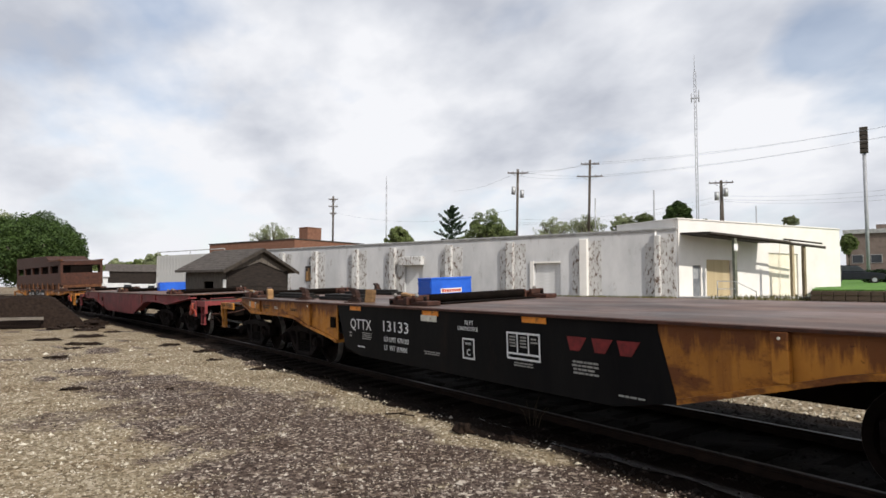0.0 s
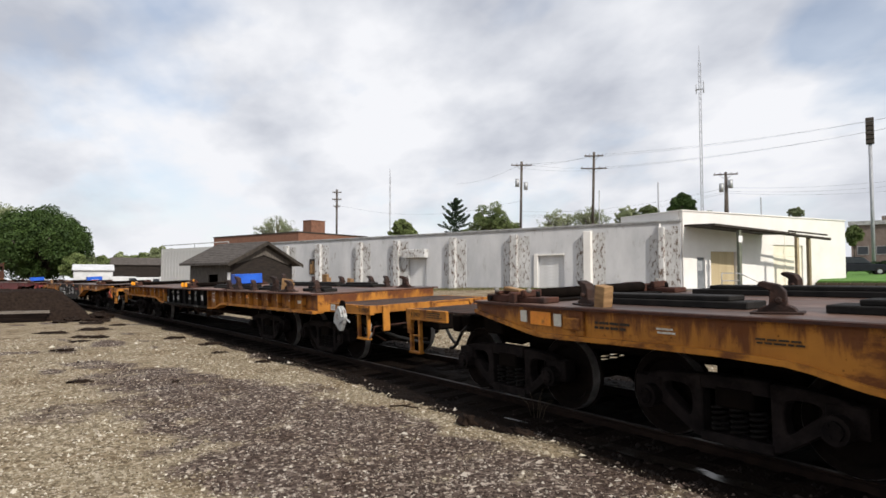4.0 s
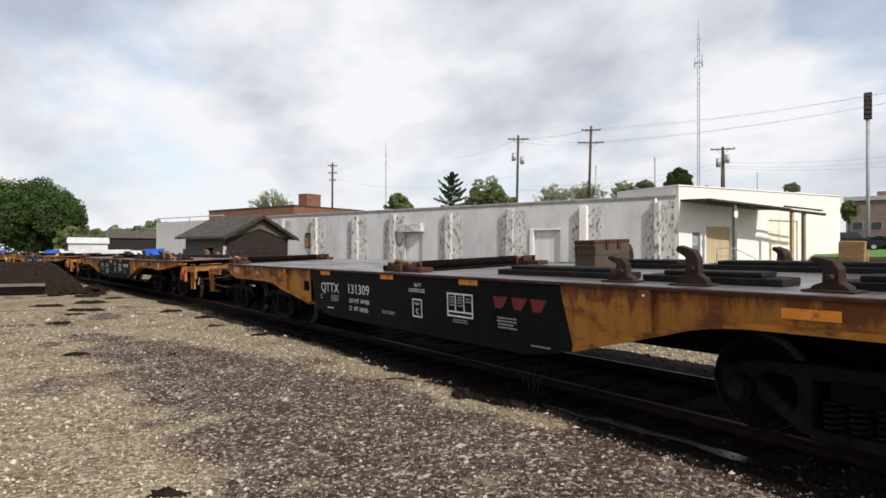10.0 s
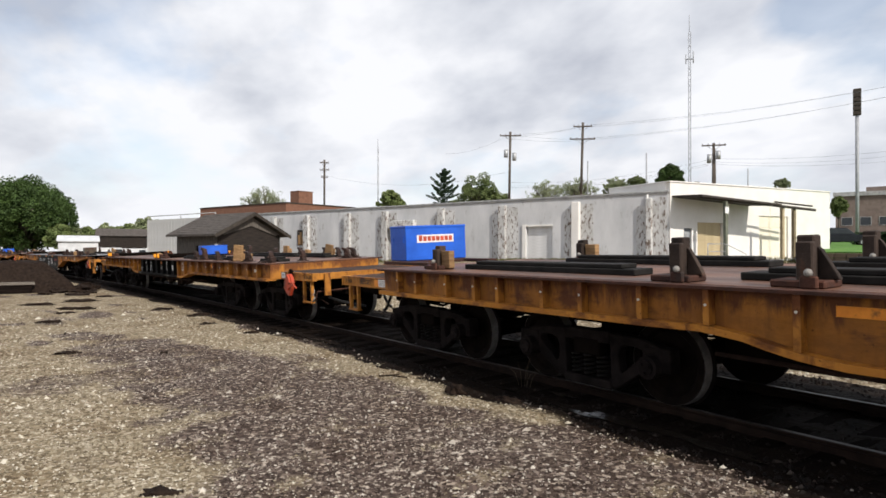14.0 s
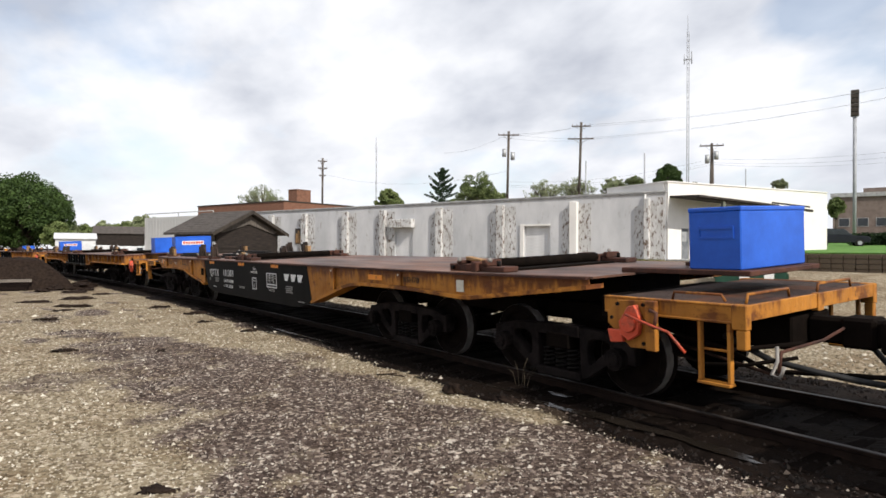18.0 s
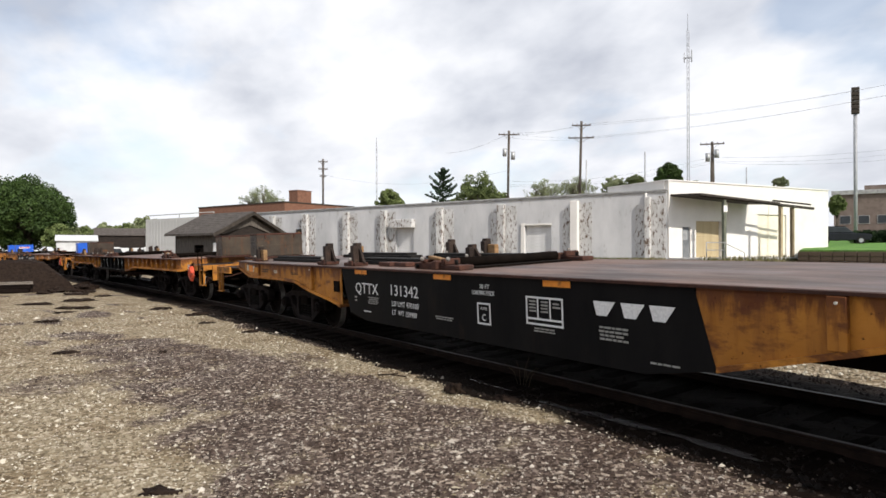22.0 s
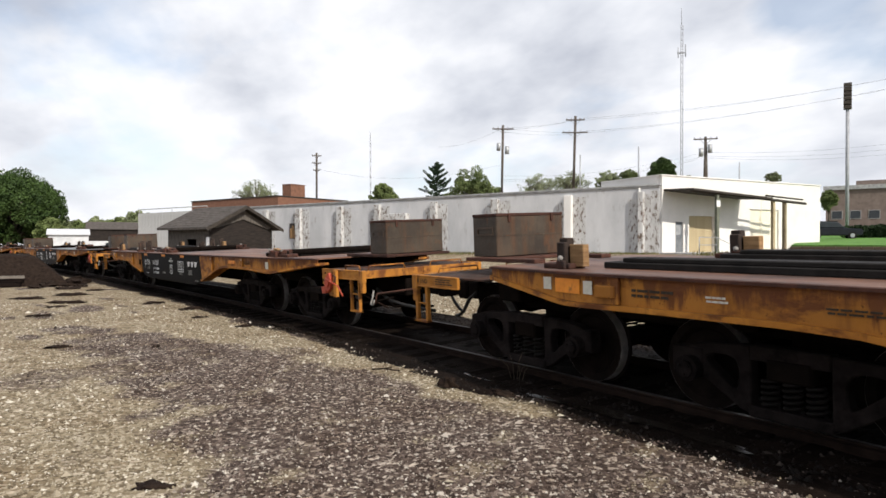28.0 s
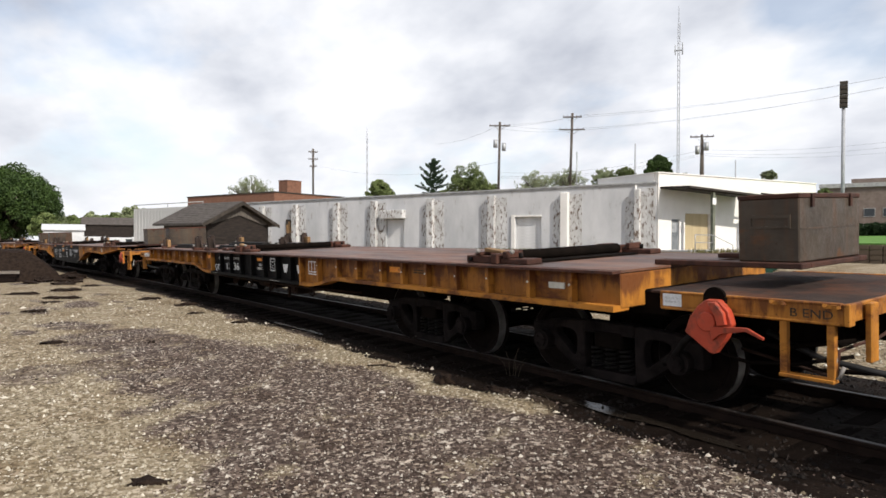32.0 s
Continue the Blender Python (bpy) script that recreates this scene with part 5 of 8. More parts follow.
def leaf_cloud(key, centres, per, size, mat, rs):
    """Small turned leaf faces scattered in the clumps (x, y, z, r)."""
    c = np.array(centres)
    idx = np.repeat(np.arange(len(c)), per)
    n = len(idx)
    d = rs.randn(n, 3)
    d /= np.linalg.norm(d, axis=1)[:, None]
    rad = c[idx, 3] * (0.45 + 0.6 * rs.rand(n) ** 0.5)
    p = c[idx, :3] + d * rad[:, None] * np.array([1, 1, 0.85])
    a, b = rs.randn(n, 3), rs.randn(n, 3)
    a /= np.linalg.norm(a, axis=1)[:, None]
    b = np.cross(a, b)
    b /= np.linalg.norm(b, axis=1)[:, None]
    s = size * (0.6 + 0.8 * rs.rand(n))[:, None]
    v = np.stack([p - a * s, p + b * s * 0.6, p + a * s, p - b * s * 0.6], 1).reshape(-1, 3)
    f = np.arange(4 * n).reshape(-1, 4)
    me = bpy.data.meshes.new(key)
    me.from_pydata(v.tolist(), [], f.tolist())
    me.materials.append(M[mat])
    return me


def broad_tree(az, r, el_top, half_deg, mat, label, seed, sparse=False, z0=0.0, per=None, low=0.28, dome=False):
    rs = np.random.RandomState(seed)
    top = height(r, el_top) - z0
    R = r * math.tan(radians(half_deg))
    t = thing("tree", label, "tree", Matrix.Translation(at(az, r, z0)), "trees behind the yard")
    crown_lo = max(top * low, top - (1.25 if sparse else 2.3) * R)
    cz, hz = (top + crown_lo) / 2, (top - crown_lo) / 2
    clumps = []
    n = 190 if sparse else 260 if dome else 120
    for _ in range(n):
        d = rs.randn(3)
        d /= np.linalg.norm(d)
        k = (0.62 + 0.3 * rs.rand()) if dome else (0.35 + 0.62 * rs.rand())
        wide = 1.0 - (0.08 if dome else 0.25) * max(0, d[2])
        clumps.append((d[0] * R * k * wide, d[1] * R * k * wide, cz + d[2] * hz * k, R * (0.16 + 0.14 * rs.rand()) * (0.42 if sparse else 0.75)))
    lim = mesh_of("limbs%d" % seed, lambda bm: [path_into(bm, [(0, 0, crown_lo * 0.8), (c[0] * 0.45, c[1] * 0.45, crown_lo + (c[2] - crown_lo) * 0.55), c[:3]], max(0.03, 0.012 * R), 5) for c in clumps[::2]] and None, "bark")
    tr = part("trunk", mesh_of("trunk%d" % seed, lambda bm: (bar_into(bm, (0, 0, -0.3), (0, 0, crown_lo * 0.5), 0.05 * R + 0.08, 10), bar_into(bm, (0, 0, crown_lo * 0.5), (0.05, 0, crown_lo * 1.05), 0.04 * R + 0.05, 10), bar_into(bm, (0.05, 0, crown_lo * 1.05), (0, 0, cz + hz * 0.4), 0.022 * R + 0.03, 8)), "bark"), t)
    tagged(part("branchwork", lim, t), kind="stuff")
    size = r * 0.0008 if sparse else max(0.09, r * 0.0014)
    part("crown", leaf_cloud("crown%d" % seed, clumps, int((per or (34 if sparse else 160)) * 1.1), size, mat, rs), t)


broad_tree(-89.9, 150, 5.35, 3.75, "leaf_dark", "large full dark green broadleaf tree", 1, per=330, low=0.1, dome=True)
broad_tree(-71.87, 130, 5.55, 2.1, "leaf_pale", "sparse young-leaved tree beyond the brick building", 2, True)
broad_tree(-60.85, 95, 5.5, 1.35, "leaf", "rounded light green tree behind the warehouse", 3)
broad_tree(-52.9, 88, 6.8, 2.7, "leaf", "broad grey-green tree behind the warehouse roof", 4, per=230)
broad_tree(-47.1, 130, 6.2, 2.1, "leaf_pale", "bare-limbed tree just coming into leaf", 5, True)
broad_tree(-44.2, 125, 6.4, 1.8, "leaf_pale", "thin spring tree behind the warehouse", 6, True)
broad_tree(-41.0, 120, 6.3, 1.4, "leaf_pale", "slender spring tree behind the warehouse", 7, True, per=90)
broad_tree(-39.4, 118, 6.4, 0.9, "leaf", "slender green tree behind the warehouse", 8, True, per=110)
broad_tree(-36.7, 66, 7.25, 1.15, "leaf_dark", "dense dark round-topped tree at the warehouse end", 9, per=130, dome=True)
broad_tree(-34.6, 110, 5.7, 0.8, "leaf", "low green tree behind the parapet", 10, True)
broad_tree(-28.3, 120, 5.7, 0.7, "leaf_pale", "small tree top above the parapet", 11, True)
broad_tree(-24.5, 100, 4.1, 0.65, "leaf", "small green tree before the office building", 12, z0=2.5)
broad_tree(-92.0, 190, 5.7, 1.6, "leaf_pale", "pale tree behind the large dark tree", 13, True)
for n_, (az_, el_, hw_) in enumerate(((-86.6, 2.1, 1.1), (-85.2, 1.9, 1.1), (-83.9, 2.2, 1.1), (-82.6, 2.4, 1.1), (-81.2, 2.9, 1.2), (-79.6, 2.5, 1.1))):
    broad_tree(az_, 150, el_, hw_, "leaf" if n_ % 2 else "leaf_pale", "low green tree at the far end of the yard", 20 + n_, per=80)
broad_tree(-87.2, 140, 2.1, 1.1, "leaf", "bright green bush beside the large tree", 30, per=140)


def hedge():
    """A dark clipped hedge above the lawn."""
    rs = np.random.RandomState(77)
    a, b = at(-23.6, 76, 2.3), at(-17.5, 74, 2.3)
    c = [(*(a.lerp(b, rs.rand()) + Vector((0, 0.8 * rs.rand(), 0.25 + 0.9 * rs.rand()))), 0.35) for _ in range(260)]
    me = leaf_cloud("hedge", c, 60, 0.10, "hedge", rs)
    tagged(new("hedge", me), "dark clipped hedge above the grass bank", "hedge")


hedge()


def wall_weeds():
    """Short grass and weeds along the foot of the warehouse and before the platform."""
    rs = np.random.RandomState(78)
    n = 5200
    k, o = rs.rand(n) * 26, 0.1 + 2.4 * rs.rand(n) ** 1.6
    out = Vector((0.333, -0.943, 0))
    x = WALL_A.x + WALL_D.x * k + out.x * o
    y = WALL_A.y + WALL_D.y * k + out.y * o
    x[:1400], y[:1400] = -22.4 + 2.6 * rs.rand(1400), 32.5 + 9.5 * rs.rand(1400)
    z = rise(x, y) - 0.03
    h = 0.06 + 0.12 * rs.rand(n)
    h[:1400] *= 1.8
    t, w = rs.rand(n) * 6.283, 0.02 + 0.02 * rs.rand(n)
    lean = 0.3 * h * (rs.rand(n) - 0.5)
    p = np.stack([np.stack([x - w * np.cos(t), y - w * np.sin(t), z], -1), np.stack([x + w * np.cos(t), y + w * np.sin(t), z], -1), np.stack([x + lean, y - lean, z + h], -1)], 1).reshape(-1, 3)
    me = bpy.data.meshes.new("weeds")
    me.from_pydata(p.tolist(), [], np.arange(3 * n).reshape(-1, 3).tolist())
    me.materials.append(M["weed"])
    tagged(new("rank_weeds", me), "short olive grass and weeds along the warehouse foot", "weeds", kind="stuff")


M["weed"] = material("rank_olive_weeds", (0.05, 0.06, 0.018), (0.14, 0.12, 0.05), 0.8, 0, 0.6, bump=0)
wall_weeds()


def spruce(az, r, el_top, half_deg, seed):
    rs = np.random.RandomState(seed)
    top = height(r, el_top)
    t = thing("spruce_tree", "dark narrow spruce with ragged upswept branches", "tree", Matrix.Translation(at(az, r)), "trees behind the yard")
    part("trunk", mesh_of("sptrunk", lambda bm: (bar_into(bm, (0, 0, -0.3), (0, 0, top * 0.6), 0.16, 8), bar_into(bm, (0, 0, top * 0.6), (0, 0, top), 0.06, 6)), "bark"), t)
    R = r * math.tan(radians(half_deg))
    cl = []
    for i in range(62):
        f = (i + rs.rand()) / 62
        z = top - 0.25 - f * (top * 0.72)
        w = R * (0.14 + 2.1 * f ** 0.8) * (0.5 + 0.6 * rs.rand())
        a = 2.4 * i + 0.8 * rs.rand()
        up = 0.45 - 0.5 * f + 0.25 * rs.rand()
        for q in np.linspace(0.1, 1.0, 10):
            cl.append((w * q * math.cos(a), w * q * math.sin(a), z + up * w * q * q - 0.12 * w * q, 0.12 + 0.20 * (1.1 - q)))
    part("needle_crown", leaf_cloud("spneedles", cl, 22, 0.11, "needle", rs), t)


spruce(-56.2, 92, 7.35, 1.55, 40)

# ---------------------------------------------------------------- poles, masts and wires
M["pole"] = material("weathered_pole_wood", (0.06, 0.05, 0.042), (0.12, 0.10, 0.085), 0.9, 0, 2.0, stretch=(4, 4, 0.4))
M["wire"] = material("grey_wire", (0.10, 0.10, 0.11), (0.14, 0.14, 0.15), 0.6, 0.2, 2.0, bump=0)
M["mast"] = material("grey_lattice_steel", (0.24, 0.25, 0.27), (0.33, 0.34, 0.36), 0.6, 0.1, 2.0, bump=0)
POLES = {}


def utility_pole(az, r, el_top, arms, cans, label, lean=0.0, thick=1.0, mat="pole"):
    p = thing("utility_pole", label, "utility pole", facing(az, r) @ pose(0, 0, 0, 0, lean, 0), "utility poles")
    top = height(r, el_top)
    part("post", mesh_of("upost%.1f" % az, lambda bm: (bar_into(bm, (0, 0, -0.3), (0, 0, top * 0.5), 0.20 * thick, 10), bar_into(bm, (0, 0, top * 0.5), (0, 0, top), 0.15 * thick, 10)), mat), p)
    for dz, w in arms:
        a = part("crossarm", mesh_of("uarm%.1f" % w, lambda bm: (box_into(bm, -w, w, -0.26, -0.16, -0.07, 0.07), bar_into(bm, (-w * 0.6, -0.2, 0), (0, -0.2, -0.6), 0.025, 4), bar_into(bm, (w * 0.6, -0.2, 0), (0, -0.2, -0.6), 0.025, 4)), "pole"), p, pose(0, 0, top - dz, 0, 0, 0))
        for x in (-0.92, -0.45, 0.45, 0.92):
            part("insulator", mesh_of("insul", lambda bm: bar_into(bm, (0, -0.21, 0.07), (0, -0.21, 0.25), 0.05, 6), "galv"), a, pose(x * w, 0, 0))
    for x, dz in cans:
        part("transformer", mesh_of("can", lambda bm: bar_into(bm, (0, -0.35, 0), (0, -0.35, 0.95), 0.26, 12), "galv"), p, pose(x, 0.1, top - dz))
    POLES[az] = p.matrix_basis @ Vector((0, 0, top))


utility_pole(-66.8, 100, 7.96, ((0.5, 0.7), (1.6, 0.7), (2.7, 0.5)), (), "tall plain utility pole with short arms")
utility_pole(-50.46, 80, 10.46, ((0.5, 1.3),), ((-0.5, 3.2), (0.55, 3.6)), "utility pole with a crossarm and transformers", 1.0)
utility_pole(-44.24, 78, 11.07, ((0.5, 1.1), (2.0, 1.5)), (), "utility pole with two crossarms", 1.5)
utility_pole(-33.47, 80, 8.8, ((0.3, 1.3),), ((0.5, 1.9), (-0.45, 2.3)), "utility pole with transformers behind the parapet", 1.0)
utility_pole(-33.1, 80, 8.35, (), (), "leaning brace pole beside a utility pole", -1.0)
utility_pole(-38.6, 70, 8.27, (), (), "slim service pole behind the warehouse corner", thick=0.5, mat="mast")
utility_pole(-30.74, 90, 6.58, (), (), "short slim service pole above the parapet", thick=0.5, mat="mast")
utility_pole(-43.5, 82, 7.75, (), (), "pale slim pole behind the warehouse roof", thick=0.55, mat="galv")


def guyed_mast(az, r, el_top, w, label):
    p = thing("radio_mast", label, "radio mast", facing(az, r))
    top = height(r, el_top)
    for i in range(3):
        a = 2.094 * i
        part("leg", mesh_of("mleg%.1f%d" % (az, i), lambda bm: bar_into(bm, (w * math.cos(a), w * math.sin(a), 0), (w * math.cos(a), w * math.sin(a), top * 0.93), 0.05 * w / 0.25 + 0.02, 5), "mast"), p)
    n = 40 if w > 0.2 else 14
    step = top * 0.93 / n
    for k in range(3):
        a, b = 2.094 * k, 2.094 * (k + 1)
        me = mesh_of("mlace%.1f%d" % (az, k), lambda bm: bar_into(bm, (w * math.cos(a), w * math.sin(a), 0), (w * math.cos(b), w * math.sin(b), step), 0.03, 4), "mast")
        for i in range(n):
            part("lacing_bar", me, p, pose(0, 0, i * step))
    part("whip", mesh_of("mwhip%.1f" % az, lambda bm: bar_into(bm, (0, 0, top * 0.93), (0, 0, top), 0.06, 5), "mast"), p)
    if w > 0.2:
        part("antenna", mesh_of("mant", lambda bm: (box_into(bm, -0.9, 0.9, -0.1, 0.1, top * 0.815, top * 0.82), bar_into(bm, (0.8, 0, top * 0.80), (0.8, 0, top * 0.85), 0.12, 6), bar_into(bm, (-0.7, 0, top * 0.80), (-0.7, 0, top * 0.84), 0.1, 6)), "mast"), p)


guyed_mast(-35.17, 150, 19.0, 0.29, "tall slim grey lattice radio mast")
guyed_mast(-62.1, 140, 9.86, 0.14, "slim grey mast behind the warehouse")


def light_pole():
    p = thing("light_pole", "grey pole with a stack of dark floodlight boxes", "light pole", facing(-23.3, 90, 2.2))
    top, low = height(90, 11.99) - 2.2, height(90, 10.04) - 2.2
    part("post", mesh_of("lpost", lambda bm: (bar_into(bm, (0, 0, 0), (0, 0, low), 0.20, 10), bar_into(bm, (0, 0, low), (0, 0, top), 0.10, 8)), "mast"), p)
    n = 6
    h = (top - low) / n
    for i in range(n):
        part("lamp_box", mesh_of("lbox", lambda bm: box_into(bm, -0.42, 0.42, -0.36, 0.36, 0.05, h - 0.04), "steel_dark", 0.04), p, pose(0, 0, low + i * h))


light_pole()


def wire(p, q, sag, r=0.011):
    def pts():
        out_ = []
        for i in range(13):
            f = i / 12
            v = p.lerp(q, f)
            out_.append(v - Vector((0, 0, sag * 4 * f * (1 - f))))
        return out_
    me = mesh_of("wire%.1f%.1f%.1f" % (p.x, q.x, p.z), lambda bm: path_into(bm, pts(), r, 4), "wire")
    tagged(new("overhead_wire", me), "thin grey overhead wire between poles", "wire", "overhead wires")


for dz, off in ((-0.45, -1.0), (-0.45, 1.0), (-2.0, -1.3), (-2.0, 0.9)):
    wire(POLES[-50.46] + Vector((off, 0, dz if dz > -1 else -0.5)), POLES[-44.24] + Vector((off, 0, dz)), 0.25)
    wire(POLES[-44.24] + Vector((off, 0, dz)), at(-20.0, 84, height(84, 12.0 if dz > -1 else 11.3)) + Vector((off, 0, 0)), 0.6)
for el0, el1 in ((6.05, 6.9), (5.75, 6.5), (5.6, 6.1)):
    wire(at(-50.4, 80, height(80, el0)), at(-33.3, 80, height(80, el0 + 1.5)), 0.9)
    wire(at(-33.3, 80, height(80, el0 + 1.5)), at(-19.0, 82, height(82, el1 + 0.5)), 0.5)
wire(at(-50.4, 80, height(80, 10.2)), at(-56.0, 100, height(100, 8.6)), 0.6)
wire(at(-66.8, 100, height(100, 6.6)), at(-50.4, 80, height(80, 7.0)), 1.6)

# ---------------------------------------------------------------- far left of the yard
M["van_white"] = material("white_vehicle_paint", (0.45, 0.46, 0.47), (0.58, 0.59, 0.60), 0.35, 0, 1.0, bump=0)


def van(az, r, w, h, label):
    v = thing("parked_van", label, "van", facing(az, r), "white vehicles parked at the far end")
    part("body", mesh_of("van%.1f" % w, lambda bm: prism_into(bm, [(-w / 2, 0.4), (w / 2, 0.4), (w / 2, 1.1), (w / 2 - 0.7, 1.4), (w / 2 - 1.1, h), (-w / 2, h)], 0, 2.0), "van_white", 0.06), v)
    part("windscreen", mesh_of("vanw%.1f" % w, lambda bm: prism_into(bm, [(w / 2 - 0.95, 1.45), (w / 2 - 0.72, 1.42), (w / 2 - 1.08, h - 0.2), (w / 2 - 1.9, h - 0.2), (w / 2 - 1.9, 1.45)], -0.01, 2.01), "glass"), v)
    for x in (-w / 2 + 0.9, w / 2 - 0.9):
        part("wheel", mesh_of("vanwh", lambda bm: disc_into(bm, 0, 0, 0, 0.36, 0, 0.22, 16), "rubber"), v, pose(x, -0.02, 0.36))


van(-83.6, 95, 4.2, 2.2, "white parked van at the far end of the yard")
van(-81.9, 97, 4.4, 2.1, "white parked van with a dark window")
van(-80.0, 96, 4.2, 2.0, "white parked van near the annex")


def far_house(az, r, w, el_e, el_r, wall, label):
    h = thing("shed", label, "shed", facing(az, r), "sheds at the far end of the yard")
    ze, zr = height(r, el_e), height(r, el_r)
    part("wall", mesh_of("fh%.1f" % az, lambda bm: box_into(bm, -w / 2, w / 2, 0.2, 5.8, 0, ze), wall), h)
    for y0, y1 in ((-0.1, 3), (6.1, 3)):
        part("roof_slope", mesh_of("fhr%.1f%g" % (az, y0), lambda bm: (bm.faces.new([bm.verts.new(p) for p in ((-w / 2 - 0.2, y0, ze), (w / 2 + 0.2, y0, ze), (w / 2 + 0.2, y1, zr), (-w / 2 - 0.2, y1, zr))]), thicken(bm, 0, 0, 0.1)), "shingle" if wall != "van_white" else "van_white"), h)


far_house(-82.6, 125, 9.5, 1.15, 1.75, "depot_wall", "long dark shed beyond the vans")
far_house(-86.0, 105, 5.0, 0.7, 1.15, "van_white", "low white tent-roofed shed beyond the heap")

# ---------------------------------------------------------------- the train
CAR = 26.15
SHIFT = [(0, 7.32), (1, 17.88), (2, 28.35), (3, 38.8), (6, 70.1), (7, 80.86), (8, 91.55), (9, 102.36), (10, 113.2), (11, 124.07), (12, 134.6), (13, 145.25), (14, 155.87),
         (17, 187.35), (18, 198.38), (19, 209.27), (20, 220.3), (21, 231.05), (22, 242.15), (23, 253.46), (24, 264.57), (25, 275.79), (28, 309.98), (29, 321.28),
         (30, 332.36), (31, 343.5), (32, 354.68)]


SIDE_Y = -1.605


def curve_low(u):
    """The lower edge of the deep-sided car's plate."""
    a = abs(u)
    if u < 0:
        pts = [(0, 0.495), (2.85, 0.495), (3.55, 0.64), (4.1, 0.755), (4.95, 0.87), (5.42, 0.935), (5.7, 1.01), (5.95, 1.045), (6.5, 1.065), (7.8, 1.065), (9.0, 1.05), (10.5, 1.26)]
    else:
        pts = [(0, 0.495), (2.85, 0.495), (3.55, 0.645), (4.6, 0.92), (5.06, 1.045), (5.3, 1.09), (5.6, 1.115), (6.6, 1.12), (7.4, 1.11), (8.57, 1.06), (10.5, 1.285)]
    for (a0, z0), (a1, z1) in zip(pts, pts[1:]):
        if a <= a1:
            return z0 + (z1 - z0) * (a - a0) / (a1 - a0)
    return 1.285


def curve_low_b(u):
    a = abs(u)
    pts = [(0, 0.845), (3.35, 0.845), (3.78, 0.90), (4.08, 0.975), (4.45, 1.02), (5.1, 1.01), (10.55, 1.01)]
    for (a0, z0), (a1, z1) in zip(pts, pts[1:]):
        if a <= a1:
            return z0 + (z1 - z0) * (a - a0) / (a1 - a0)
    return 1.01


def half_width(u):
    """The deep-sided car narrows at its ends."""
    a = abs(u)
    return 1.605 if a <= 8.57 else 1.605 - 0.22 * (a - 8.57) / 1.93


def strip_into(bm, us, low, high, y_of, t):
    """An upright plate along the side from low(u) to high(u); both are functions."""
    for a, b in zip(us, us[1:]):
        v = []
        for u in (a, b):
            y = y_of(u)
            s = 1 if t > 0 else -1
            v += [bm.verts.new((u, y, low(u))), bm.verts.new((u, y, high(u))), bm.verts.new((u, y + t, high(u))), bm.verts.new((u, y + t, low(u)))]
        for f in ((0, 1, 5, 4), (1, 2, 6, 5), (2, 3, 7, 6), (3, 0, 4, 7), (0, 3, 2, 1), (4, 5, 6, 7)):
            bm.faces.new([v[i] for i in f])
    bmesh.ops.remove_doubles(bm, verts=bm.verts[:], dist=0.0005)
    bmesh.ops.recalc_face_normals(bm, faces=bm.faces[:])


def grid(a, b, step=0.35):
    n = max(1, round(abs(b - a) / step))
    return [a + (b - a) * i / n for i in range(n + 1)]


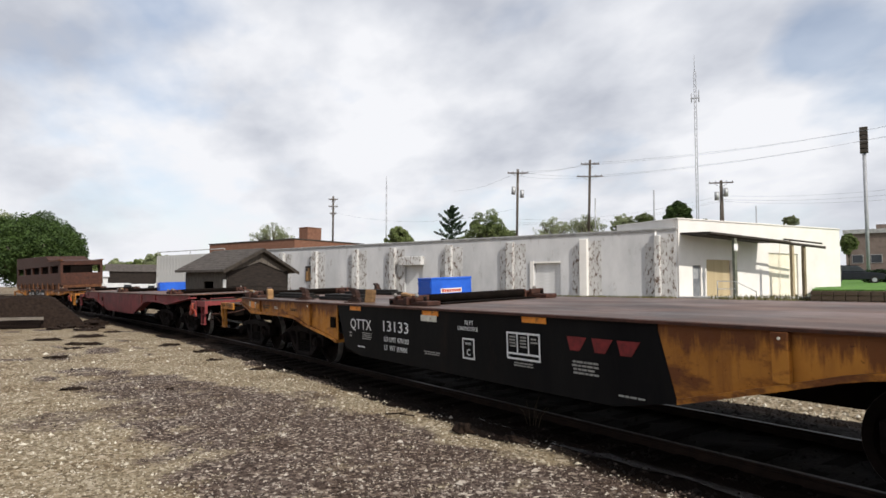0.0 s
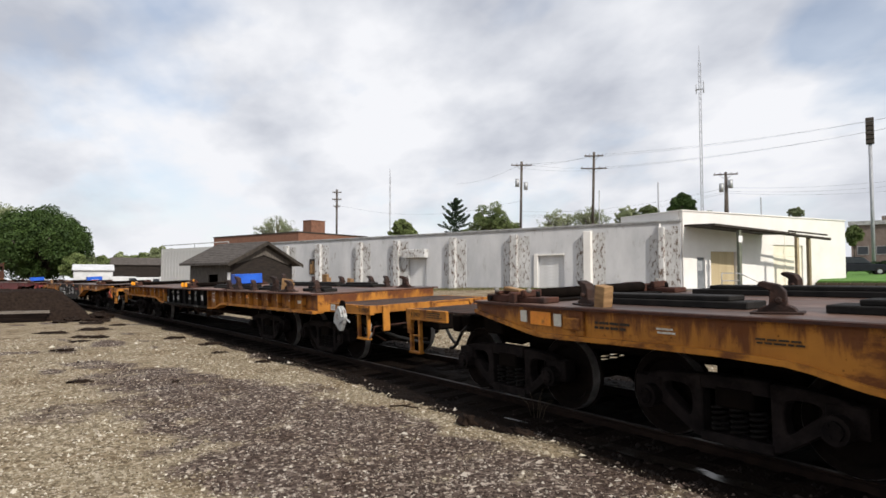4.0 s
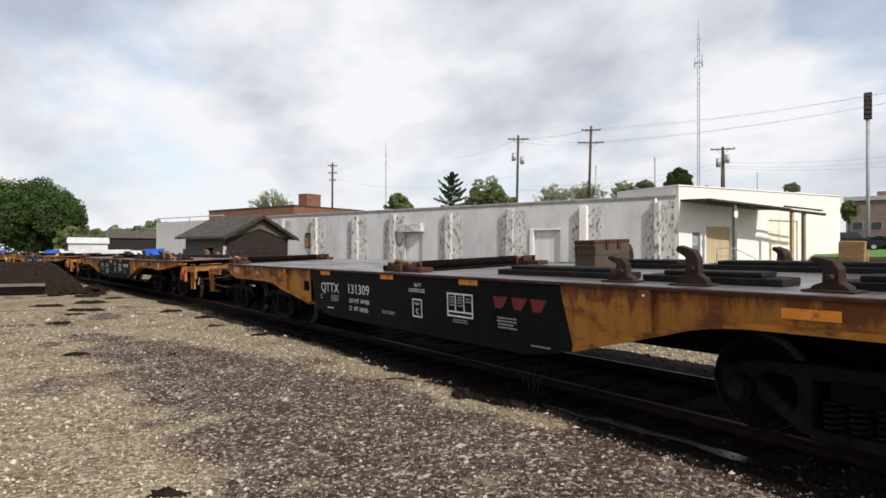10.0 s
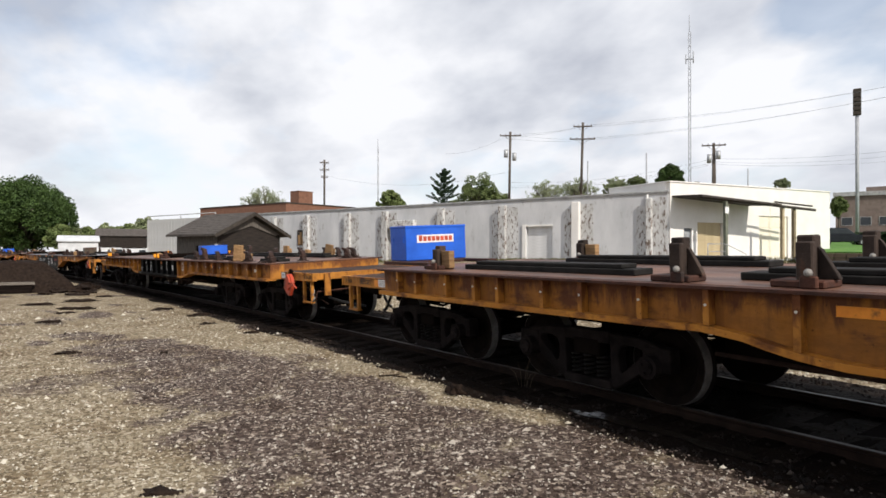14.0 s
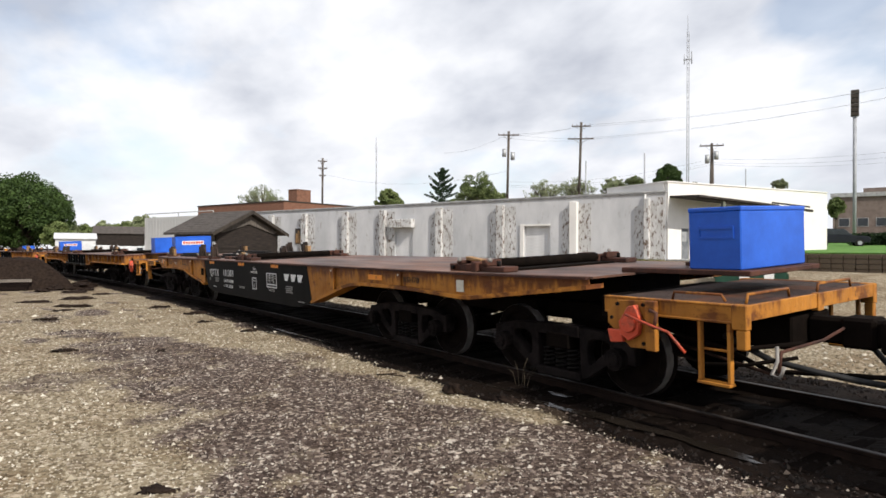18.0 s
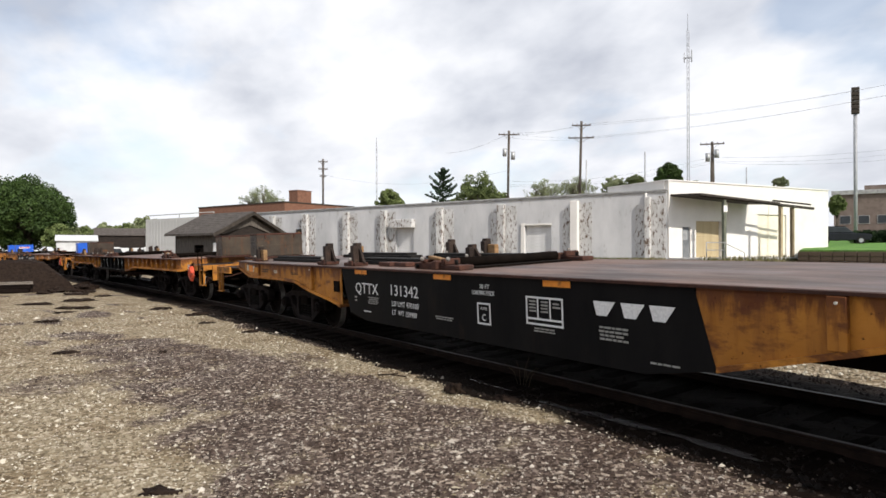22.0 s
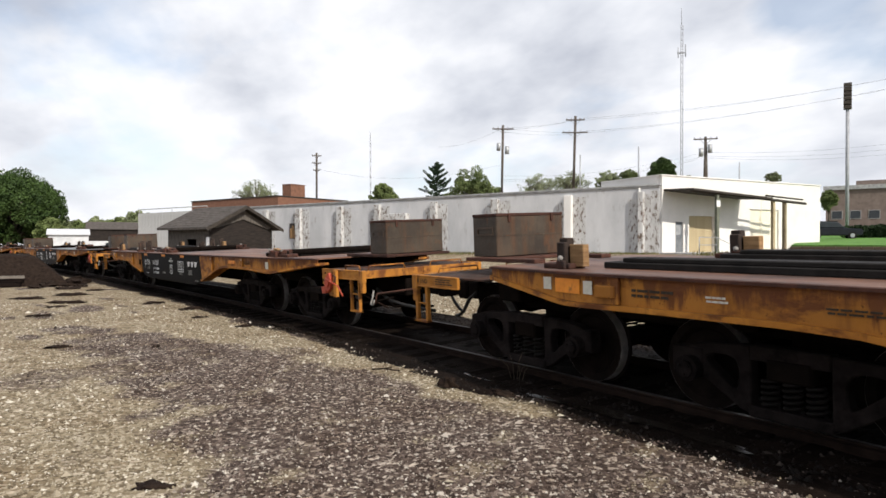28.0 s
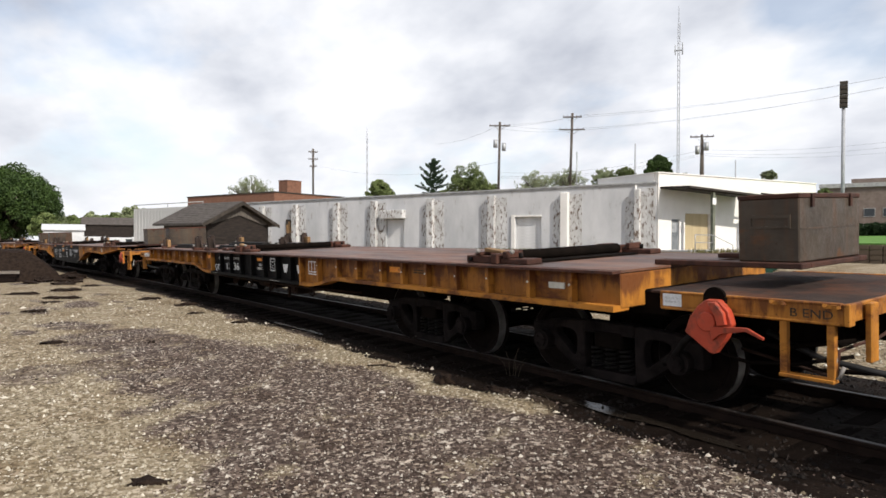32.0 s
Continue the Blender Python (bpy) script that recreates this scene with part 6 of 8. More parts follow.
def car_sides_a(car, red, deck="deck"):
    paint = "red_car" if red else "yellow"
    dark = "red_car" if red else "black"
    for s, far in ((1, "n"), (-1, "f")):
        m = pose(0, 0, 0) if s == 1 else pose(0, 0, 0, 0, 0, 180)
        top = lambda u: 1.365
        part("side_panel", mesh_of("a_panel" + dark, lambda bm: (
            bm.faces.new([bm.verts.new((x, SIDE_Y, z)) for x, z in ((-3.75, 1.365), (-3.45, 0.605), (-2.85, 0.495), (2.85, 0.495), (3.6, 0.64), (3.4, 1.365))]),
            thicken(bm, 0, 0.02, 0)), dark), car, m, "black painted deep side panel" if not red else "")
        for q, (u0, u1) in (("l", (-10.5, -3.77)), ("r", (3.42, 10.5))):
            def lows(bm, u0=u0, u1=u1):
                strip_into(bm, grid(u0, u1, 0.25), lambda u: max(curve_low(u), 0.66) if abs(u) < 3.7 else curve_low(u), top, lambda u: -half_width(u) + 0.004, 0.018)
            part("end_sill", mesh_of("a_end" + q + paint, lows, paint), car, m)

            def flange(bm, u0=u0, u1=u1):
                us = [u for u in grid(u0, u1, 0.2) if abs(u) > 3.5]
                strip_into(bm, us, lambda u: curve_low(u) - 0.03, lambda u: curve_low(u) + 0.022, lambda u: -half_width(u) - 0.045, 0.30)
            part("bottom_flange", mesh_of("a_flange" + q + paint, flange, paint if red else "yellow_lip"), car, m)
        for u in (-5.07, 4.6):
            part("stiffener", mesh_of("a_stiff%g" % u + paint, lambda bm, u=u: box_into(bm, u - 0.07, u + 0.07, -1.66, -1.6, curve_low(u) + 0.03, 1.36), paint, 0.006), car, m)
        for u in (-8.2, 6.9):
            part("stiffener", mesh_of("a_stiff%g" % u + paint, lambda bm, u=u: box_into(bm, u - 0.05, u + 0.05, -1.645, -1.6, curve_low(u) + 0.03, 1.36), paint, 0.006), car, m)
        part("edge_strip", mesh_of("a_edge", lambda bm: strip_into(bm, [-10.5, -8.57, 8.57, 10.5], lambda u: 1.366, lambda u: 1.395, lambda u: -half_width(u) - 0.05, 0.06), "rust"), car, m)
    if not red:
        for u in (-5.07, 4.6, 6.9):
            part("reflector_stud", mesh_of("b_stud", lambda bm: disc_into(bm, 0, 0, 0, 0.012, -0.012, 0, 8), "cream"), car, pose(u, -1.661 if u != 6.9 else -1.646, 1.31), "small white reflector stud")
    part("card_holder", mesh_of("holder", lambda bm: (box_into(bm, -4.06, -3.84, -1.625, -1.605, 0.93, 1.13), box_into(bm, -4.03, -3.87, -1.63, -1.624, 0.96, 1.10)), "under"), car, None, "dark square card holder")
    part("deck", mesh_of("a_" + deck, lambda bm: (bm.faces.new([bm.verts.new((x, y, 1.374)) for x, y in ((-10.55, -1.37), (-8.57, -1.6), (8.57, -1.6), (10.55, -1.37), (10.55, 1.37), (8.57, 1.6), (-8.57, 1.6), (-10.55, 1.37))]),
                                                thicken(bm, 0, 0, 0.024)), deck), car)


RIBS_B = (-9.95, -9.4, -8.58, -7.9, -7.4, -6.57, -5.96, -5.17, -4.44, -3.65, -2.86, -2.08, -1.34, -0.59, 0.15, 0.9, 1.64, 2.39, 2.86, 3.65, 4.44, 5.17, 5.96, 6.57, 7.2, 7.9, 8.56, 9.3, 9.95)


def car_sides_b(car, deck="deck"):
    for s in (1, -1):
        m = pose(0, 0, 0) if s == 1 else pose(0, 0, 0, 0, 0, 180)
        for q, u0, u1, mat in (("l", -10.55, -2.87, "yellow"), ("m", -2.86, 2.86, "black"), ("r", 2.87, 10.55, "yellow")):
            # webs between the ribs wear the yellow with painted-in shade
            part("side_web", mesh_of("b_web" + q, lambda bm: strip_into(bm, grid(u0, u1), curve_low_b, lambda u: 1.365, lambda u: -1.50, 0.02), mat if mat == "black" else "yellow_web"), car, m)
            part("bottom_flange", mesh_of("b_flange" + q, lambda bm: strip_into(bm, grid(u0, u1, 0.2), lambda u: curve_low_b(u) - 0.035, lambda u: curve_low_b(u) + 0.025, lambda u: -1.62, 0.26), mat if mat == "black" else "yellow_lip"), car, m)
        for u in RIBS_B:
            mat = "black" if abs(u) < 2.85 else "yellow"
            part("rib", mesh_of("b_rib%g" % u, lambda bm: prism_into(bm, [(-1.60, curve_low_b(u) + 0.027), (-1.505, curve_low_b(u) + 0.027), (-1.505, 1.36), (-1.60, 1.36)], -0.03, 0.03), mat), car, m @ pose(u, 0, 0) @ Matrix(((0, 1, 0, 0), (1, 0, 0, 0), (0, 0, 1, 0), (0, 0, 0, 1))))
            if abs(u) > 2.9 and s == 1:
                part("reflector_stud", mesh_of("b_stud", lambda bm: disc_into(bm, 0, 0, 0, 0.012, -0.012, 0, 8), "cream"), car, pose(u, -1.601, 1.225), "small white reflector stud")
        part("edge_strip", mesh_of("b_edge", lambda bm: box_into(bm, -10.56, 10.56, -1.635, -1.5, 1.366, 1.395), "rust"), car, m)
    for s in (-1, 1):
        part("end_sill", mesh_of("b_end%d" % s, lambda bm: box_into(bm, min(s * 10.5, s * 10.56), max(s * 10.5, s * 10.56), -1.49, 1.49, 1.0, 1.36), "yellow", 0.01), car)
    part("deck", mesh_of("b_" + deck, lambda bm: box_into(bm, -10.56, 10.56, -1.49, 1.49, 1.372, 1.397), deck), car)
    for u, w, h in ((-2.35, 0.34, 0.20), (-1.1, 0.22, 0.13), (0.15, 0.30, 0.24), (1.25, 0.42, 0.30), (2.35, 0.26, 0.18)):
        gear = part("brake_rigging", mesh_of("b_rig%g" % u, lambda bm: (box_into(bm, u, u + w, -1.15, -0.75, 0.80 - h, 0.81), box_into(bm, u + 0.08, u + 0.13, -1.22, -1.16, 0.72 - h, 0.81)), "gear", 0.02), car)
        part("hanger", mesh_of("b_hang%g" % u, lambda bm: (bar_into(bm, (u + w + 0.15, -1.25, 0.80), (u + w + 0.15, -1.25, 0.60), 0.022, 6), path_into(bm, [(u + w + 0.15, -1.25, 0.60), (u + w + 0.05, -1.25, 0.545), (u + w - 0.1, -1.22, 0.60)], 0.02, 6)), "gear"), gear)
    part("air_cylinder", mesh_of("b_cyl", lambda bm: bar_into(bm, (-0.75, -0.95, 0.66), (0.05, -0.95, 0.66), 0.14, 14), "gear"), car)
    part("brake_pipe", mesh_of("b_pipe", lambda bm: path_into(bm, [(-4.6, -1.22, 0.72), (-2.5, -1.25, 0.70), (0, -1.25, 0.69), (2.6, -1.25, 0.70), (4.6, -1.2, 0.74)], 0.024, 6), "gear"), car)


def side_frame_into(bm):
    """The cast side frame of a truck: an arched truss with two windows."""
    out = [(-1.12, 0.62), (-0.95, 0.70), (-0.55, 0.74), (0, 0.76), (0.55, 0.74), (0.95, 0.70), (1.12, 0.62), (1.12, 0.44), (0.85, 0.40), (0.45, 0.14), (0, 0.12), (-0.45, 0.14), (-0.85, 0.40), (-1.12, 0.44)]
    # window left, spring opening, window right
    def loop(cx, cz, rx, rz, n):
        return [(cx + rx * math.cos(2 * math.pi * i / n), cz + rz * math.sin(2 * math.pi * i / n)) for i in range(n)]
    n = 12
    for cx, sx in ((-0.63, 1), (0.63, -1)):
        o = [(-1.12, 0.62), (-0.95, 0.70), (-0.75, 0.73), (-0.45, 0.745), (-0.35, 0.745), (-0.35, 0.5), (-0.35, 0.3), (-0.35, 0.125), (-0.45, 0.14), (-0.65, 0.27), (-0.85, 0.40), (-1.12, 0.44)]
        h = [(-0.80, 0.60), (-0.75, 0.62), (-0.70, 0.63), (-0.58, 0.63), (-0.50, 0.60), (-0.47, 0.52), (-0.47, 0.42), (-0.49, 0.33), (-0.52, 0.32), (-0.62, 0.40), (-0.72, 0.48), (-0.80, 0.54)]
        if sx == -1:
            o, h = [(-x, z) for x, z in o][::-1], [(-x, z) for x, z in h][::-1]
        ring_into(bm, o, h, -0.07, 0.07)
    box_into(bm, -0.35, 0.35, -0.08, 0.08, 0.62, 0.76)
    box_into(bm, -0.37, 0.37, -0.09, 0.09, 0.10, 0.20)
    for x in (-1.0, 1.0):
        box_into(bm, x - 0.17, x + 0.17, -0.085, 0.085, 0.40, 0.66)


def spring_into(bm):
    path_into(bm, [(0.075 * math.cos(a), 0.075 * math.sin(a), 0.2 + 0.26 * a / (10 * math.pi)) for a in [i * math.pi / 4 for i in range(41)]], 0.016, 4)


def wheel_into(bm):
    n = 28
    prof = [(0.0, -0.02), (0.12, -0.02), (0.13, 0.035), (0.33, 0.045), (0.37, -0.01), (0.455, -0.01), (0.46, 0.10), (0.485, 0.115), (0.485, 0.145), (0.38, 0.145), (0.14, 0.12), (0.0, 0.12)]
    rings = []
    for r, y in prof:
        if r == 0:
            rings.append([bm.verts.new((0, y, 0))])
        else:
            rings.append([bm.verts.new((r * math.cos(2 * math.pi * i / n), y, r * math.sin(2 * math.pi * i / n))) for i in range(n)])
    for a, b in zip(rings, rings[1:]):
        for i in range(n):
            j = (i + 1) % n
            if len(a) == 1:
                bm.faces.new((a[0], b[i], b[j]))
            elif len(b) == 1:
                bm.faces.new((a[i], a[j], b[0]))
            else:
                bm.faces.new((a[i], a[j], b[j], b[i]))
    bmesh.ops.recalc_face_normals(bm, faces=bm.faces[:])


def tread_into(bm):
    """The worn running face round a wheel."""
    n = 28
    rows = [[bm.verts.new((r * math.cos(2 * math.pi * i / n), y, r * math.sin(2 * math.pi * i / n))) for i in range(n)] for r, y in ((0.452, -0.014), (0.4585, 0.0), (0.4625, 0.10), (0.452, 0.10))]
    for a, b in zip(rows, rows[1:] + rows[:1]):
        for i in range(n):
            j = (i + 1) % n
            bm.faces.new((a[i], a[j], b[j], b[i]))
    bmesh.ops.recalc_face_normals(bm, faces=bm.faces[:])


WHEELSETS = []  # the axles that turn: an axle, its car, its place on the car


def truck_parts(car, u):
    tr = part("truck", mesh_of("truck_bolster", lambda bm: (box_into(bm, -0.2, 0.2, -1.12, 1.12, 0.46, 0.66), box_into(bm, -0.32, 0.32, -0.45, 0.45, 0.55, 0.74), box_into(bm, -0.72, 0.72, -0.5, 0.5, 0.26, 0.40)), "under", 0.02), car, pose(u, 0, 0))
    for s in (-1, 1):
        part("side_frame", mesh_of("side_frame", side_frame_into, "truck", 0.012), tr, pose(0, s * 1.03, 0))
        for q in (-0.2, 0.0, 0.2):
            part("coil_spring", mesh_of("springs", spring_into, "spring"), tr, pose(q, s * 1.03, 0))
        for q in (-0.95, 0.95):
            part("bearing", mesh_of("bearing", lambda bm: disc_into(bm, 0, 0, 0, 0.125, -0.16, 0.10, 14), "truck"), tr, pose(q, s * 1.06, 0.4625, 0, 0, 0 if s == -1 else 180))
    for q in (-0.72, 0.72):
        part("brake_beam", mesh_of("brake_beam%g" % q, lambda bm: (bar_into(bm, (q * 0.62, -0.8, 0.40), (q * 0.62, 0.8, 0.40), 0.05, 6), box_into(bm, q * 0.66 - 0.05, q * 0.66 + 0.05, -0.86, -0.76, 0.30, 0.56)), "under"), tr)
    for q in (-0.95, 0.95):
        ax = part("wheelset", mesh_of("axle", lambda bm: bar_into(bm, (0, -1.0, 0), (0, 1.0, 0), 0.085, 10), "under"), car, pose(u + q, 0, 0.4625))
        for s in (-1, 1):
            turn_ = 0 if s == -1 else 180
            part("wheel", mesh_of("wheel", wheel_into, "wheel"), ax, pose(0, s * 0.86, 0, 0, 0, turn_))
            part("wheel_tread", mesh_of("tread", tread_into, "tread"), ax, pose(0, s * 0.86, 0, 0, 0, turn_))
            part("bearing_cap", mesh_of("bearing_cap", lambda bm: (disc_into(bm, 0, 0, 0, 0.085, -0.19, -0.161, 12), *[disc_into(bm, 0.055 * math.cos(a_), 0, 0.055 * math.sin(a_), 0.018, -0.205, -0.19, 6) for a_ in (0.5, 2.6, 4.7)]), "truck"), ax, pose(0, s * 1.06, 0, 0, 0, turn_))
        WHEELSETS.append((ax, car, u + q))


def platform_parts(car, s, kind, red, seed):
    """One end platform over the outer truck: s = -1 the A end, 1 the B end."""
    paint = "red_car" if red else "yellow"
    m = pose(0, 0, 0) if s == 1 else pose(0, 0, 0, 0, 0, 180)
    if s == 1:
        m = pose(0.09 if kind == "B" else 0.13, 0, 0)
    p0, p1 = ((10.60, 12.16) if s == 1 else (11.30, 12.48)) if kind == "A" else (10.86, 12.52) if s == 1 else (10.64, 12.40)
    s0, s1, low = ((p1 - 0.45, p1 - 0.12, 0.47) if s == 1 else (p1 - 0.37, p1 - 0.02, 0.51)) if kind == "A" else (p1 - 0.50, p1 - 0.07, 0.59) if s == 1 else (p1 - 0.60, p1 - 0.22, 0.60)
    tag = "%g%s" % (p1, paint)
    pl = part("end_platform", mesh_of("plate%g" % p1, lambda bm: (box_into(bm, 10.72, p1 - 0.01, -1.35, 1.35, 1.175, 1.2),), "tread_plate", 0.004), car, m, "dark steel end platform")
    for q in (-1, 1):
        lo, hi = (-1.40, -1.352) if q == -1 else (1.352, 1.40)
        part("side_beam", mesh_of("beam%d" % q + tag, lambda bm: (box_into(bm, p0, p1, lo, hi, 1.03, 1.205), box_into(bm, p0 + 0.02, p1 - 0.02, lo if q == 1 else lo - 0.018, hi + 0.018 if q == 1 else hi, 1.03, 1.052),
                                                                box_into(bm, p0 + 0.02, p1 - 0.02, lo if q == 1 else lo - 0.012, hi + 0.012 if q == 1 else hi, 1.185, 1.209)), paint, 0.006), pl)
    part("end_beam", mesh_of("beam_e" + tag, lambda bm: (box_into(bm, p1 + 0.002, p1 + 0.04, -1.40, 1.40, 1.06, 1.205), box_into(bm, p1 - 0.02, p1 + 0.055, -0.06, 0.06, 1.03, 1.21)), paint, 0.006), pl)
    if kind == "A":
        part("grab_iron", mesh_of("grab_s" + tag, lambda bm: path_into(bm, [(p1 - 0.78, -1.3, 1.2), (p1 - 0.76, -1.3, 1.28), (p1 - 0.26, -1.3, 1.28), (p1 - 0.22, -1.3, 1.22)], 0.014), paint), pl)
        for y in (-0.95, 0.45):
            part("grab_iron", mesh_of("grab_e%g" % y + tag, lambda bm: path_into(bm, [(p1 - 0.06, y - 0.28, 1.2), (p1 - 0.06, y - 0.25, 1.285), (p1 - 0.06, y + 0.5, 1.285), (p1 - 0.06, y + 0.53, 1.2)], 0.014), paint), pl)
    else:
        for u in (p1 - 0.50, p1 - 0.08):
            part("grab_bolt", mesh_of("gbolt%g" % u, lambda bm: (bar_into(bm, (u - 0.05, -1.40, 1.175), (u - 0.05, -1.44, 1.19), 0.018), bar_into(bm, (u + 0.05, -1.40, 1.165), (u + 0.05, -1.44, 1.18), 0.014), box_into(bm, u - 0.06, u + 0.06, -1.435, -1.42, 1.165, 1.195)), paint), pl)
    for q in (-1, 1):
        y = 1.375 * q
        st = part("step", mesh_of("step_b%d" % q + tag, lambda bm: box_into(bm, s0, s1, y - 0.05, y + 0.05, low - 0.03, low), paint, 0.005), pl)
        th = 0.034 if kind == "A" and s == 1 else 0.06
        for x in (s0, s1 - th):
            part("step_post", mesh_of("step_p%g%d" % (x, q) + tag, lambda bm: box_into(bm, x, x + th, y - 0.03, y + 0.03, low + 0.001, 1.03), paint, 0.005), st)
        if kind == "A":
            part("rung", mesh_of("step_r%d" % q + tag, lambda bm: bar_into(bm, (s0 + 0.05, y, 0.77), (s1 - 0.05, y, 0.77), 0.014), paint), st)
            part("corner_post", mesh_of("cpost%d" % q + tag, lambda bm: (box_into(bm, p1 - 0.10, p1 + 0.045, y - 0.045, y + 0.045, 0.98, 1.21), box_into(bm, p1 - 0.06, p1 + 0.035, y - 0.04, y + 0.04, 0.80, 0.98)), paint, 0.01), pl)
        else:
            part("corner_post", mesh_of("cpost%d" % q + tag, lambda bm: (box_into(bm, p1 + 0.005, p1 + 0.05, y - 0.05, y + 0.05, 1.03, 1.21), box_into(bm, p1 + 0.06, p1 + 0.11, y * 0.8 - 0.07, y * 0.8 + 0.07, 0.72, 1.2)), paint, 0.008), pl)
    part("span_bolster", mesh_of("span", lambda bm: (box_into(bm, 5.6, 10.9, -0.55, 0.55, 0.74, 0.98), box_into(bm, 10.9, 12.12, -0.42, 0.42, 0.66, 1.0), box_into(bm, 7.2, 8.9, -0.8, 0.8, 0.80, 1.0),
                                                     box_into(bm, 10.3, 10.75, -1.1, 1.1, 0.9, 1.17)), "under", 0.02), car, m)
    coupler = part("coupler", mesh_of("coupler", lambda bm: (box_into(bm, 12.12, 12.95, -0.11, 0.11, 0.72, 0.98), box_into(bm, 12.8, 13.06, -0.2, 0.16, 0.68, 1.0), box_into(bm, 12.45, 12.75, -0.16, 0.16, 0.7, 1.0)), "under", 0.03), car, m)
    part("uncoupling_lever", mesh_of("lever", lambda bm: path_into(bm, [(12.42, -1.3, 0.62), (12.42, -1.25, 0.8), (12.45, -0.5, 0.82), (12.5, -0.2, 0.9)], 0.016), "rust"), coupler)
    part("cut_lever_end", mesh_of("lever_end", lambda bm: path_into(bm, [(12.42, -1.32, 0.86), (12.44, -1.36, 0.74), (12.40, -1.38, 0.62), (12.47, -1.38, 0.60), (12.50, -1.36, 0.70)], 0.016), "pale_steel"), coupler)
    part("air_hose", mesh_of("hose", lambda bm: path_into(bm, [(12.3, 0.3, 0.85), (12.5, 0.32, 0.72), (12.7, 0.3, 0.5), (12.9, 0.25, 0.40), (13.07, 0.2, 0.38)], 0.03), "hose"), coupler)
    part("brake_hose", mesh_of("hose2", lambda bm: path_into(bm, [(11.6, -0.75, 0.80), (12.1, -0.8, 0.62), (12.5, -0.75, 0.56), (12.8, -0.6, 0.50), (13.07, -0.45, 0.46)], 0.032), "hose"), coupler)
    part("brake_pipe", mesh_of("pipe", lambda bm: path_into(bm, [(10.9, -0.9, 0.9), (11.3, -1.0, 0.78), (11.8, -0.95, 0.70), (12.3, -0.6, 0.78)], 0.025), "under"), coupler)
    part("trainline_pipe", mesh_of("pipe2", lambda bm: (path_into(bm, [(11.2, -1.05, 0.62), (11.6, -1.12, 0.56), (12.0, -1.08, 0.60), (12.4, -0.9, 0.70)], 0.02), path_into(bm, [(11.5, -0.5, 0.60), (12.0, -0.62, 0.47), (12.6, -0.55, 0.52), (13.07, -0.5, 0.55)], 0.026)), "under"), coupler)
    part("brake_rod", mesh_of("rod", lambda bm: bar_into(bm, (10.9, -0.7, 0.66), (12.3, -0.95, 0.50), 0.018, 6), "gear"), coupler)
    if s == 1 and kind == "A":
        part("brake_bracket", mesh_of("bracket" + paint, lambda bm: prism_into(bm, [(10.66, 1.04), (10.80, 1.17), (11.16, 1.185), (11.16, 0.69), (10.95, 0.68), (10.66, 0.92)], -1.425, -1.404), paint, 0.006), pl)
        part("bracket_bar", mesh_of("bracket_bar" + paint, lambda bm: box_into(bm, 11.17, 11.29, -1.47, -1.402, 0.68, 1.19), paint, 0.01), pl)
        hb = part("hand_brake", mesh_of("handbrake_a", lambda bm: (prism_into(bm, [(10.86, 0.95), (10.98, 1.12), (11.06, 1.14), (11.12, 1.02), (11.10, 0.84), (10.98, 0.76), (10.88, 0.82)], -1.50, -1.43), disc_into(bm, 11.0, 0, 0.94, 0.085, -1.53, -1.50, 16),
                                                              prism_into(bm, [(10.70, 0.86), (10.88, 0.86), (10.90, 0.74), (10.74, 0.72)], -1.49, -1.43)), "brake_red", 0.008), pl, None, "rusty orange-red hand brake housing")
        part("brake_lever", mesh_of("blever_a", lambda bm: path_into(bm, [(10.98, -1.53, 1.04), (11.3, -1.53, 0.95), (11.48, -1.53, 0.91), (11.66, -1.53, 0.73)], 0.015), "brake_red"), hb)
        part("brake_chain", mesh_of("bchain_a", lambda bm: path_into(bm, [(11.12, -1.44, 0.98), (11.3, -1.5, 0.93), (11.33, -1.5, 1.08), (11.25, -1.5, 1.1)], 0.02), "rust"), hb)
        for x, z in ((10.80, 1.13), (11.12, 0.74), (11.12, 1.14), (10.72, 0.98)):
            part("bolt", mesh_of("gb%g%g" % (x, z), lambda bm: disc_into(bm, x, 0, z, 0.02, -1.44, -1.425, 8), "spring"), hb)
    if s == 1 and seed == 17:
        rail = part("hand_rail", mesh_of("hrail_b", lambda bm: path_into(bm, [(p1 - 0.46, -1.43, 1.02), (p1 - 0.46, -1.43, 1.74), (p1 - 0.08, -1.43, 1.74), (p1 - 0.08, -1.43, 1.02)], 0.018, 6), "under"), pl, None, "tall black hand rail")
        part("rail_bar", mesh_of("hrail_bb", lambda bm: bar_into(bm, (p1 - 0.46, -1.43, 1.38), (p1 - 0.08, -1.43, 1.38), 0.014), "under"), rail)
    if s == 1 and kind == "B":
        bp = "brake_silver" if seed == 3 else "brake_red"
        hb = part("hand_brake", mesh_of("handbrake_b" + bp, lambda bm: (prism_into(bm, [(11.19, 0.85), (11.24, 0.99), (11.32, 1.10), (11.41, 1.17), (11.53, 1.17), (11.62, 1.08), (11.655, 0.96), (11.60, 0.83), (11.49, 0.68), (11.44, 0.68)], -1.50, -1.42),
                                                              prism_into(bm, [(11.44, 1.15), (11.52, 1.16), (11.60, 1.06), (11.62, 0.96), (11.54, 0.94), (11.50, 1.06)], -1.545, -1.50), disc_into(bm, 11.42, 0, 0.97, 0.09, -1.53, -1.50, 16)), bp, 0.008), pl, None, "silver painted hand brake housing" if seed == 3 else "orange-red hand brake housing")
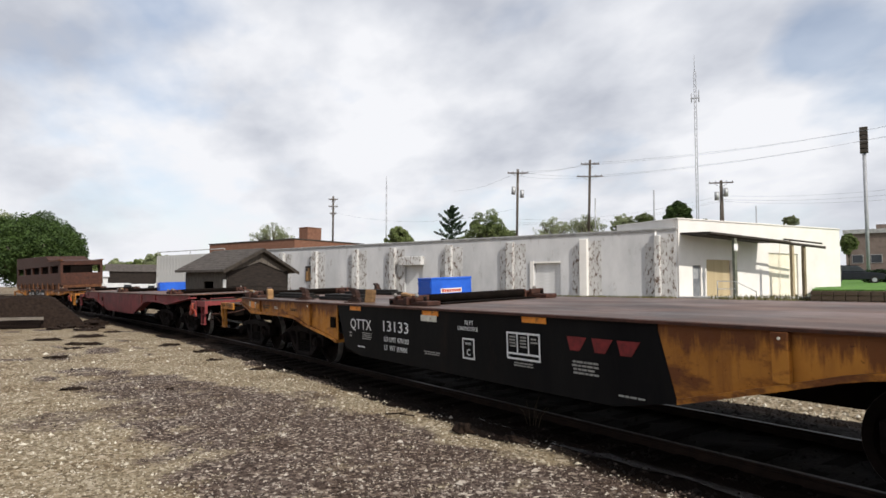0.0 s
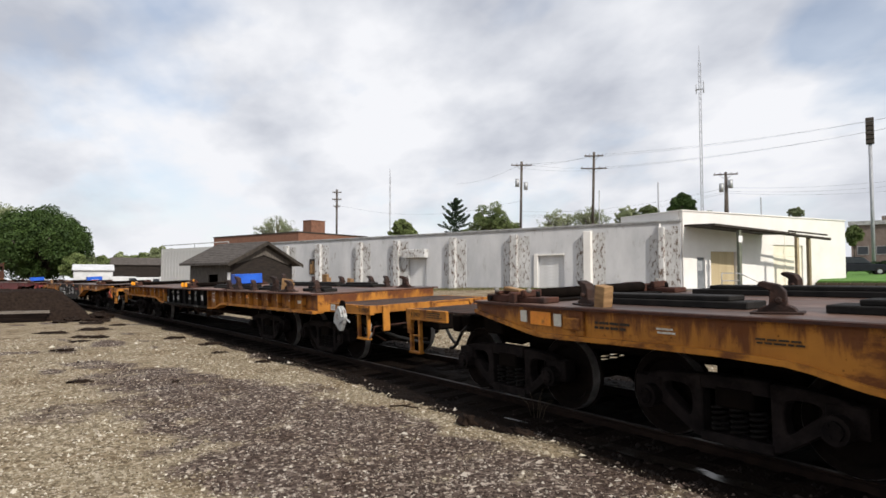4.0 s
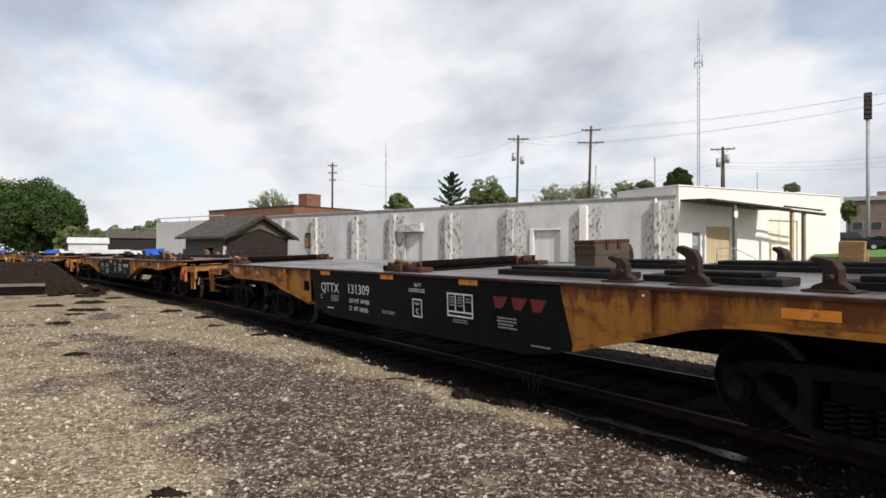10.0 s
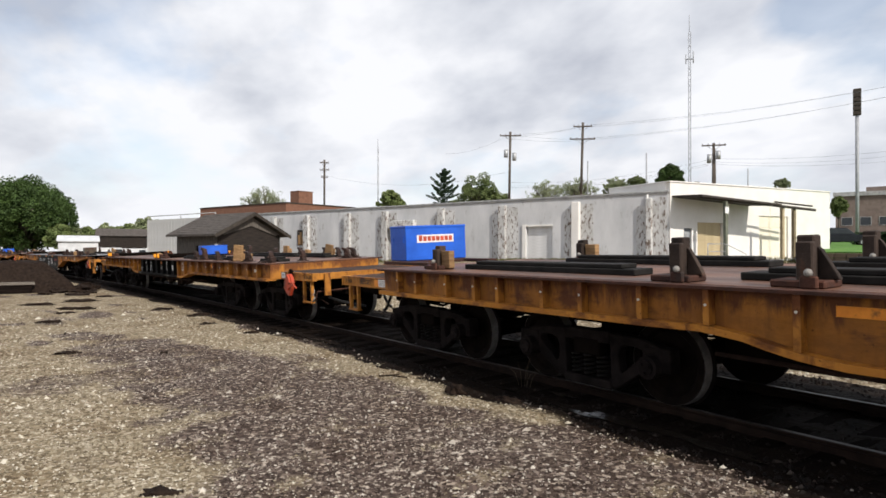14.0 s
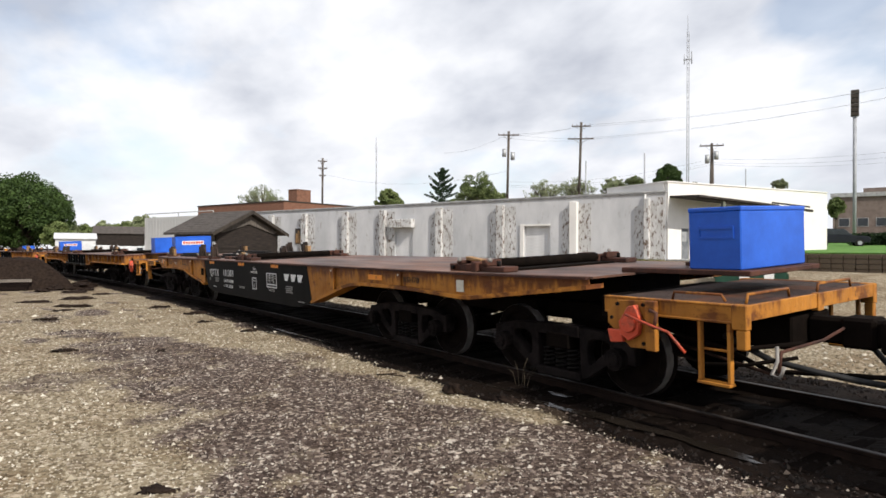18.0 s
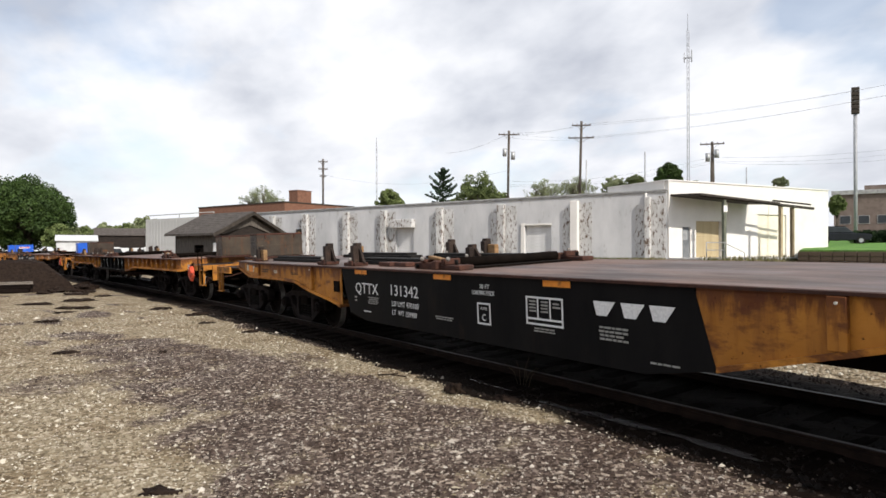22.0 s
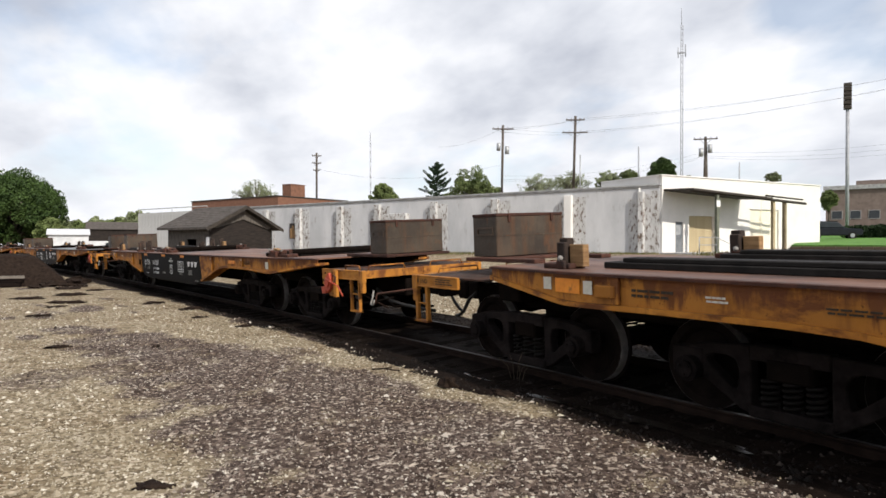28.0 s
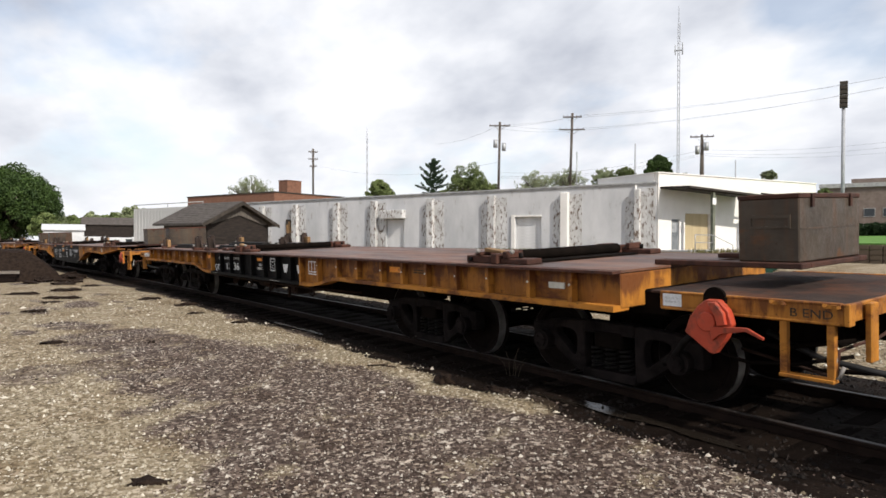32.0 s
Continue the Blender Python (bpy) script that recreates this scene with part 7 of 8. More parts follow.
        part("brake_lever", mesh_of("blever_b" + bp, lambda bm: (prism_into(bm, [(11.45, 0.93), (11.80, 0.955), (11.95, 0.885), (11.94, 0.86), (11.79, 0.92), (11.56, 0.87), (11.48, 0.80)], -1.53, -1.505),), bp, 0.005), hb)
        part("brake_dome", mesh_of("bdome", lambda bm: (disc_into(bm, 11.45, 0, 1.17, 0.11, -1.43, -1.395, 16), box_into(bm, 11.34, 11.56, -1.43, -1.395, 1.12, 1.17)), "under"), hb)
        part("brake_chain", mesh_of("bchain_b", lambda bm: path_into(bm, [(11.22, -1.40, 0.82), (11.05, -1.3, 0.70), (10.86, -1.2, 0.50), (10.72, -1.15, 0.42)], 0.035), "spring"), hb)
        part("end_lettering", text_mesh("bend", "B END", 0.075, "dark_ink", 0.33), pl, pose(12.11, -1.403, 1.075))
        part("end_decal", slab("decal", 0.20, 0.12, "white"), pl, pose(10.90, -1.402, 1.065), "white printed decal")
        part("small_print", lines_mesh("decal_p", 0.17, 0.07, 2, "grey_ink", 61), pl, pose(10.915, -1.406, 1.09))
    if s == -1:
        w = 0.30 if kind == "A" else 0.28
        part("end_lettering", text_mesh("aend%g" % w, "A END", 0.075, "dark_ink", w), pl, m.inverted() @ pose(0.08 - p1, -1.403, 1.085))
        part("small_print", lines_mesh("a_ep", 0.45, 0.10, 3, "dark_ink", 63), pl, m.inverted() @ pose(-11.88 if kind == "A" else -11.72, -1.402, 1.075))
    if s == -1 and seed == 25:
        # white sprayed loops, no letters
        for i, (u, z, a, h) in enumerate(((-11.68, 1.12, 0.085, 0.06), (-11.52, 1.115, 0.075, 0.062), (-11.36, 1.118, 0.07, 0.064), (-11.20, 1.115, 0.085, 0.062), (-11.02, 1.12, 0.11, 0.05), (-10.90, 1.112, 0.07, 0.066), (-11.60, 1.12, 0.03, 0.03), (-11.28, 1.118, 0.03, 0.03))):
            pts = [(u + a * math.cos(q * 0.524 + i) * (1 + 0.2 * math.sin(q * 1.05 + i)), -1.409, z + h * math.sin(q * 0.524 + i)) for q in range(13)]
            part("sprayed_loop", mesh_of("spray%d" % i, lambda bm: path_into(bm, pts, 0.012, 4), "white"), pl, m.inverted(), "white sprayed loop")
    if s == -1 and kind == "B":
        if seed == 25:
            part("end_reflector", slab("refl_s", 0.34, 0.13, "orange"), pl, m.inverted() @ pose(-10.99, -1.402, 1.055), "orange reflective patch")
        else:
            part("end_reflector", slab("refl", 0.15, 0.12, "orange"), pl, m.inverted() @ pose(-11.12, -1.402, 1.06), "orange reflective patch")
        if seed != 25:
            part("end_decal", slab("decal_a", 0.26, 0.13, "white"), pl, m.inverted() @ pose(-10.96, -1.402, 1.06), "white printed decal")
            part("small_print", lines_mesh("decal_ap", 0.22, 0.09, 3, "grey_ink", 62), pl, m.inverted() @ pose(-10.94, -1.406, 1.08))


def letters_a(car, number, k):
    if number is None:
        return
    y = SIDE_Y - 0.004
    put = lambda name, me, u, z, label="": part(name, me, car, pose(u, y, z), label)
    put("reporting_mark", text_mesh("mark", "QTTX", 0.19, "white", 0.80), -3.2, 0.96)
    put("car_number", text_mesh("num" + number, number, 0.18, "white", 0.80), -1.98, 0.98)
    put("load_limit", text_mesh("ldl%d" % (k % 3), "LD LMT " + ("470100", "469900", "466600")[k % 3], 0.085, "white", 0.78), -1.96, 0.815)
    put("light_weight", text_mesh("lwt%d" % (k % 3), "LT  WT " + ("159900", "160100", "160600")[k % 3], 0.085, "white", 0.72), -1.96, 0.675)
    put("small_print", lines_mesh("sp1", 0.36, 0.13, 4, "grey_ink", 1), -2.75, 0.79)
    put("small_print", lines_mesh("sp2", 0.28, 0.04, 1, "white", 2), -2.95, 0.64)
    put("small_print", lines_mesh("sp3", 0.09, 0.11, 2, "grey_ink", 3), -3.25, 0.80)
    put("small_print", lines_mesh("sp4", 0.45, 0.06, 2, "grey_ink", 4), -0.75, 0.71)
    put("deck_length", text_mesh("d70", "70 FT", 0.06, "white", 0.2), 0.30, 1.20)
    put("deck_length", text_mesh("d70b", "LOADING DECK", 0.06, "white", 0.46), 0.14, 1.12)
    put("plate_frame", frame_mesh("pf", 0.27, 0.28, 0.022, "white"), 0.24, 0.74)
    put("plate_word", text_mesh("pw", "PLATE", 0.035, "white", 0.13), 0.31, 0.93)
    put("plate_letter", text_mesh("pc", "C", 0.09, "white", 0.075), 0.335, 0.79)
    put("lubrication_panel", frame_mesh("lp", 0.60, 0.33, 0.022, "white", (0.19, 0.39)), 1.18, 0.83)
    for i, c in enumerate((0.05, 0.245, 0.44)):
        put("small_print", lines_mesh("lpt%d" % i, 0.12, 0.15 if i < 2 else 0.08, 4 if i < 2 else 2, "grey_ink", 5 + i), 1.18 + c, 0.97 if i < 2 else 1.03)
    put("small_print", lines_mesh("sp5", 0.38, 0.16, 4, "grey_ink", 9), 2.28, 0.76)
    put("small_print", lines_mesh("sp6", 0.36, 0.035, 1, "grey_ink", 10), 2.9, 0.60)
    put("small_print", lines_mesh("sp7", 0.36, 0.06, 2, "grey_ink", 11), 1.3, 0.745)
    # the owner's device: three slanted blocks on a bar
    faded = k in (0, 4)
    ink = "red_ink" if faded else "white"

    def device(bm):
        for x0 in (0.0, 0.36, 0.70):
            v = [bm.verts.new((x0 + a, -0.003, b)) for a, b in ((0.02, 0.15), (0.31, 0.15), (0.20, 0.0), (0.06, 0.0))]
            bm.faces.new(v)
    put("owner_device", mesh_of("device" + ink, device, ink), 2.2, 1.02, "white slanted block device" if not faded else "faded red block device")
    for u, w in ((-3.2, 0.42), (-0.75, 0.42), (1.48, 0.42)):
        put("reflector", slab("refl_a", w, 0.07, "orange"), u, 1.285, "orange reflector strip")
    if k in (0, 3, 12):
        put("reflector", slab("refl_w", 0.42, 0.09, "cream"), -0.8, 1.13 if k == 12 else 1.2, "pale reflector patch")
    if k == 12:
        put("reflector", slab("refl_a2", 0.42, 0.09, "orange"), -0.8, 1.04)


def yellow_marks(car, k, kind):
    y = -1.612 if kind == "A" else -1.506
    rnd = random.Random(k * 7 + 3)
    put = lambda name, me, u, z, label="": part(name, me, car, pose(u, y, z), label)
    if kind == "A":
        # the side tapers in here, so these plates turn with it
        tip = lambda name, me, u, z, label="": part(name, me, car, pose(u, -half_width(u) - 0.004, z, 0, 0, -6.5), label)
        tip("reflector", slab("refl_t", 0.42, 0.16, "orange"), -9.14, 1.16, "orange reflector strip")
        tip("reflector", slab("refl_tc", 0.14, 0.14, "cream"), -9.36, 1.18, "pale reflector patch")
        tip("reflector", slab("refl_tc", 0.14, 0.14, "cream"), -8.66, 1.17, "pale reflector patch")
        put("reflector", slab("refl_y", 0.45, 0.085, "orange"), 5.9, 1.20, "orange reflector strip")
        put("tool_box", mesh_of("side_box", lambda bm: box_into(bm, 0, 0.26, -0.05, 0, 0, 0.13), "yellow", 0.01), -8.45, 1.15)
        put("small_print", lines_mesh("yq1", 0.5, 0.10, 2, "dark_ink", 71), -8.02, 1.17)
        put("small_print", lines_mesh("yq2", 0.22, 0.07, 2, "cream", 72), -7.2, 1.18)
        put("small_print", lines_mesh("yq3", 0.45, 0.06, 2, "dark_ink", 73), -6.2, 1.17)
    else:
        for u in (-3.4, 6.1):
            put("reflector", slab("refl_y", 0.45, 0.085, "orange"), u, 1.20, "orange reflector strip")
    if kind == "A":
        put("car_class", text_mesh("cls", "RSH70", 0.09, "dark_ink", 0.42), 7.0, 1.2)
        put("reflector", slab("refl_c", 0.16, 0.16, "cream"), 8.35, 1.13, "pale reflector patch")
    else:
        put("reflector", slab("refl_d", 0.25, 0.07, "cream"), 9.55, 1.16, "pale reflector patch")
        put("small_print", lines_mesh("yp2", 0.4, 0.07, 2, "dark_ink", 22), 6.75, 1.2)


def letters_b(car, number, k):
    y = -1.507
    put = lambda name, me, u, z, label="": part(name, me, car, pose(u, y, z), label)
    put("reporting_mark", text_mesh("markb", "QTTX", 0.165, "white", 0.70), -2.80, 0.90)
    put("car_number", text_mesh("numb" + number[:2], number[:2], 0.19, "white", 0.33), -1.84, 0.94)
    put("car_number", text_mesh("numb" + number[3:], number[3:], 0.20, "white", 0.58), -1.30, 0.95)
    put("load_limit", text_mesh("ldb", "LD LMT", 0.06, "white", 0.30), -2.47, 1.20)
    put("load_limit", text_mesh("ldb2", "453700", 0.06, "white", 0.38), -2.02, 1.205)
    put("light_weight", text_mesh("lwb", "LT WT 176300", 0.065, "white", 0.58), -1.29, 1.205)
    put("deck_length", text_mesh("d70", "70 FT", 0.06, "white", 0.2), 0.42, 1.10)
    put("deck_length", text_mesh("d70b", "LOADING DECK", 0.06, "white", 0.46), 0.30, 1.02)
    put("reflector", slab("refl_a", 0.42, 0.07, "orange"), 0.33, 1.22, "orange reflector strip")
    for n_, (u, w) in enumerate(((-2.6, 0.35), (1.35, 0.5))):
        part("small_print", lines_mesh("bp%d" % n_, w, 0.022, 1, "grey_ink", 81 + n_), car, pose(u, -1.623, 0.826))
    put("plate_frame", frame_mesh("pf", 0.27, 0.28, 0.022, "white"), 1.12, 1.02)
    put("plate_word", text_mesh("pw", "PLATE", 0.035, "white", 0.13), 1.19, 1.2)
    put("plate_letter", text_mesh("pc", "C", 0.09, "white", 0.075), 1.215, 1.07)
    for u in (1.80, 2.5):
        put("owner_device", mesh_of("device_b", lambda bm: bm.faces.new([bm.verts.new((a, -0.003, b)) for a, b in ((0.02, 0.17), (0.3, 0.17), (0.2, 0.0), (0.07, 0.0))]), "white"), u, 1.02, "white slanted block device")
    part("lubrication_panel", frame_mesh("lpb", 0.42, 0.26, 0.02, "white", (0.14, 0.27)), car, pose(3.08, -1.506, 1.03))


def bunk(car, u, y0=-1.42, y1=1.36, clips=False):
    """A cross beam bolted to the deck, with a bracket at each end."""
    b = part("cross_beam", mesh_of("bunk_beam%g" % (y1 - y0), lambda bm: (bar_into(bm, (0, y0 + 0.35, 1.485), (0, y1 - 0.35, 1.485), 0.075, 10), box_into(bm, 0.10, 0.42, y0 + 0.4, y1 - 0.4, 1.4, 1.425)), "under"), car, pose(u, 0, 0))
    for y in (y0, y1):
        part("bracket", mesh_of("bunk_br", lambda bm: (box_into(bm, -0.62, -0.12, -0.14, 0.14, 1.398, 1.50), box_into(bm, -0.42, -0.30, -0.16, 0.16, 1.50, 1.545), box_into(bm, 0.0, 0.55, -0.13, 0.13, 1.398, 1.47),
                                                       box_into(bm, 0.12, 0.2, -0.15, 0.15, 1.47, 1.56), box_into(bm, -0.06, 0.06, -0.2, 0.2, 1.398, 1.53)), "rust", 0.012), b, pose(0, y + (0.15 if y < 0 else -0.15), 0))
        part("bolt", mesh_of("bunk_bolt", lambda bm: (bar_into(bm, (-0.5, -0.15, 1.45), (-0.5, -0.19, 1.45), 0.03, 8), bar_into(bm, (0.3, 0, 1.47), (0.3, 0, 1.54), 0.028, 8)), "spring"), b, pose(0, y + (0.15 if y < 0 else -0.15), 0))
    ball_at = () if clips else ((-0.34, y0 - 0.02, 1.56), (0.30, y0, 1.56), (0.16, y1 - 0.20, 1.58))
    for x, y, z in ball_at:
        part("ball", mesh_of("ball", lambda bm: bmesh.ops.create_icosphere(bm, subdivisions=2, radius=0.034), "pale_steel"), b, pose(x, y, z), "pale worn steel ball")
    if clips:
        for x, y in ((-0.35, y0 - 0.03), (0.12, y0 - 0.03), (0.16, y1 - 0.16)):
            part("clip", mesh_of("bunk_clip", lambda bm: (box_into(bm, -0.07, 0.07, -0.03, 0.03, 1.43, 1.58), box_into(bm, -0.02, 0.02, -0.05, 0.05, 1.47, 1.53)), "clip_orange", 0.008), b, pose(x, y, 0), "bright orange clip")
    part("timber_wedge", mesh_of("bunk_wedge", lambda bm: prism_into(bm, [(-0.30, 1.546), (0.02, 1.534), (0.02, 1.56), (-0.30, 1.60)], -0.06, 0.05), "wood", 0.006), b, pose(0, y0 + 0.12, 0))
    return b


def stake(car, u, y, h=0.40, wood=False):
    st = part("stake_post", mesh_of("stake%g" % h, lambda bm: (box_into(bm, -0.07, 0.07, -0.05, 0.07, 1.45, 1.398 + h), box_into(bm, -0.045, 0.09, -0.12, -0.05, 1.45, 1.398 + h - 0.05)), "stake_steel", 0.012), car, pose(u, y, 0))
    part("stake_pocket", mesh_of("pocket", lambda bm: (box_into(bm, -0.24, 0.20, -0.16, 0.12, 1.398, 1.46), box_into(bm, 0.02, 0.16, -0.2, -0.16, 1.398, 1.50)), "rust", 0.012), st)
    part("ball", mesh_of("ball", lambda bm: bmesh.ops.create_icosphere(bm, subdivisions=2, radius=0.034), "pale_steel"), st, pose(0.09, -0.19, 1.525), "pale worn steel ball")
    part("stake_brace", mesh_of("stake_brace%g" % h, lambda bm: prism_into(bm, [(0.07, 1.46), (0.24, 1.46), (0.22, 1.50), (0.10, 1.398 + h * 0.72), (0.07, 1.398 + h * 0.78)], 0.0, 0.05), "stake_steel", 0.006), st)
    if wood:
        part("timber_block", mesh_of("tblock", lambda bm: box_into(bm, 0.1, 0.32, -0.05, 0.05, 1.42, 1.68), "wood", 0.008), st)


def pad(car, u0, u1, y):
    part("rubber_pad", mesh_of("pad%g" % round(u1 - u0, 2), lambda bm: (box_into(bm, 0, u1 - u0, -0.16, 0.16, 1.398, 1.47), box_into(bm, 0.25, u1 - u0 - 0.2, -0.13, 0.13, 1.47, 1.52)), "rubber", 0.01), car, pose(u0, y, 0))


def chock(car, u, y, big=False, timber=None):
    def build(bm):
        k = 1.35 if big else 1.0
        prism_into(bm, [(x, 1.398 + z * k) for x, z in ((-0.17, 0), (0.17, 0), (0.14, 0.05), (0.08, 0.08), (0.075, 0.19), (0.03, 0.25), (-0.12, 0.285), (-0.15, 0.25), (-0.05, 0.20), (-0.06, 0.08), (-0.14, 0.05))], -0.055, 0.055)
        box_into(bm, -0.21, 0.21, -0.10, 0.10, 1.398, 1.418)
        bar_into(bm, (0.02, -0.10, 1.398 + 0.12 * k), (0.02, 0.10, 1.398 + 0.12 * k), 0.028, 8)
    c = part("saddle_chock", mesh_of("chock%d" % big, build, "chock_rust", 0.008), car, pose(u, y, 0, 0, 0, 24 * math.sin(7.3 * u + 3 * y)))
    if timber:
        part("timber_block", mesh_of("tblock2", lambda bm: box_into(bm, 0.0, 0.16, -0.10, 0.03, 1.41, 1.66), "wood", 0.008), c, pose(0.08, -0.03, 0, 0, timber, 10))

    return c


def tall_timber(car, u, y, lean, turn_, h=0.50):
    part("timber_board", mesh_of("tboard%g" % h, lambda bm: (box_into(bm, -0.13, 0.13, -0.045, 0.045, 0, h), box_into(bm, -0.10, 0.14, 0.05, 0.12, 0, h * 0.72)), "wood", 0.008), car, pose(u, y, 1.40, 0, lean, turn_))


def chain_clamp(car, u, y):
    """A tie-down ratchet with a short length of chain lying over the deck's edge."""
    c = part("chain_clamp", mesh_of("clamp", lambda bm: (box_into(bm, -0.16, 0.14, -0.05, 0.05, 1.40, 1.47), box_into(bm, -0.02, 0.12, -0.08, 0.08, 1.44, 1.53), bar_into(bm, (-0.42, -0.02, 1.425), (0.1, 0.0, 1.47), 0.022, 8), bar_into(bm, (0.05, -0.09, 1.50), (0.26, -0.12, 1.56), 0.016, 6)), "chock_rust", 0.008), car, pose(u, y, 0))
    for i in range(7):
        part("chain_link", mesh_of("link", lambda bm: path_into(bm, [(0.045 * math.cos(q * 0.785), 0.025 * math.sin(q * 0.785), 0) for q in range(9)], 0.010, 5), "chock_rust"), c, pose(-0.10 - 0.07 * i, -0.10 + 0.02 * math.sin(2 * i), 1.415, 80 if i % 2 else 5, 0, 12 * math.sin(i)))


def deck_gear(car, k):
    if k < 0:
        for u in (-9.4, -0.6, 8.4):
            bunk(car, u)
        return
    if k <= 5:
        bunk(car, -9.6, clips=k in (1, 5))
        bunk(car, -1.5 if k == 0 else -0.4, clips=k in (1, 5))
        if k in (0, 2):
            bunk(car, 8.2, clips=k == 2)
            for u, y in ((-8.4, -1.3), (-6.2, -1.25), (-5.2, 1.2), (-3.6, -1.3), (-7.4, 1.2)):
                chock(car, u, y, timber=8 if u in (-8.4, -3.6) else None)
            for u0, u1, y in ((-8.8, -6.6, -0.9), (-5.9, -4.0, -0.9), (-8.6, -6.0, 1.0), (-2.6, -1.8, 1.0)):
                pad(car, u0, u1, y)
        else:
            for u, y in ((4.05, -1.3), (4.9, -1.3), (6.15, -1.3), (7.7, -1.3), (8.6, -1.3), (2.05, 1.2), (4.45, 1.2), (6.4, 1.2), (8.1, 1.2), (8.9, 1.2), (9.9, -1.2), (10.1, 1.0)):
                chock(car, u, y, u in (4.9, 7.7, 2.05), timber=(12 if k % 2 else -8) if u in (7.7, 6.4) else None)
            tall_timber(car, 5.2, 1.25, 2, 10, 0.34)
            if k == 1:
                tall_timber(car, 8.15, -1.2, 8, 40, 0.30)
                chain_clamp(car, 8.6, -1.34)
            if k == 3:
                tall_timber(car, 8.35, -1.25, -6, 30, 0.36)
            if k == 5:
                tall_timber(car, 7.82, -1.30, 6, 35, 0.44)
                tall_timber(car, 8.25, 1.22, 10, 20, 0.36)
                chock(car, 10.12, -0.45)
                chock(car, 10.2, 0.75)
                chain_clamp(car, 10.3, -1.36)
            for u0, u1, y in ((1.65, 3.85, -0.9), (4.15, 5.65, -0.95), (6.0, 7.6, -0.95), (1.75, 3.4, 0.95), (3.55, 6.9, 0.95), (7.1, 8.9, 0.95), (8.8, 10.0, -0.9)):
                pad(car, u0, u1, y)
        return
    bunk(car, -0.95)
    bunk(car, 8.55)
    for u, y, h in ((-4.9, -1.3, 0.42), (-3.7, -1.3, 0.42), (-9.35, -1.15, 0.36), (-4.3, 1.25, 0.40), (-3.1, 1.25, 0.40), (-8.6, 1.2, 0.36), (-2.2, 0.2, 0.32)):
        stake(car, u, y, h, wood=u in (-9.35, -8.6, -3.1))
    for u0, u1, y in ((-8.9, -5.7, -0.85), (-4.5, -1.9, -0.8), (-8.6, -5.2, 0.95), (-4.6, -1.6, 0.95)):
        pad(car, u0, u1, y)
    for u, y in ((-3.0, -1.15), (-2.55, -1.1)):
        part("timber_wedge", mesh_of("wedge", lambda bm: box_into(bm, 0, 0.38, -0.1, 0.1, 1.398, 1.47), "rust", 0.012), car, pose(u, y, 0))
    for s in (-1, 1):
        part("box_skid", mesh_of("skid", lambda bm: (box_into(bm, 10.35, 11.95, -0.62, -0.42, 1.398, 1.455), box_into(bm, 10.35, 11.95, 0.70, 0.90, 1.398, 1.455), box_into(bm, 11.1, 11.95, -0.42, 0.70, 1.40, 1.45)), "rust", 0.008), car,
             pose(0, 0.14 if s == -1 else 0, 0, 0, 0, 180 if s == -1 else 0))


DECKS = {0: "deck_oily", 2: "deck_oily", 4: "deck_wet", 10: "deck_wet", 9: "deck_oily"}


def flat_car(k, kind, number):
    red = k == -1
    label = {"A": "yellow eight-axle flat car with a deep black side panel", "B": "yellow ribbed eight-axle flat car with a black middle"}[kind]
    if red:
        label = "dull red eight-axle flat car with an empty deck"
    car = thing("flat_car", label, "flat car", group="flat cars of the freight train")
    if kind == "A":
        car_sides_a(car, red, DECKS.get(k, "deck"))
        letters_a(car, number, k)
    else:
        car_sides_b(car, DECKS.get(k, "deck"))
        letters_b(car, number, k)
    if not red:
        yellow_marks(car, k, kind)
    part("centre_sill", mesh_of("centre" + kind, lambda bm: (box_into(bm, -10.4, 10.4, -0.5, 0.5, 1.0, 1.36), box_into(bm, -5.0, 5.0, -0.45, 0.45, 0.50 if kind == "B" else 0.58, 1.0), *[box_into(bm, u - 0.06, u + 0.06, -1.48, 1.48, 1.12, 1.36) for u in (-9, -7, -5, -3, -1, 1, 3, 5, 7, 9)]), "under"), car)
    for s in (-1, 1):
        platform_parts(car, s, kind, red, k * 2 + s)
        for c in ((6.22, 9.73) if s == 1 else (6.75, 10.2)) if kind == "A" else (6.36, 9.86):
            truck_parts(car, s * c + (0.20 if kind == "B" and s == 1 else 0.0))
    deck_gear(car, k)
    return car


NUMBERS = {0: "13133", 1: "131403", 2: "131286", 3: "131273", 4: "131309", 5: "131372", 6: "131411", 7: "131303", 8: "131295", 9: "131342", 10: "131260", 11: "131287", 12: "131439", 13: "131368", 14: "131310", -1: None, -2: "131290"}
KINDS = {1: "B", 5: "B", 6: "B", 8: "B", 13: "B"}
RIDERS = []  # what rides on the track: a thing, its car's number, its pose on the car
for i in range(-2, 15):
    RIDERS.append((flat_car(i, KINDS.get(i, "A"), NUMBERS[i]), i, Matrix.Identity(4)))


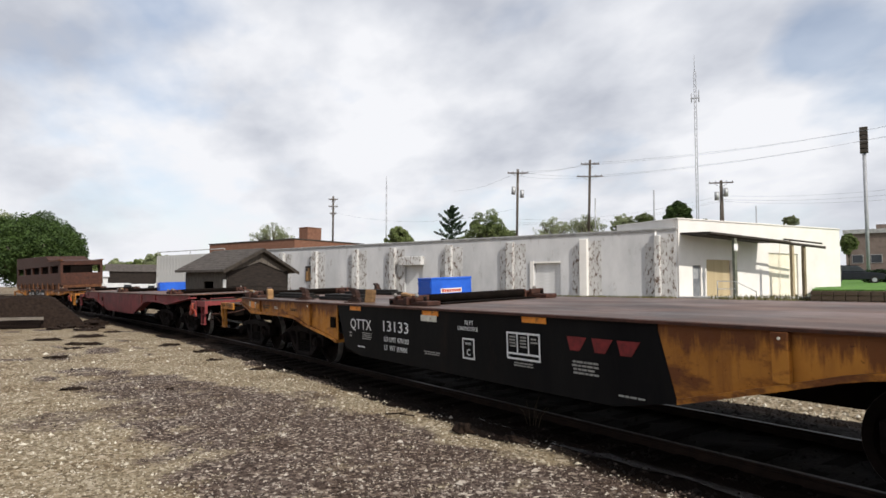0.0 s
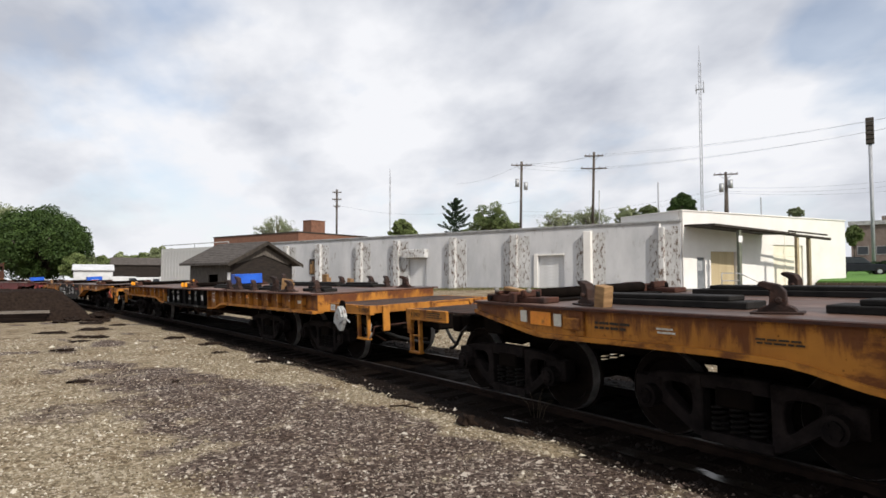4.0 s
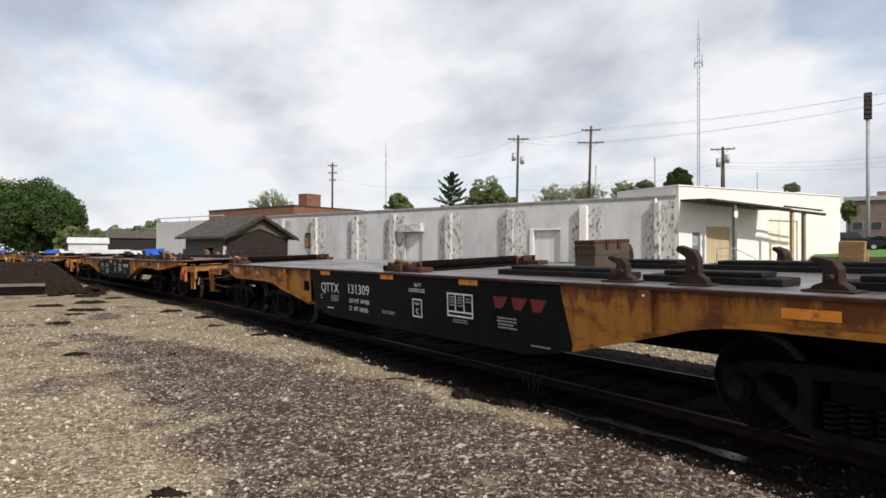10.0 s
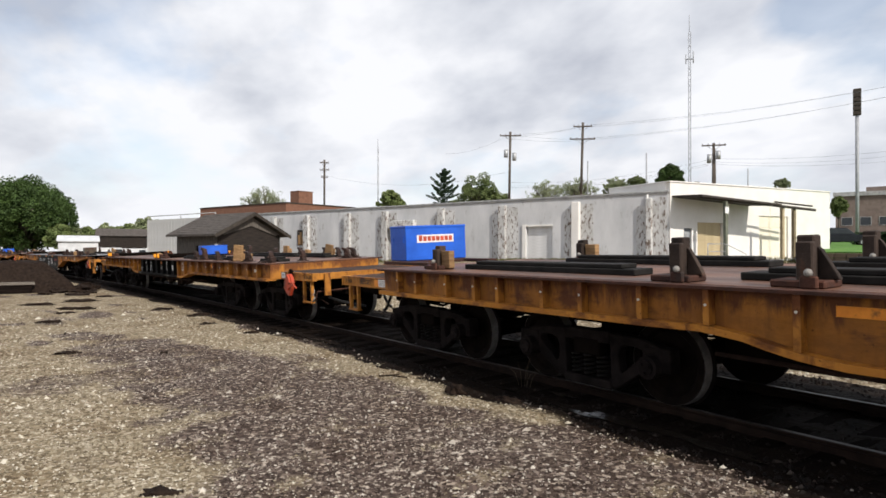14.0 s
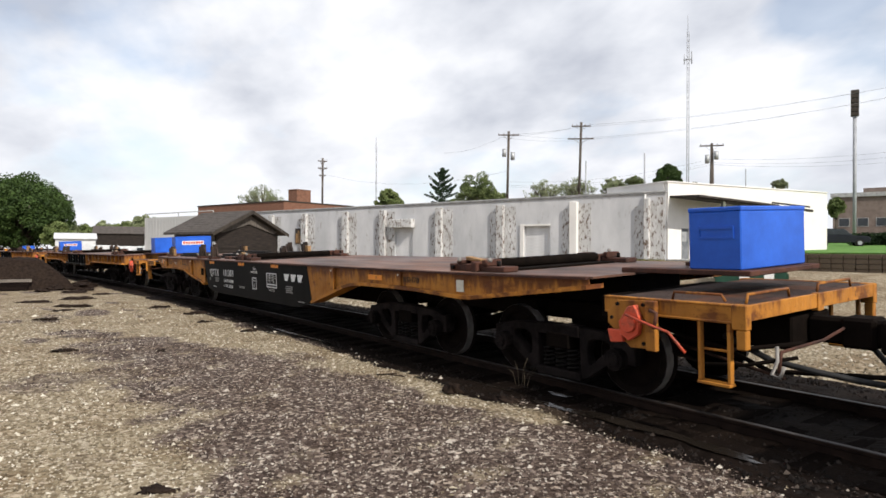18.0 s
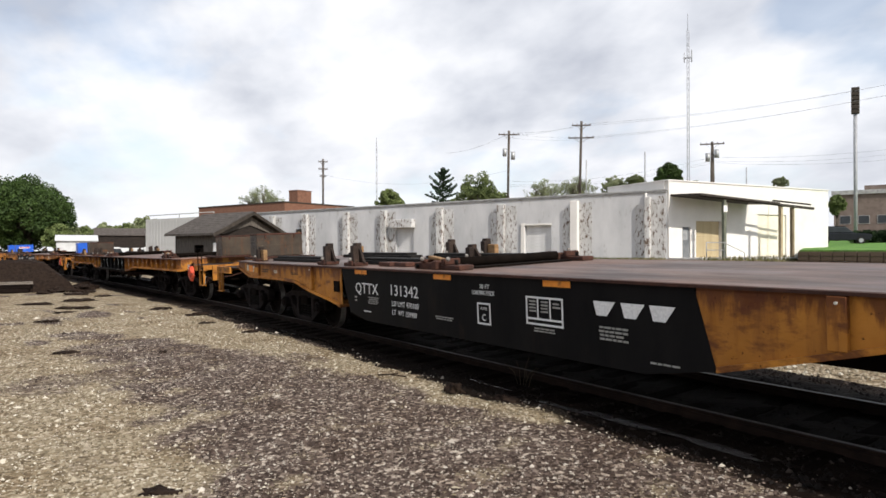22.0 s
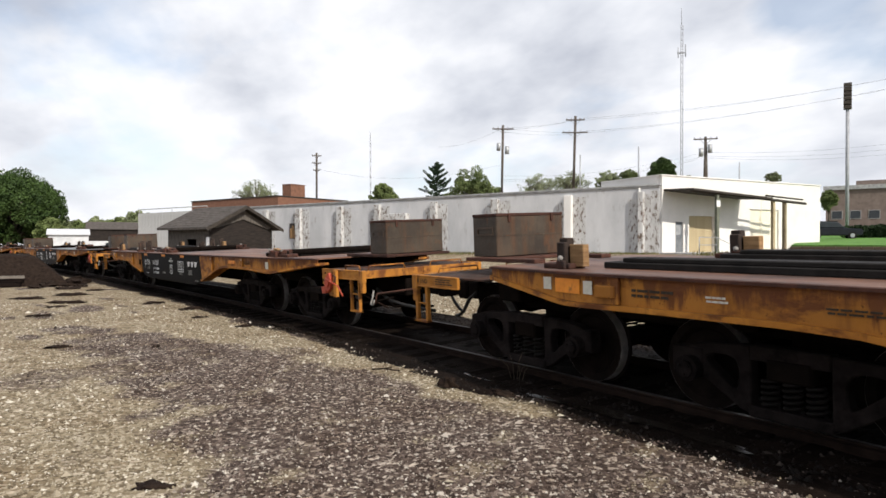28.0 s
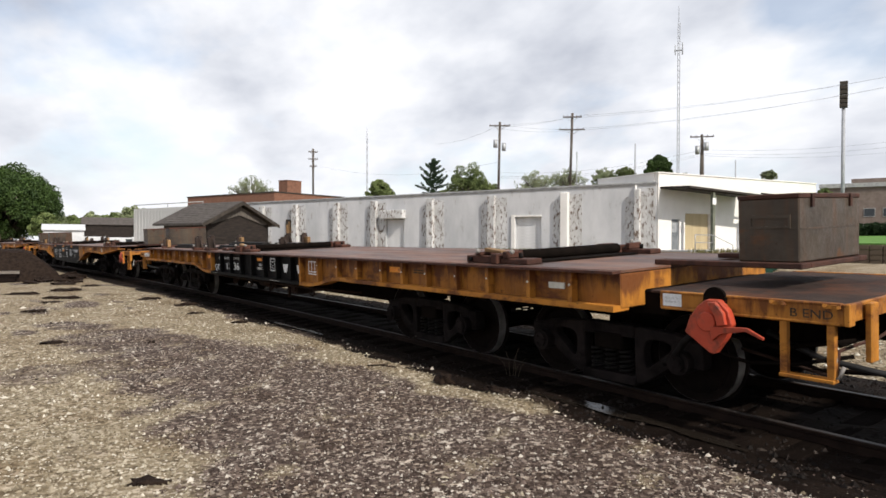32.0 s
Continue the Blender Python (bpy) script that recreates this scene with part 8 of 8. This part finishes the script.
def rusty_hull():
    """A tall rusty steel body that rides on the leading flat car."""
    g = thing("machine_body", "tall rusty brown steel body with square openings on a flat car", "machine")
    part("base_frame", mesh_of("hull_base", lambda bm: (box_into(bm, -11.5, 7.9, -1.25, 1.25, 0.0, 0.34), *[box_into(bm, u, u + 0.2, -1.4, -1.26, 0.0, 0.5) for u in range(-11, 8, 2)]), "rust_bright", 0.02), g, None, "orange rusty base frame")
    part("lower_body", mesh_of("hull_low", lambda bm: box_into(bm, -11.3, 7.7, -1.35, 1.35, 0.341, 1.2), "rust", 0.02), g)
    for i in range(6):
        part("opening_post", mesh_of("hull_post", lambda bm: (box_into(bm, 0, 0.7, -1.35, -1.2, 1.2, 1.75), box_into(bm, 0, 0.7, 1.2, 1.35, 1.2, 1.75)), "rust"), g, pose(7.0 - 3.66 * i, 0, 0))
    part("core", mesh_of("hull_core", lambda bm: box_into(bm, -11.2, 7.6, -0.7, 0.7, 1.201, 1.75), "under"), g)
    part("upper_body", mesh_of("hull_up", lambda bm: prism_into(bm, [(-11.3, 1.751), (7.7, 1.751), (7.7, 2.05), (3.5, 2.25), (2.4, 2.55), (-11.3, 2.75)], -1.35, 1.35), "rust", 0.02), g)
    part("roof_rib", mesh_of("hull_rib", lambda bm: (box_into(bm, 3.6, 7.8, -1.4, -1.2, 2.06, 2.16), box_into(bm, 3.6, 7.8, 1.2, 1.4, 2.06, 2.16)), "rust_bright"), g)
    return g


RIDERS.append((rusty_hull(), -2, pose(0, 0, 1.402)))


# ---------------------------------------------------------------- boxes that ride on the cars
def steel_box(mat, label, w=0.60, d=1.38, h=0.66, emblem=None, slot=True):
    b = thing("steel_box", label, "box", group="steel boxes on the cars")
    part("body", mesh_of("sbox%s%g%g%g" % (mat, w, d, h), lambda bm: box_into(bm, -w / 2, w / 2, 0, d, 0, h - 0.04), mat, 0.012), b)
    part("lid", mesh_of("slid%s%g%g" % (mat, w, d), lambda bm: box_into(bm, -w / 2 - 0.006, w / 2 + 0.006, -0.006, d + 0.006, 0, 0.05), "rust" if mat == "dark_box" else mat, 0.01), b, pose(0, 0, h - 0.045), "rust-brown lid edge" if mat == "dark_box" else "")
    if mat == "dark_box":
        part("seam", mesh_of("seam%s%g" % (mat, d), lambda bm: box_into(bm, w / 2, w / 2 + 0.006, 0.02, d - 0.02, 0, 0.012), mat), b, pose(0, 0, h * 0.48))
    if slot:
        part("hand_slot", mesh_of("slot" + mat, lambda bm: (box_into(bm, -0.2, 0.2, -0.012, 0.002, 0.10, 0.13), box_into(bm, -0.2, 0.2, -0.012, 0.002, 0.0, 0.02), box_into(bm, -0.2, -0.18, -0.012, 0.002, 0.02, 0.10), box_into(bm, 0.18, 0.2, -0.012, 0.002, 0.02, 0.10)), mat), b, pose(0.02, 0, h * 0.5))
    if mat != "blue":
        for y in (0.25, d - 0.25):
            part("latch", mesh_of("latch", lambda bm: box_into(bm, -0.012, 0.022, -0.025, 0.025, -0.10, 0.03), "rust"), b, pose(w / 2, y, h - 0.03))
    if emblem:
        q = 1.0 if d > 1.3 else 0.6
        e = part("emblem", mesh_of("emblem_w%g" % q, lambda bm: box_into(bm, 0, 0.004, -0.42 * q, 0.42 * q, -0.075 * q, 0.075 * q), "white"), b, pose(w / 2 + 0.001, d * 0.48, h * emblem), "white nameplate with red blocks")
        for i in range(8):
            part("emblem_block", mesh_of("emblem_r%d%g" % (i == 0, q), lambda bm: box_into(bm, 0, 0.008, 0, 0.078 * q, -0.045 * q, (0.045 + (0.02 if i == 0 else 0)) * q), "brake_red"), e, pose(0, (-0.38 + i * 0.098) * q, 0))
    return b


for i in range(6, 15):
    blue = i in (6, 7)
    text = "bright blue steel box on a rusty skid" if blue else "dark rusting bare steel box on a rusty skid"
    RIDERS.append((steel_box("blue" if blue else "dark_box", text + (" with a nameplate" if blue else ""), emblem=0.62 if blue else None), i, pose(-11.72, -0.55, 1.457)))
    RIDERS.append((steel_box("blue" if blue else "dark_box", text), i, pose(11.52 if KINDS.get(i) != "B" else 11.6, -0.55, 1.457)))
for i, u in ((0, -3.4), (2, -5.4)):
    RIDERS.append((steel_box("blue", "low blue steel box standing on the car deck", 0.5, 0.98, 0.40, 0.36 if i == 0 else None), i, pose(u, 0.12, 1.40)))
for i, u in ((1, 2.75), (3, 2.5), (5, 2.62)):
    RIDERS.append((steel_box("blue", "small open-topped blue bin standing on black pads", 0.45, 0.85, 0.30), i, pose(u, -0.75, 1.522)))
RIDERS.append((steel_box("dark_box", "dark rusting steel box standing on the car deck", 0.4, 0.75, 0.42), 4, pose(2.1, 0.2, 1.40)))
for i, u in ((-1, 0.3),):
    RIDERS.append((steel_box("blue", "low blue steel box standing on the car deck", 0.5, 1.2, 0.40), i, pose(u, 0.12, 1.40)))


# ---------------------------------------------------------------- what moves
def shift_at(t):
    for (t0, d0), (t1, d1) in zip(SHIFT, SHIFT[1:]):
        if t <= t1:
            return d0 + (d1 - d0) * (t - t0) / (t1 - t0)
    return SHIFT[-1][1]


def motions():
    times = sorted({a for a, _ in SHIFT} | {i * 0.5 for i in range(65)})
    place = {ob: i for ob, i, m in RIDERS}
    for ob, i, m in RIDERS:
        walk(ob, [(t, track(i * CAR - shift_at(t)) @ m) for t in times])
    # the axles roll while their car goes by, and keep their last turn when it is far off
    for ax, car, u in WHEELSETS:
        ticks = [n for n in range(961) if -42 < place[car] * CAR - shift_at(n / FPS) + u < 9]
        ticks = sorted({0, 960, *ticks})
        first, last = ticks[1] if len(ticks) > 2 else 0, ticks[-2] if len(ticks) > 2 else 0
        rows = []
        for n in ticks:
            d = shift_at(min(max(n, first), last) / FPS)
            rows.append((n / FPS, pose(u, 0, 0.4625) @ Matrix.Rotation(-d / 0.4625, 4, "Y")))
        walk(ax, rows)


motions()
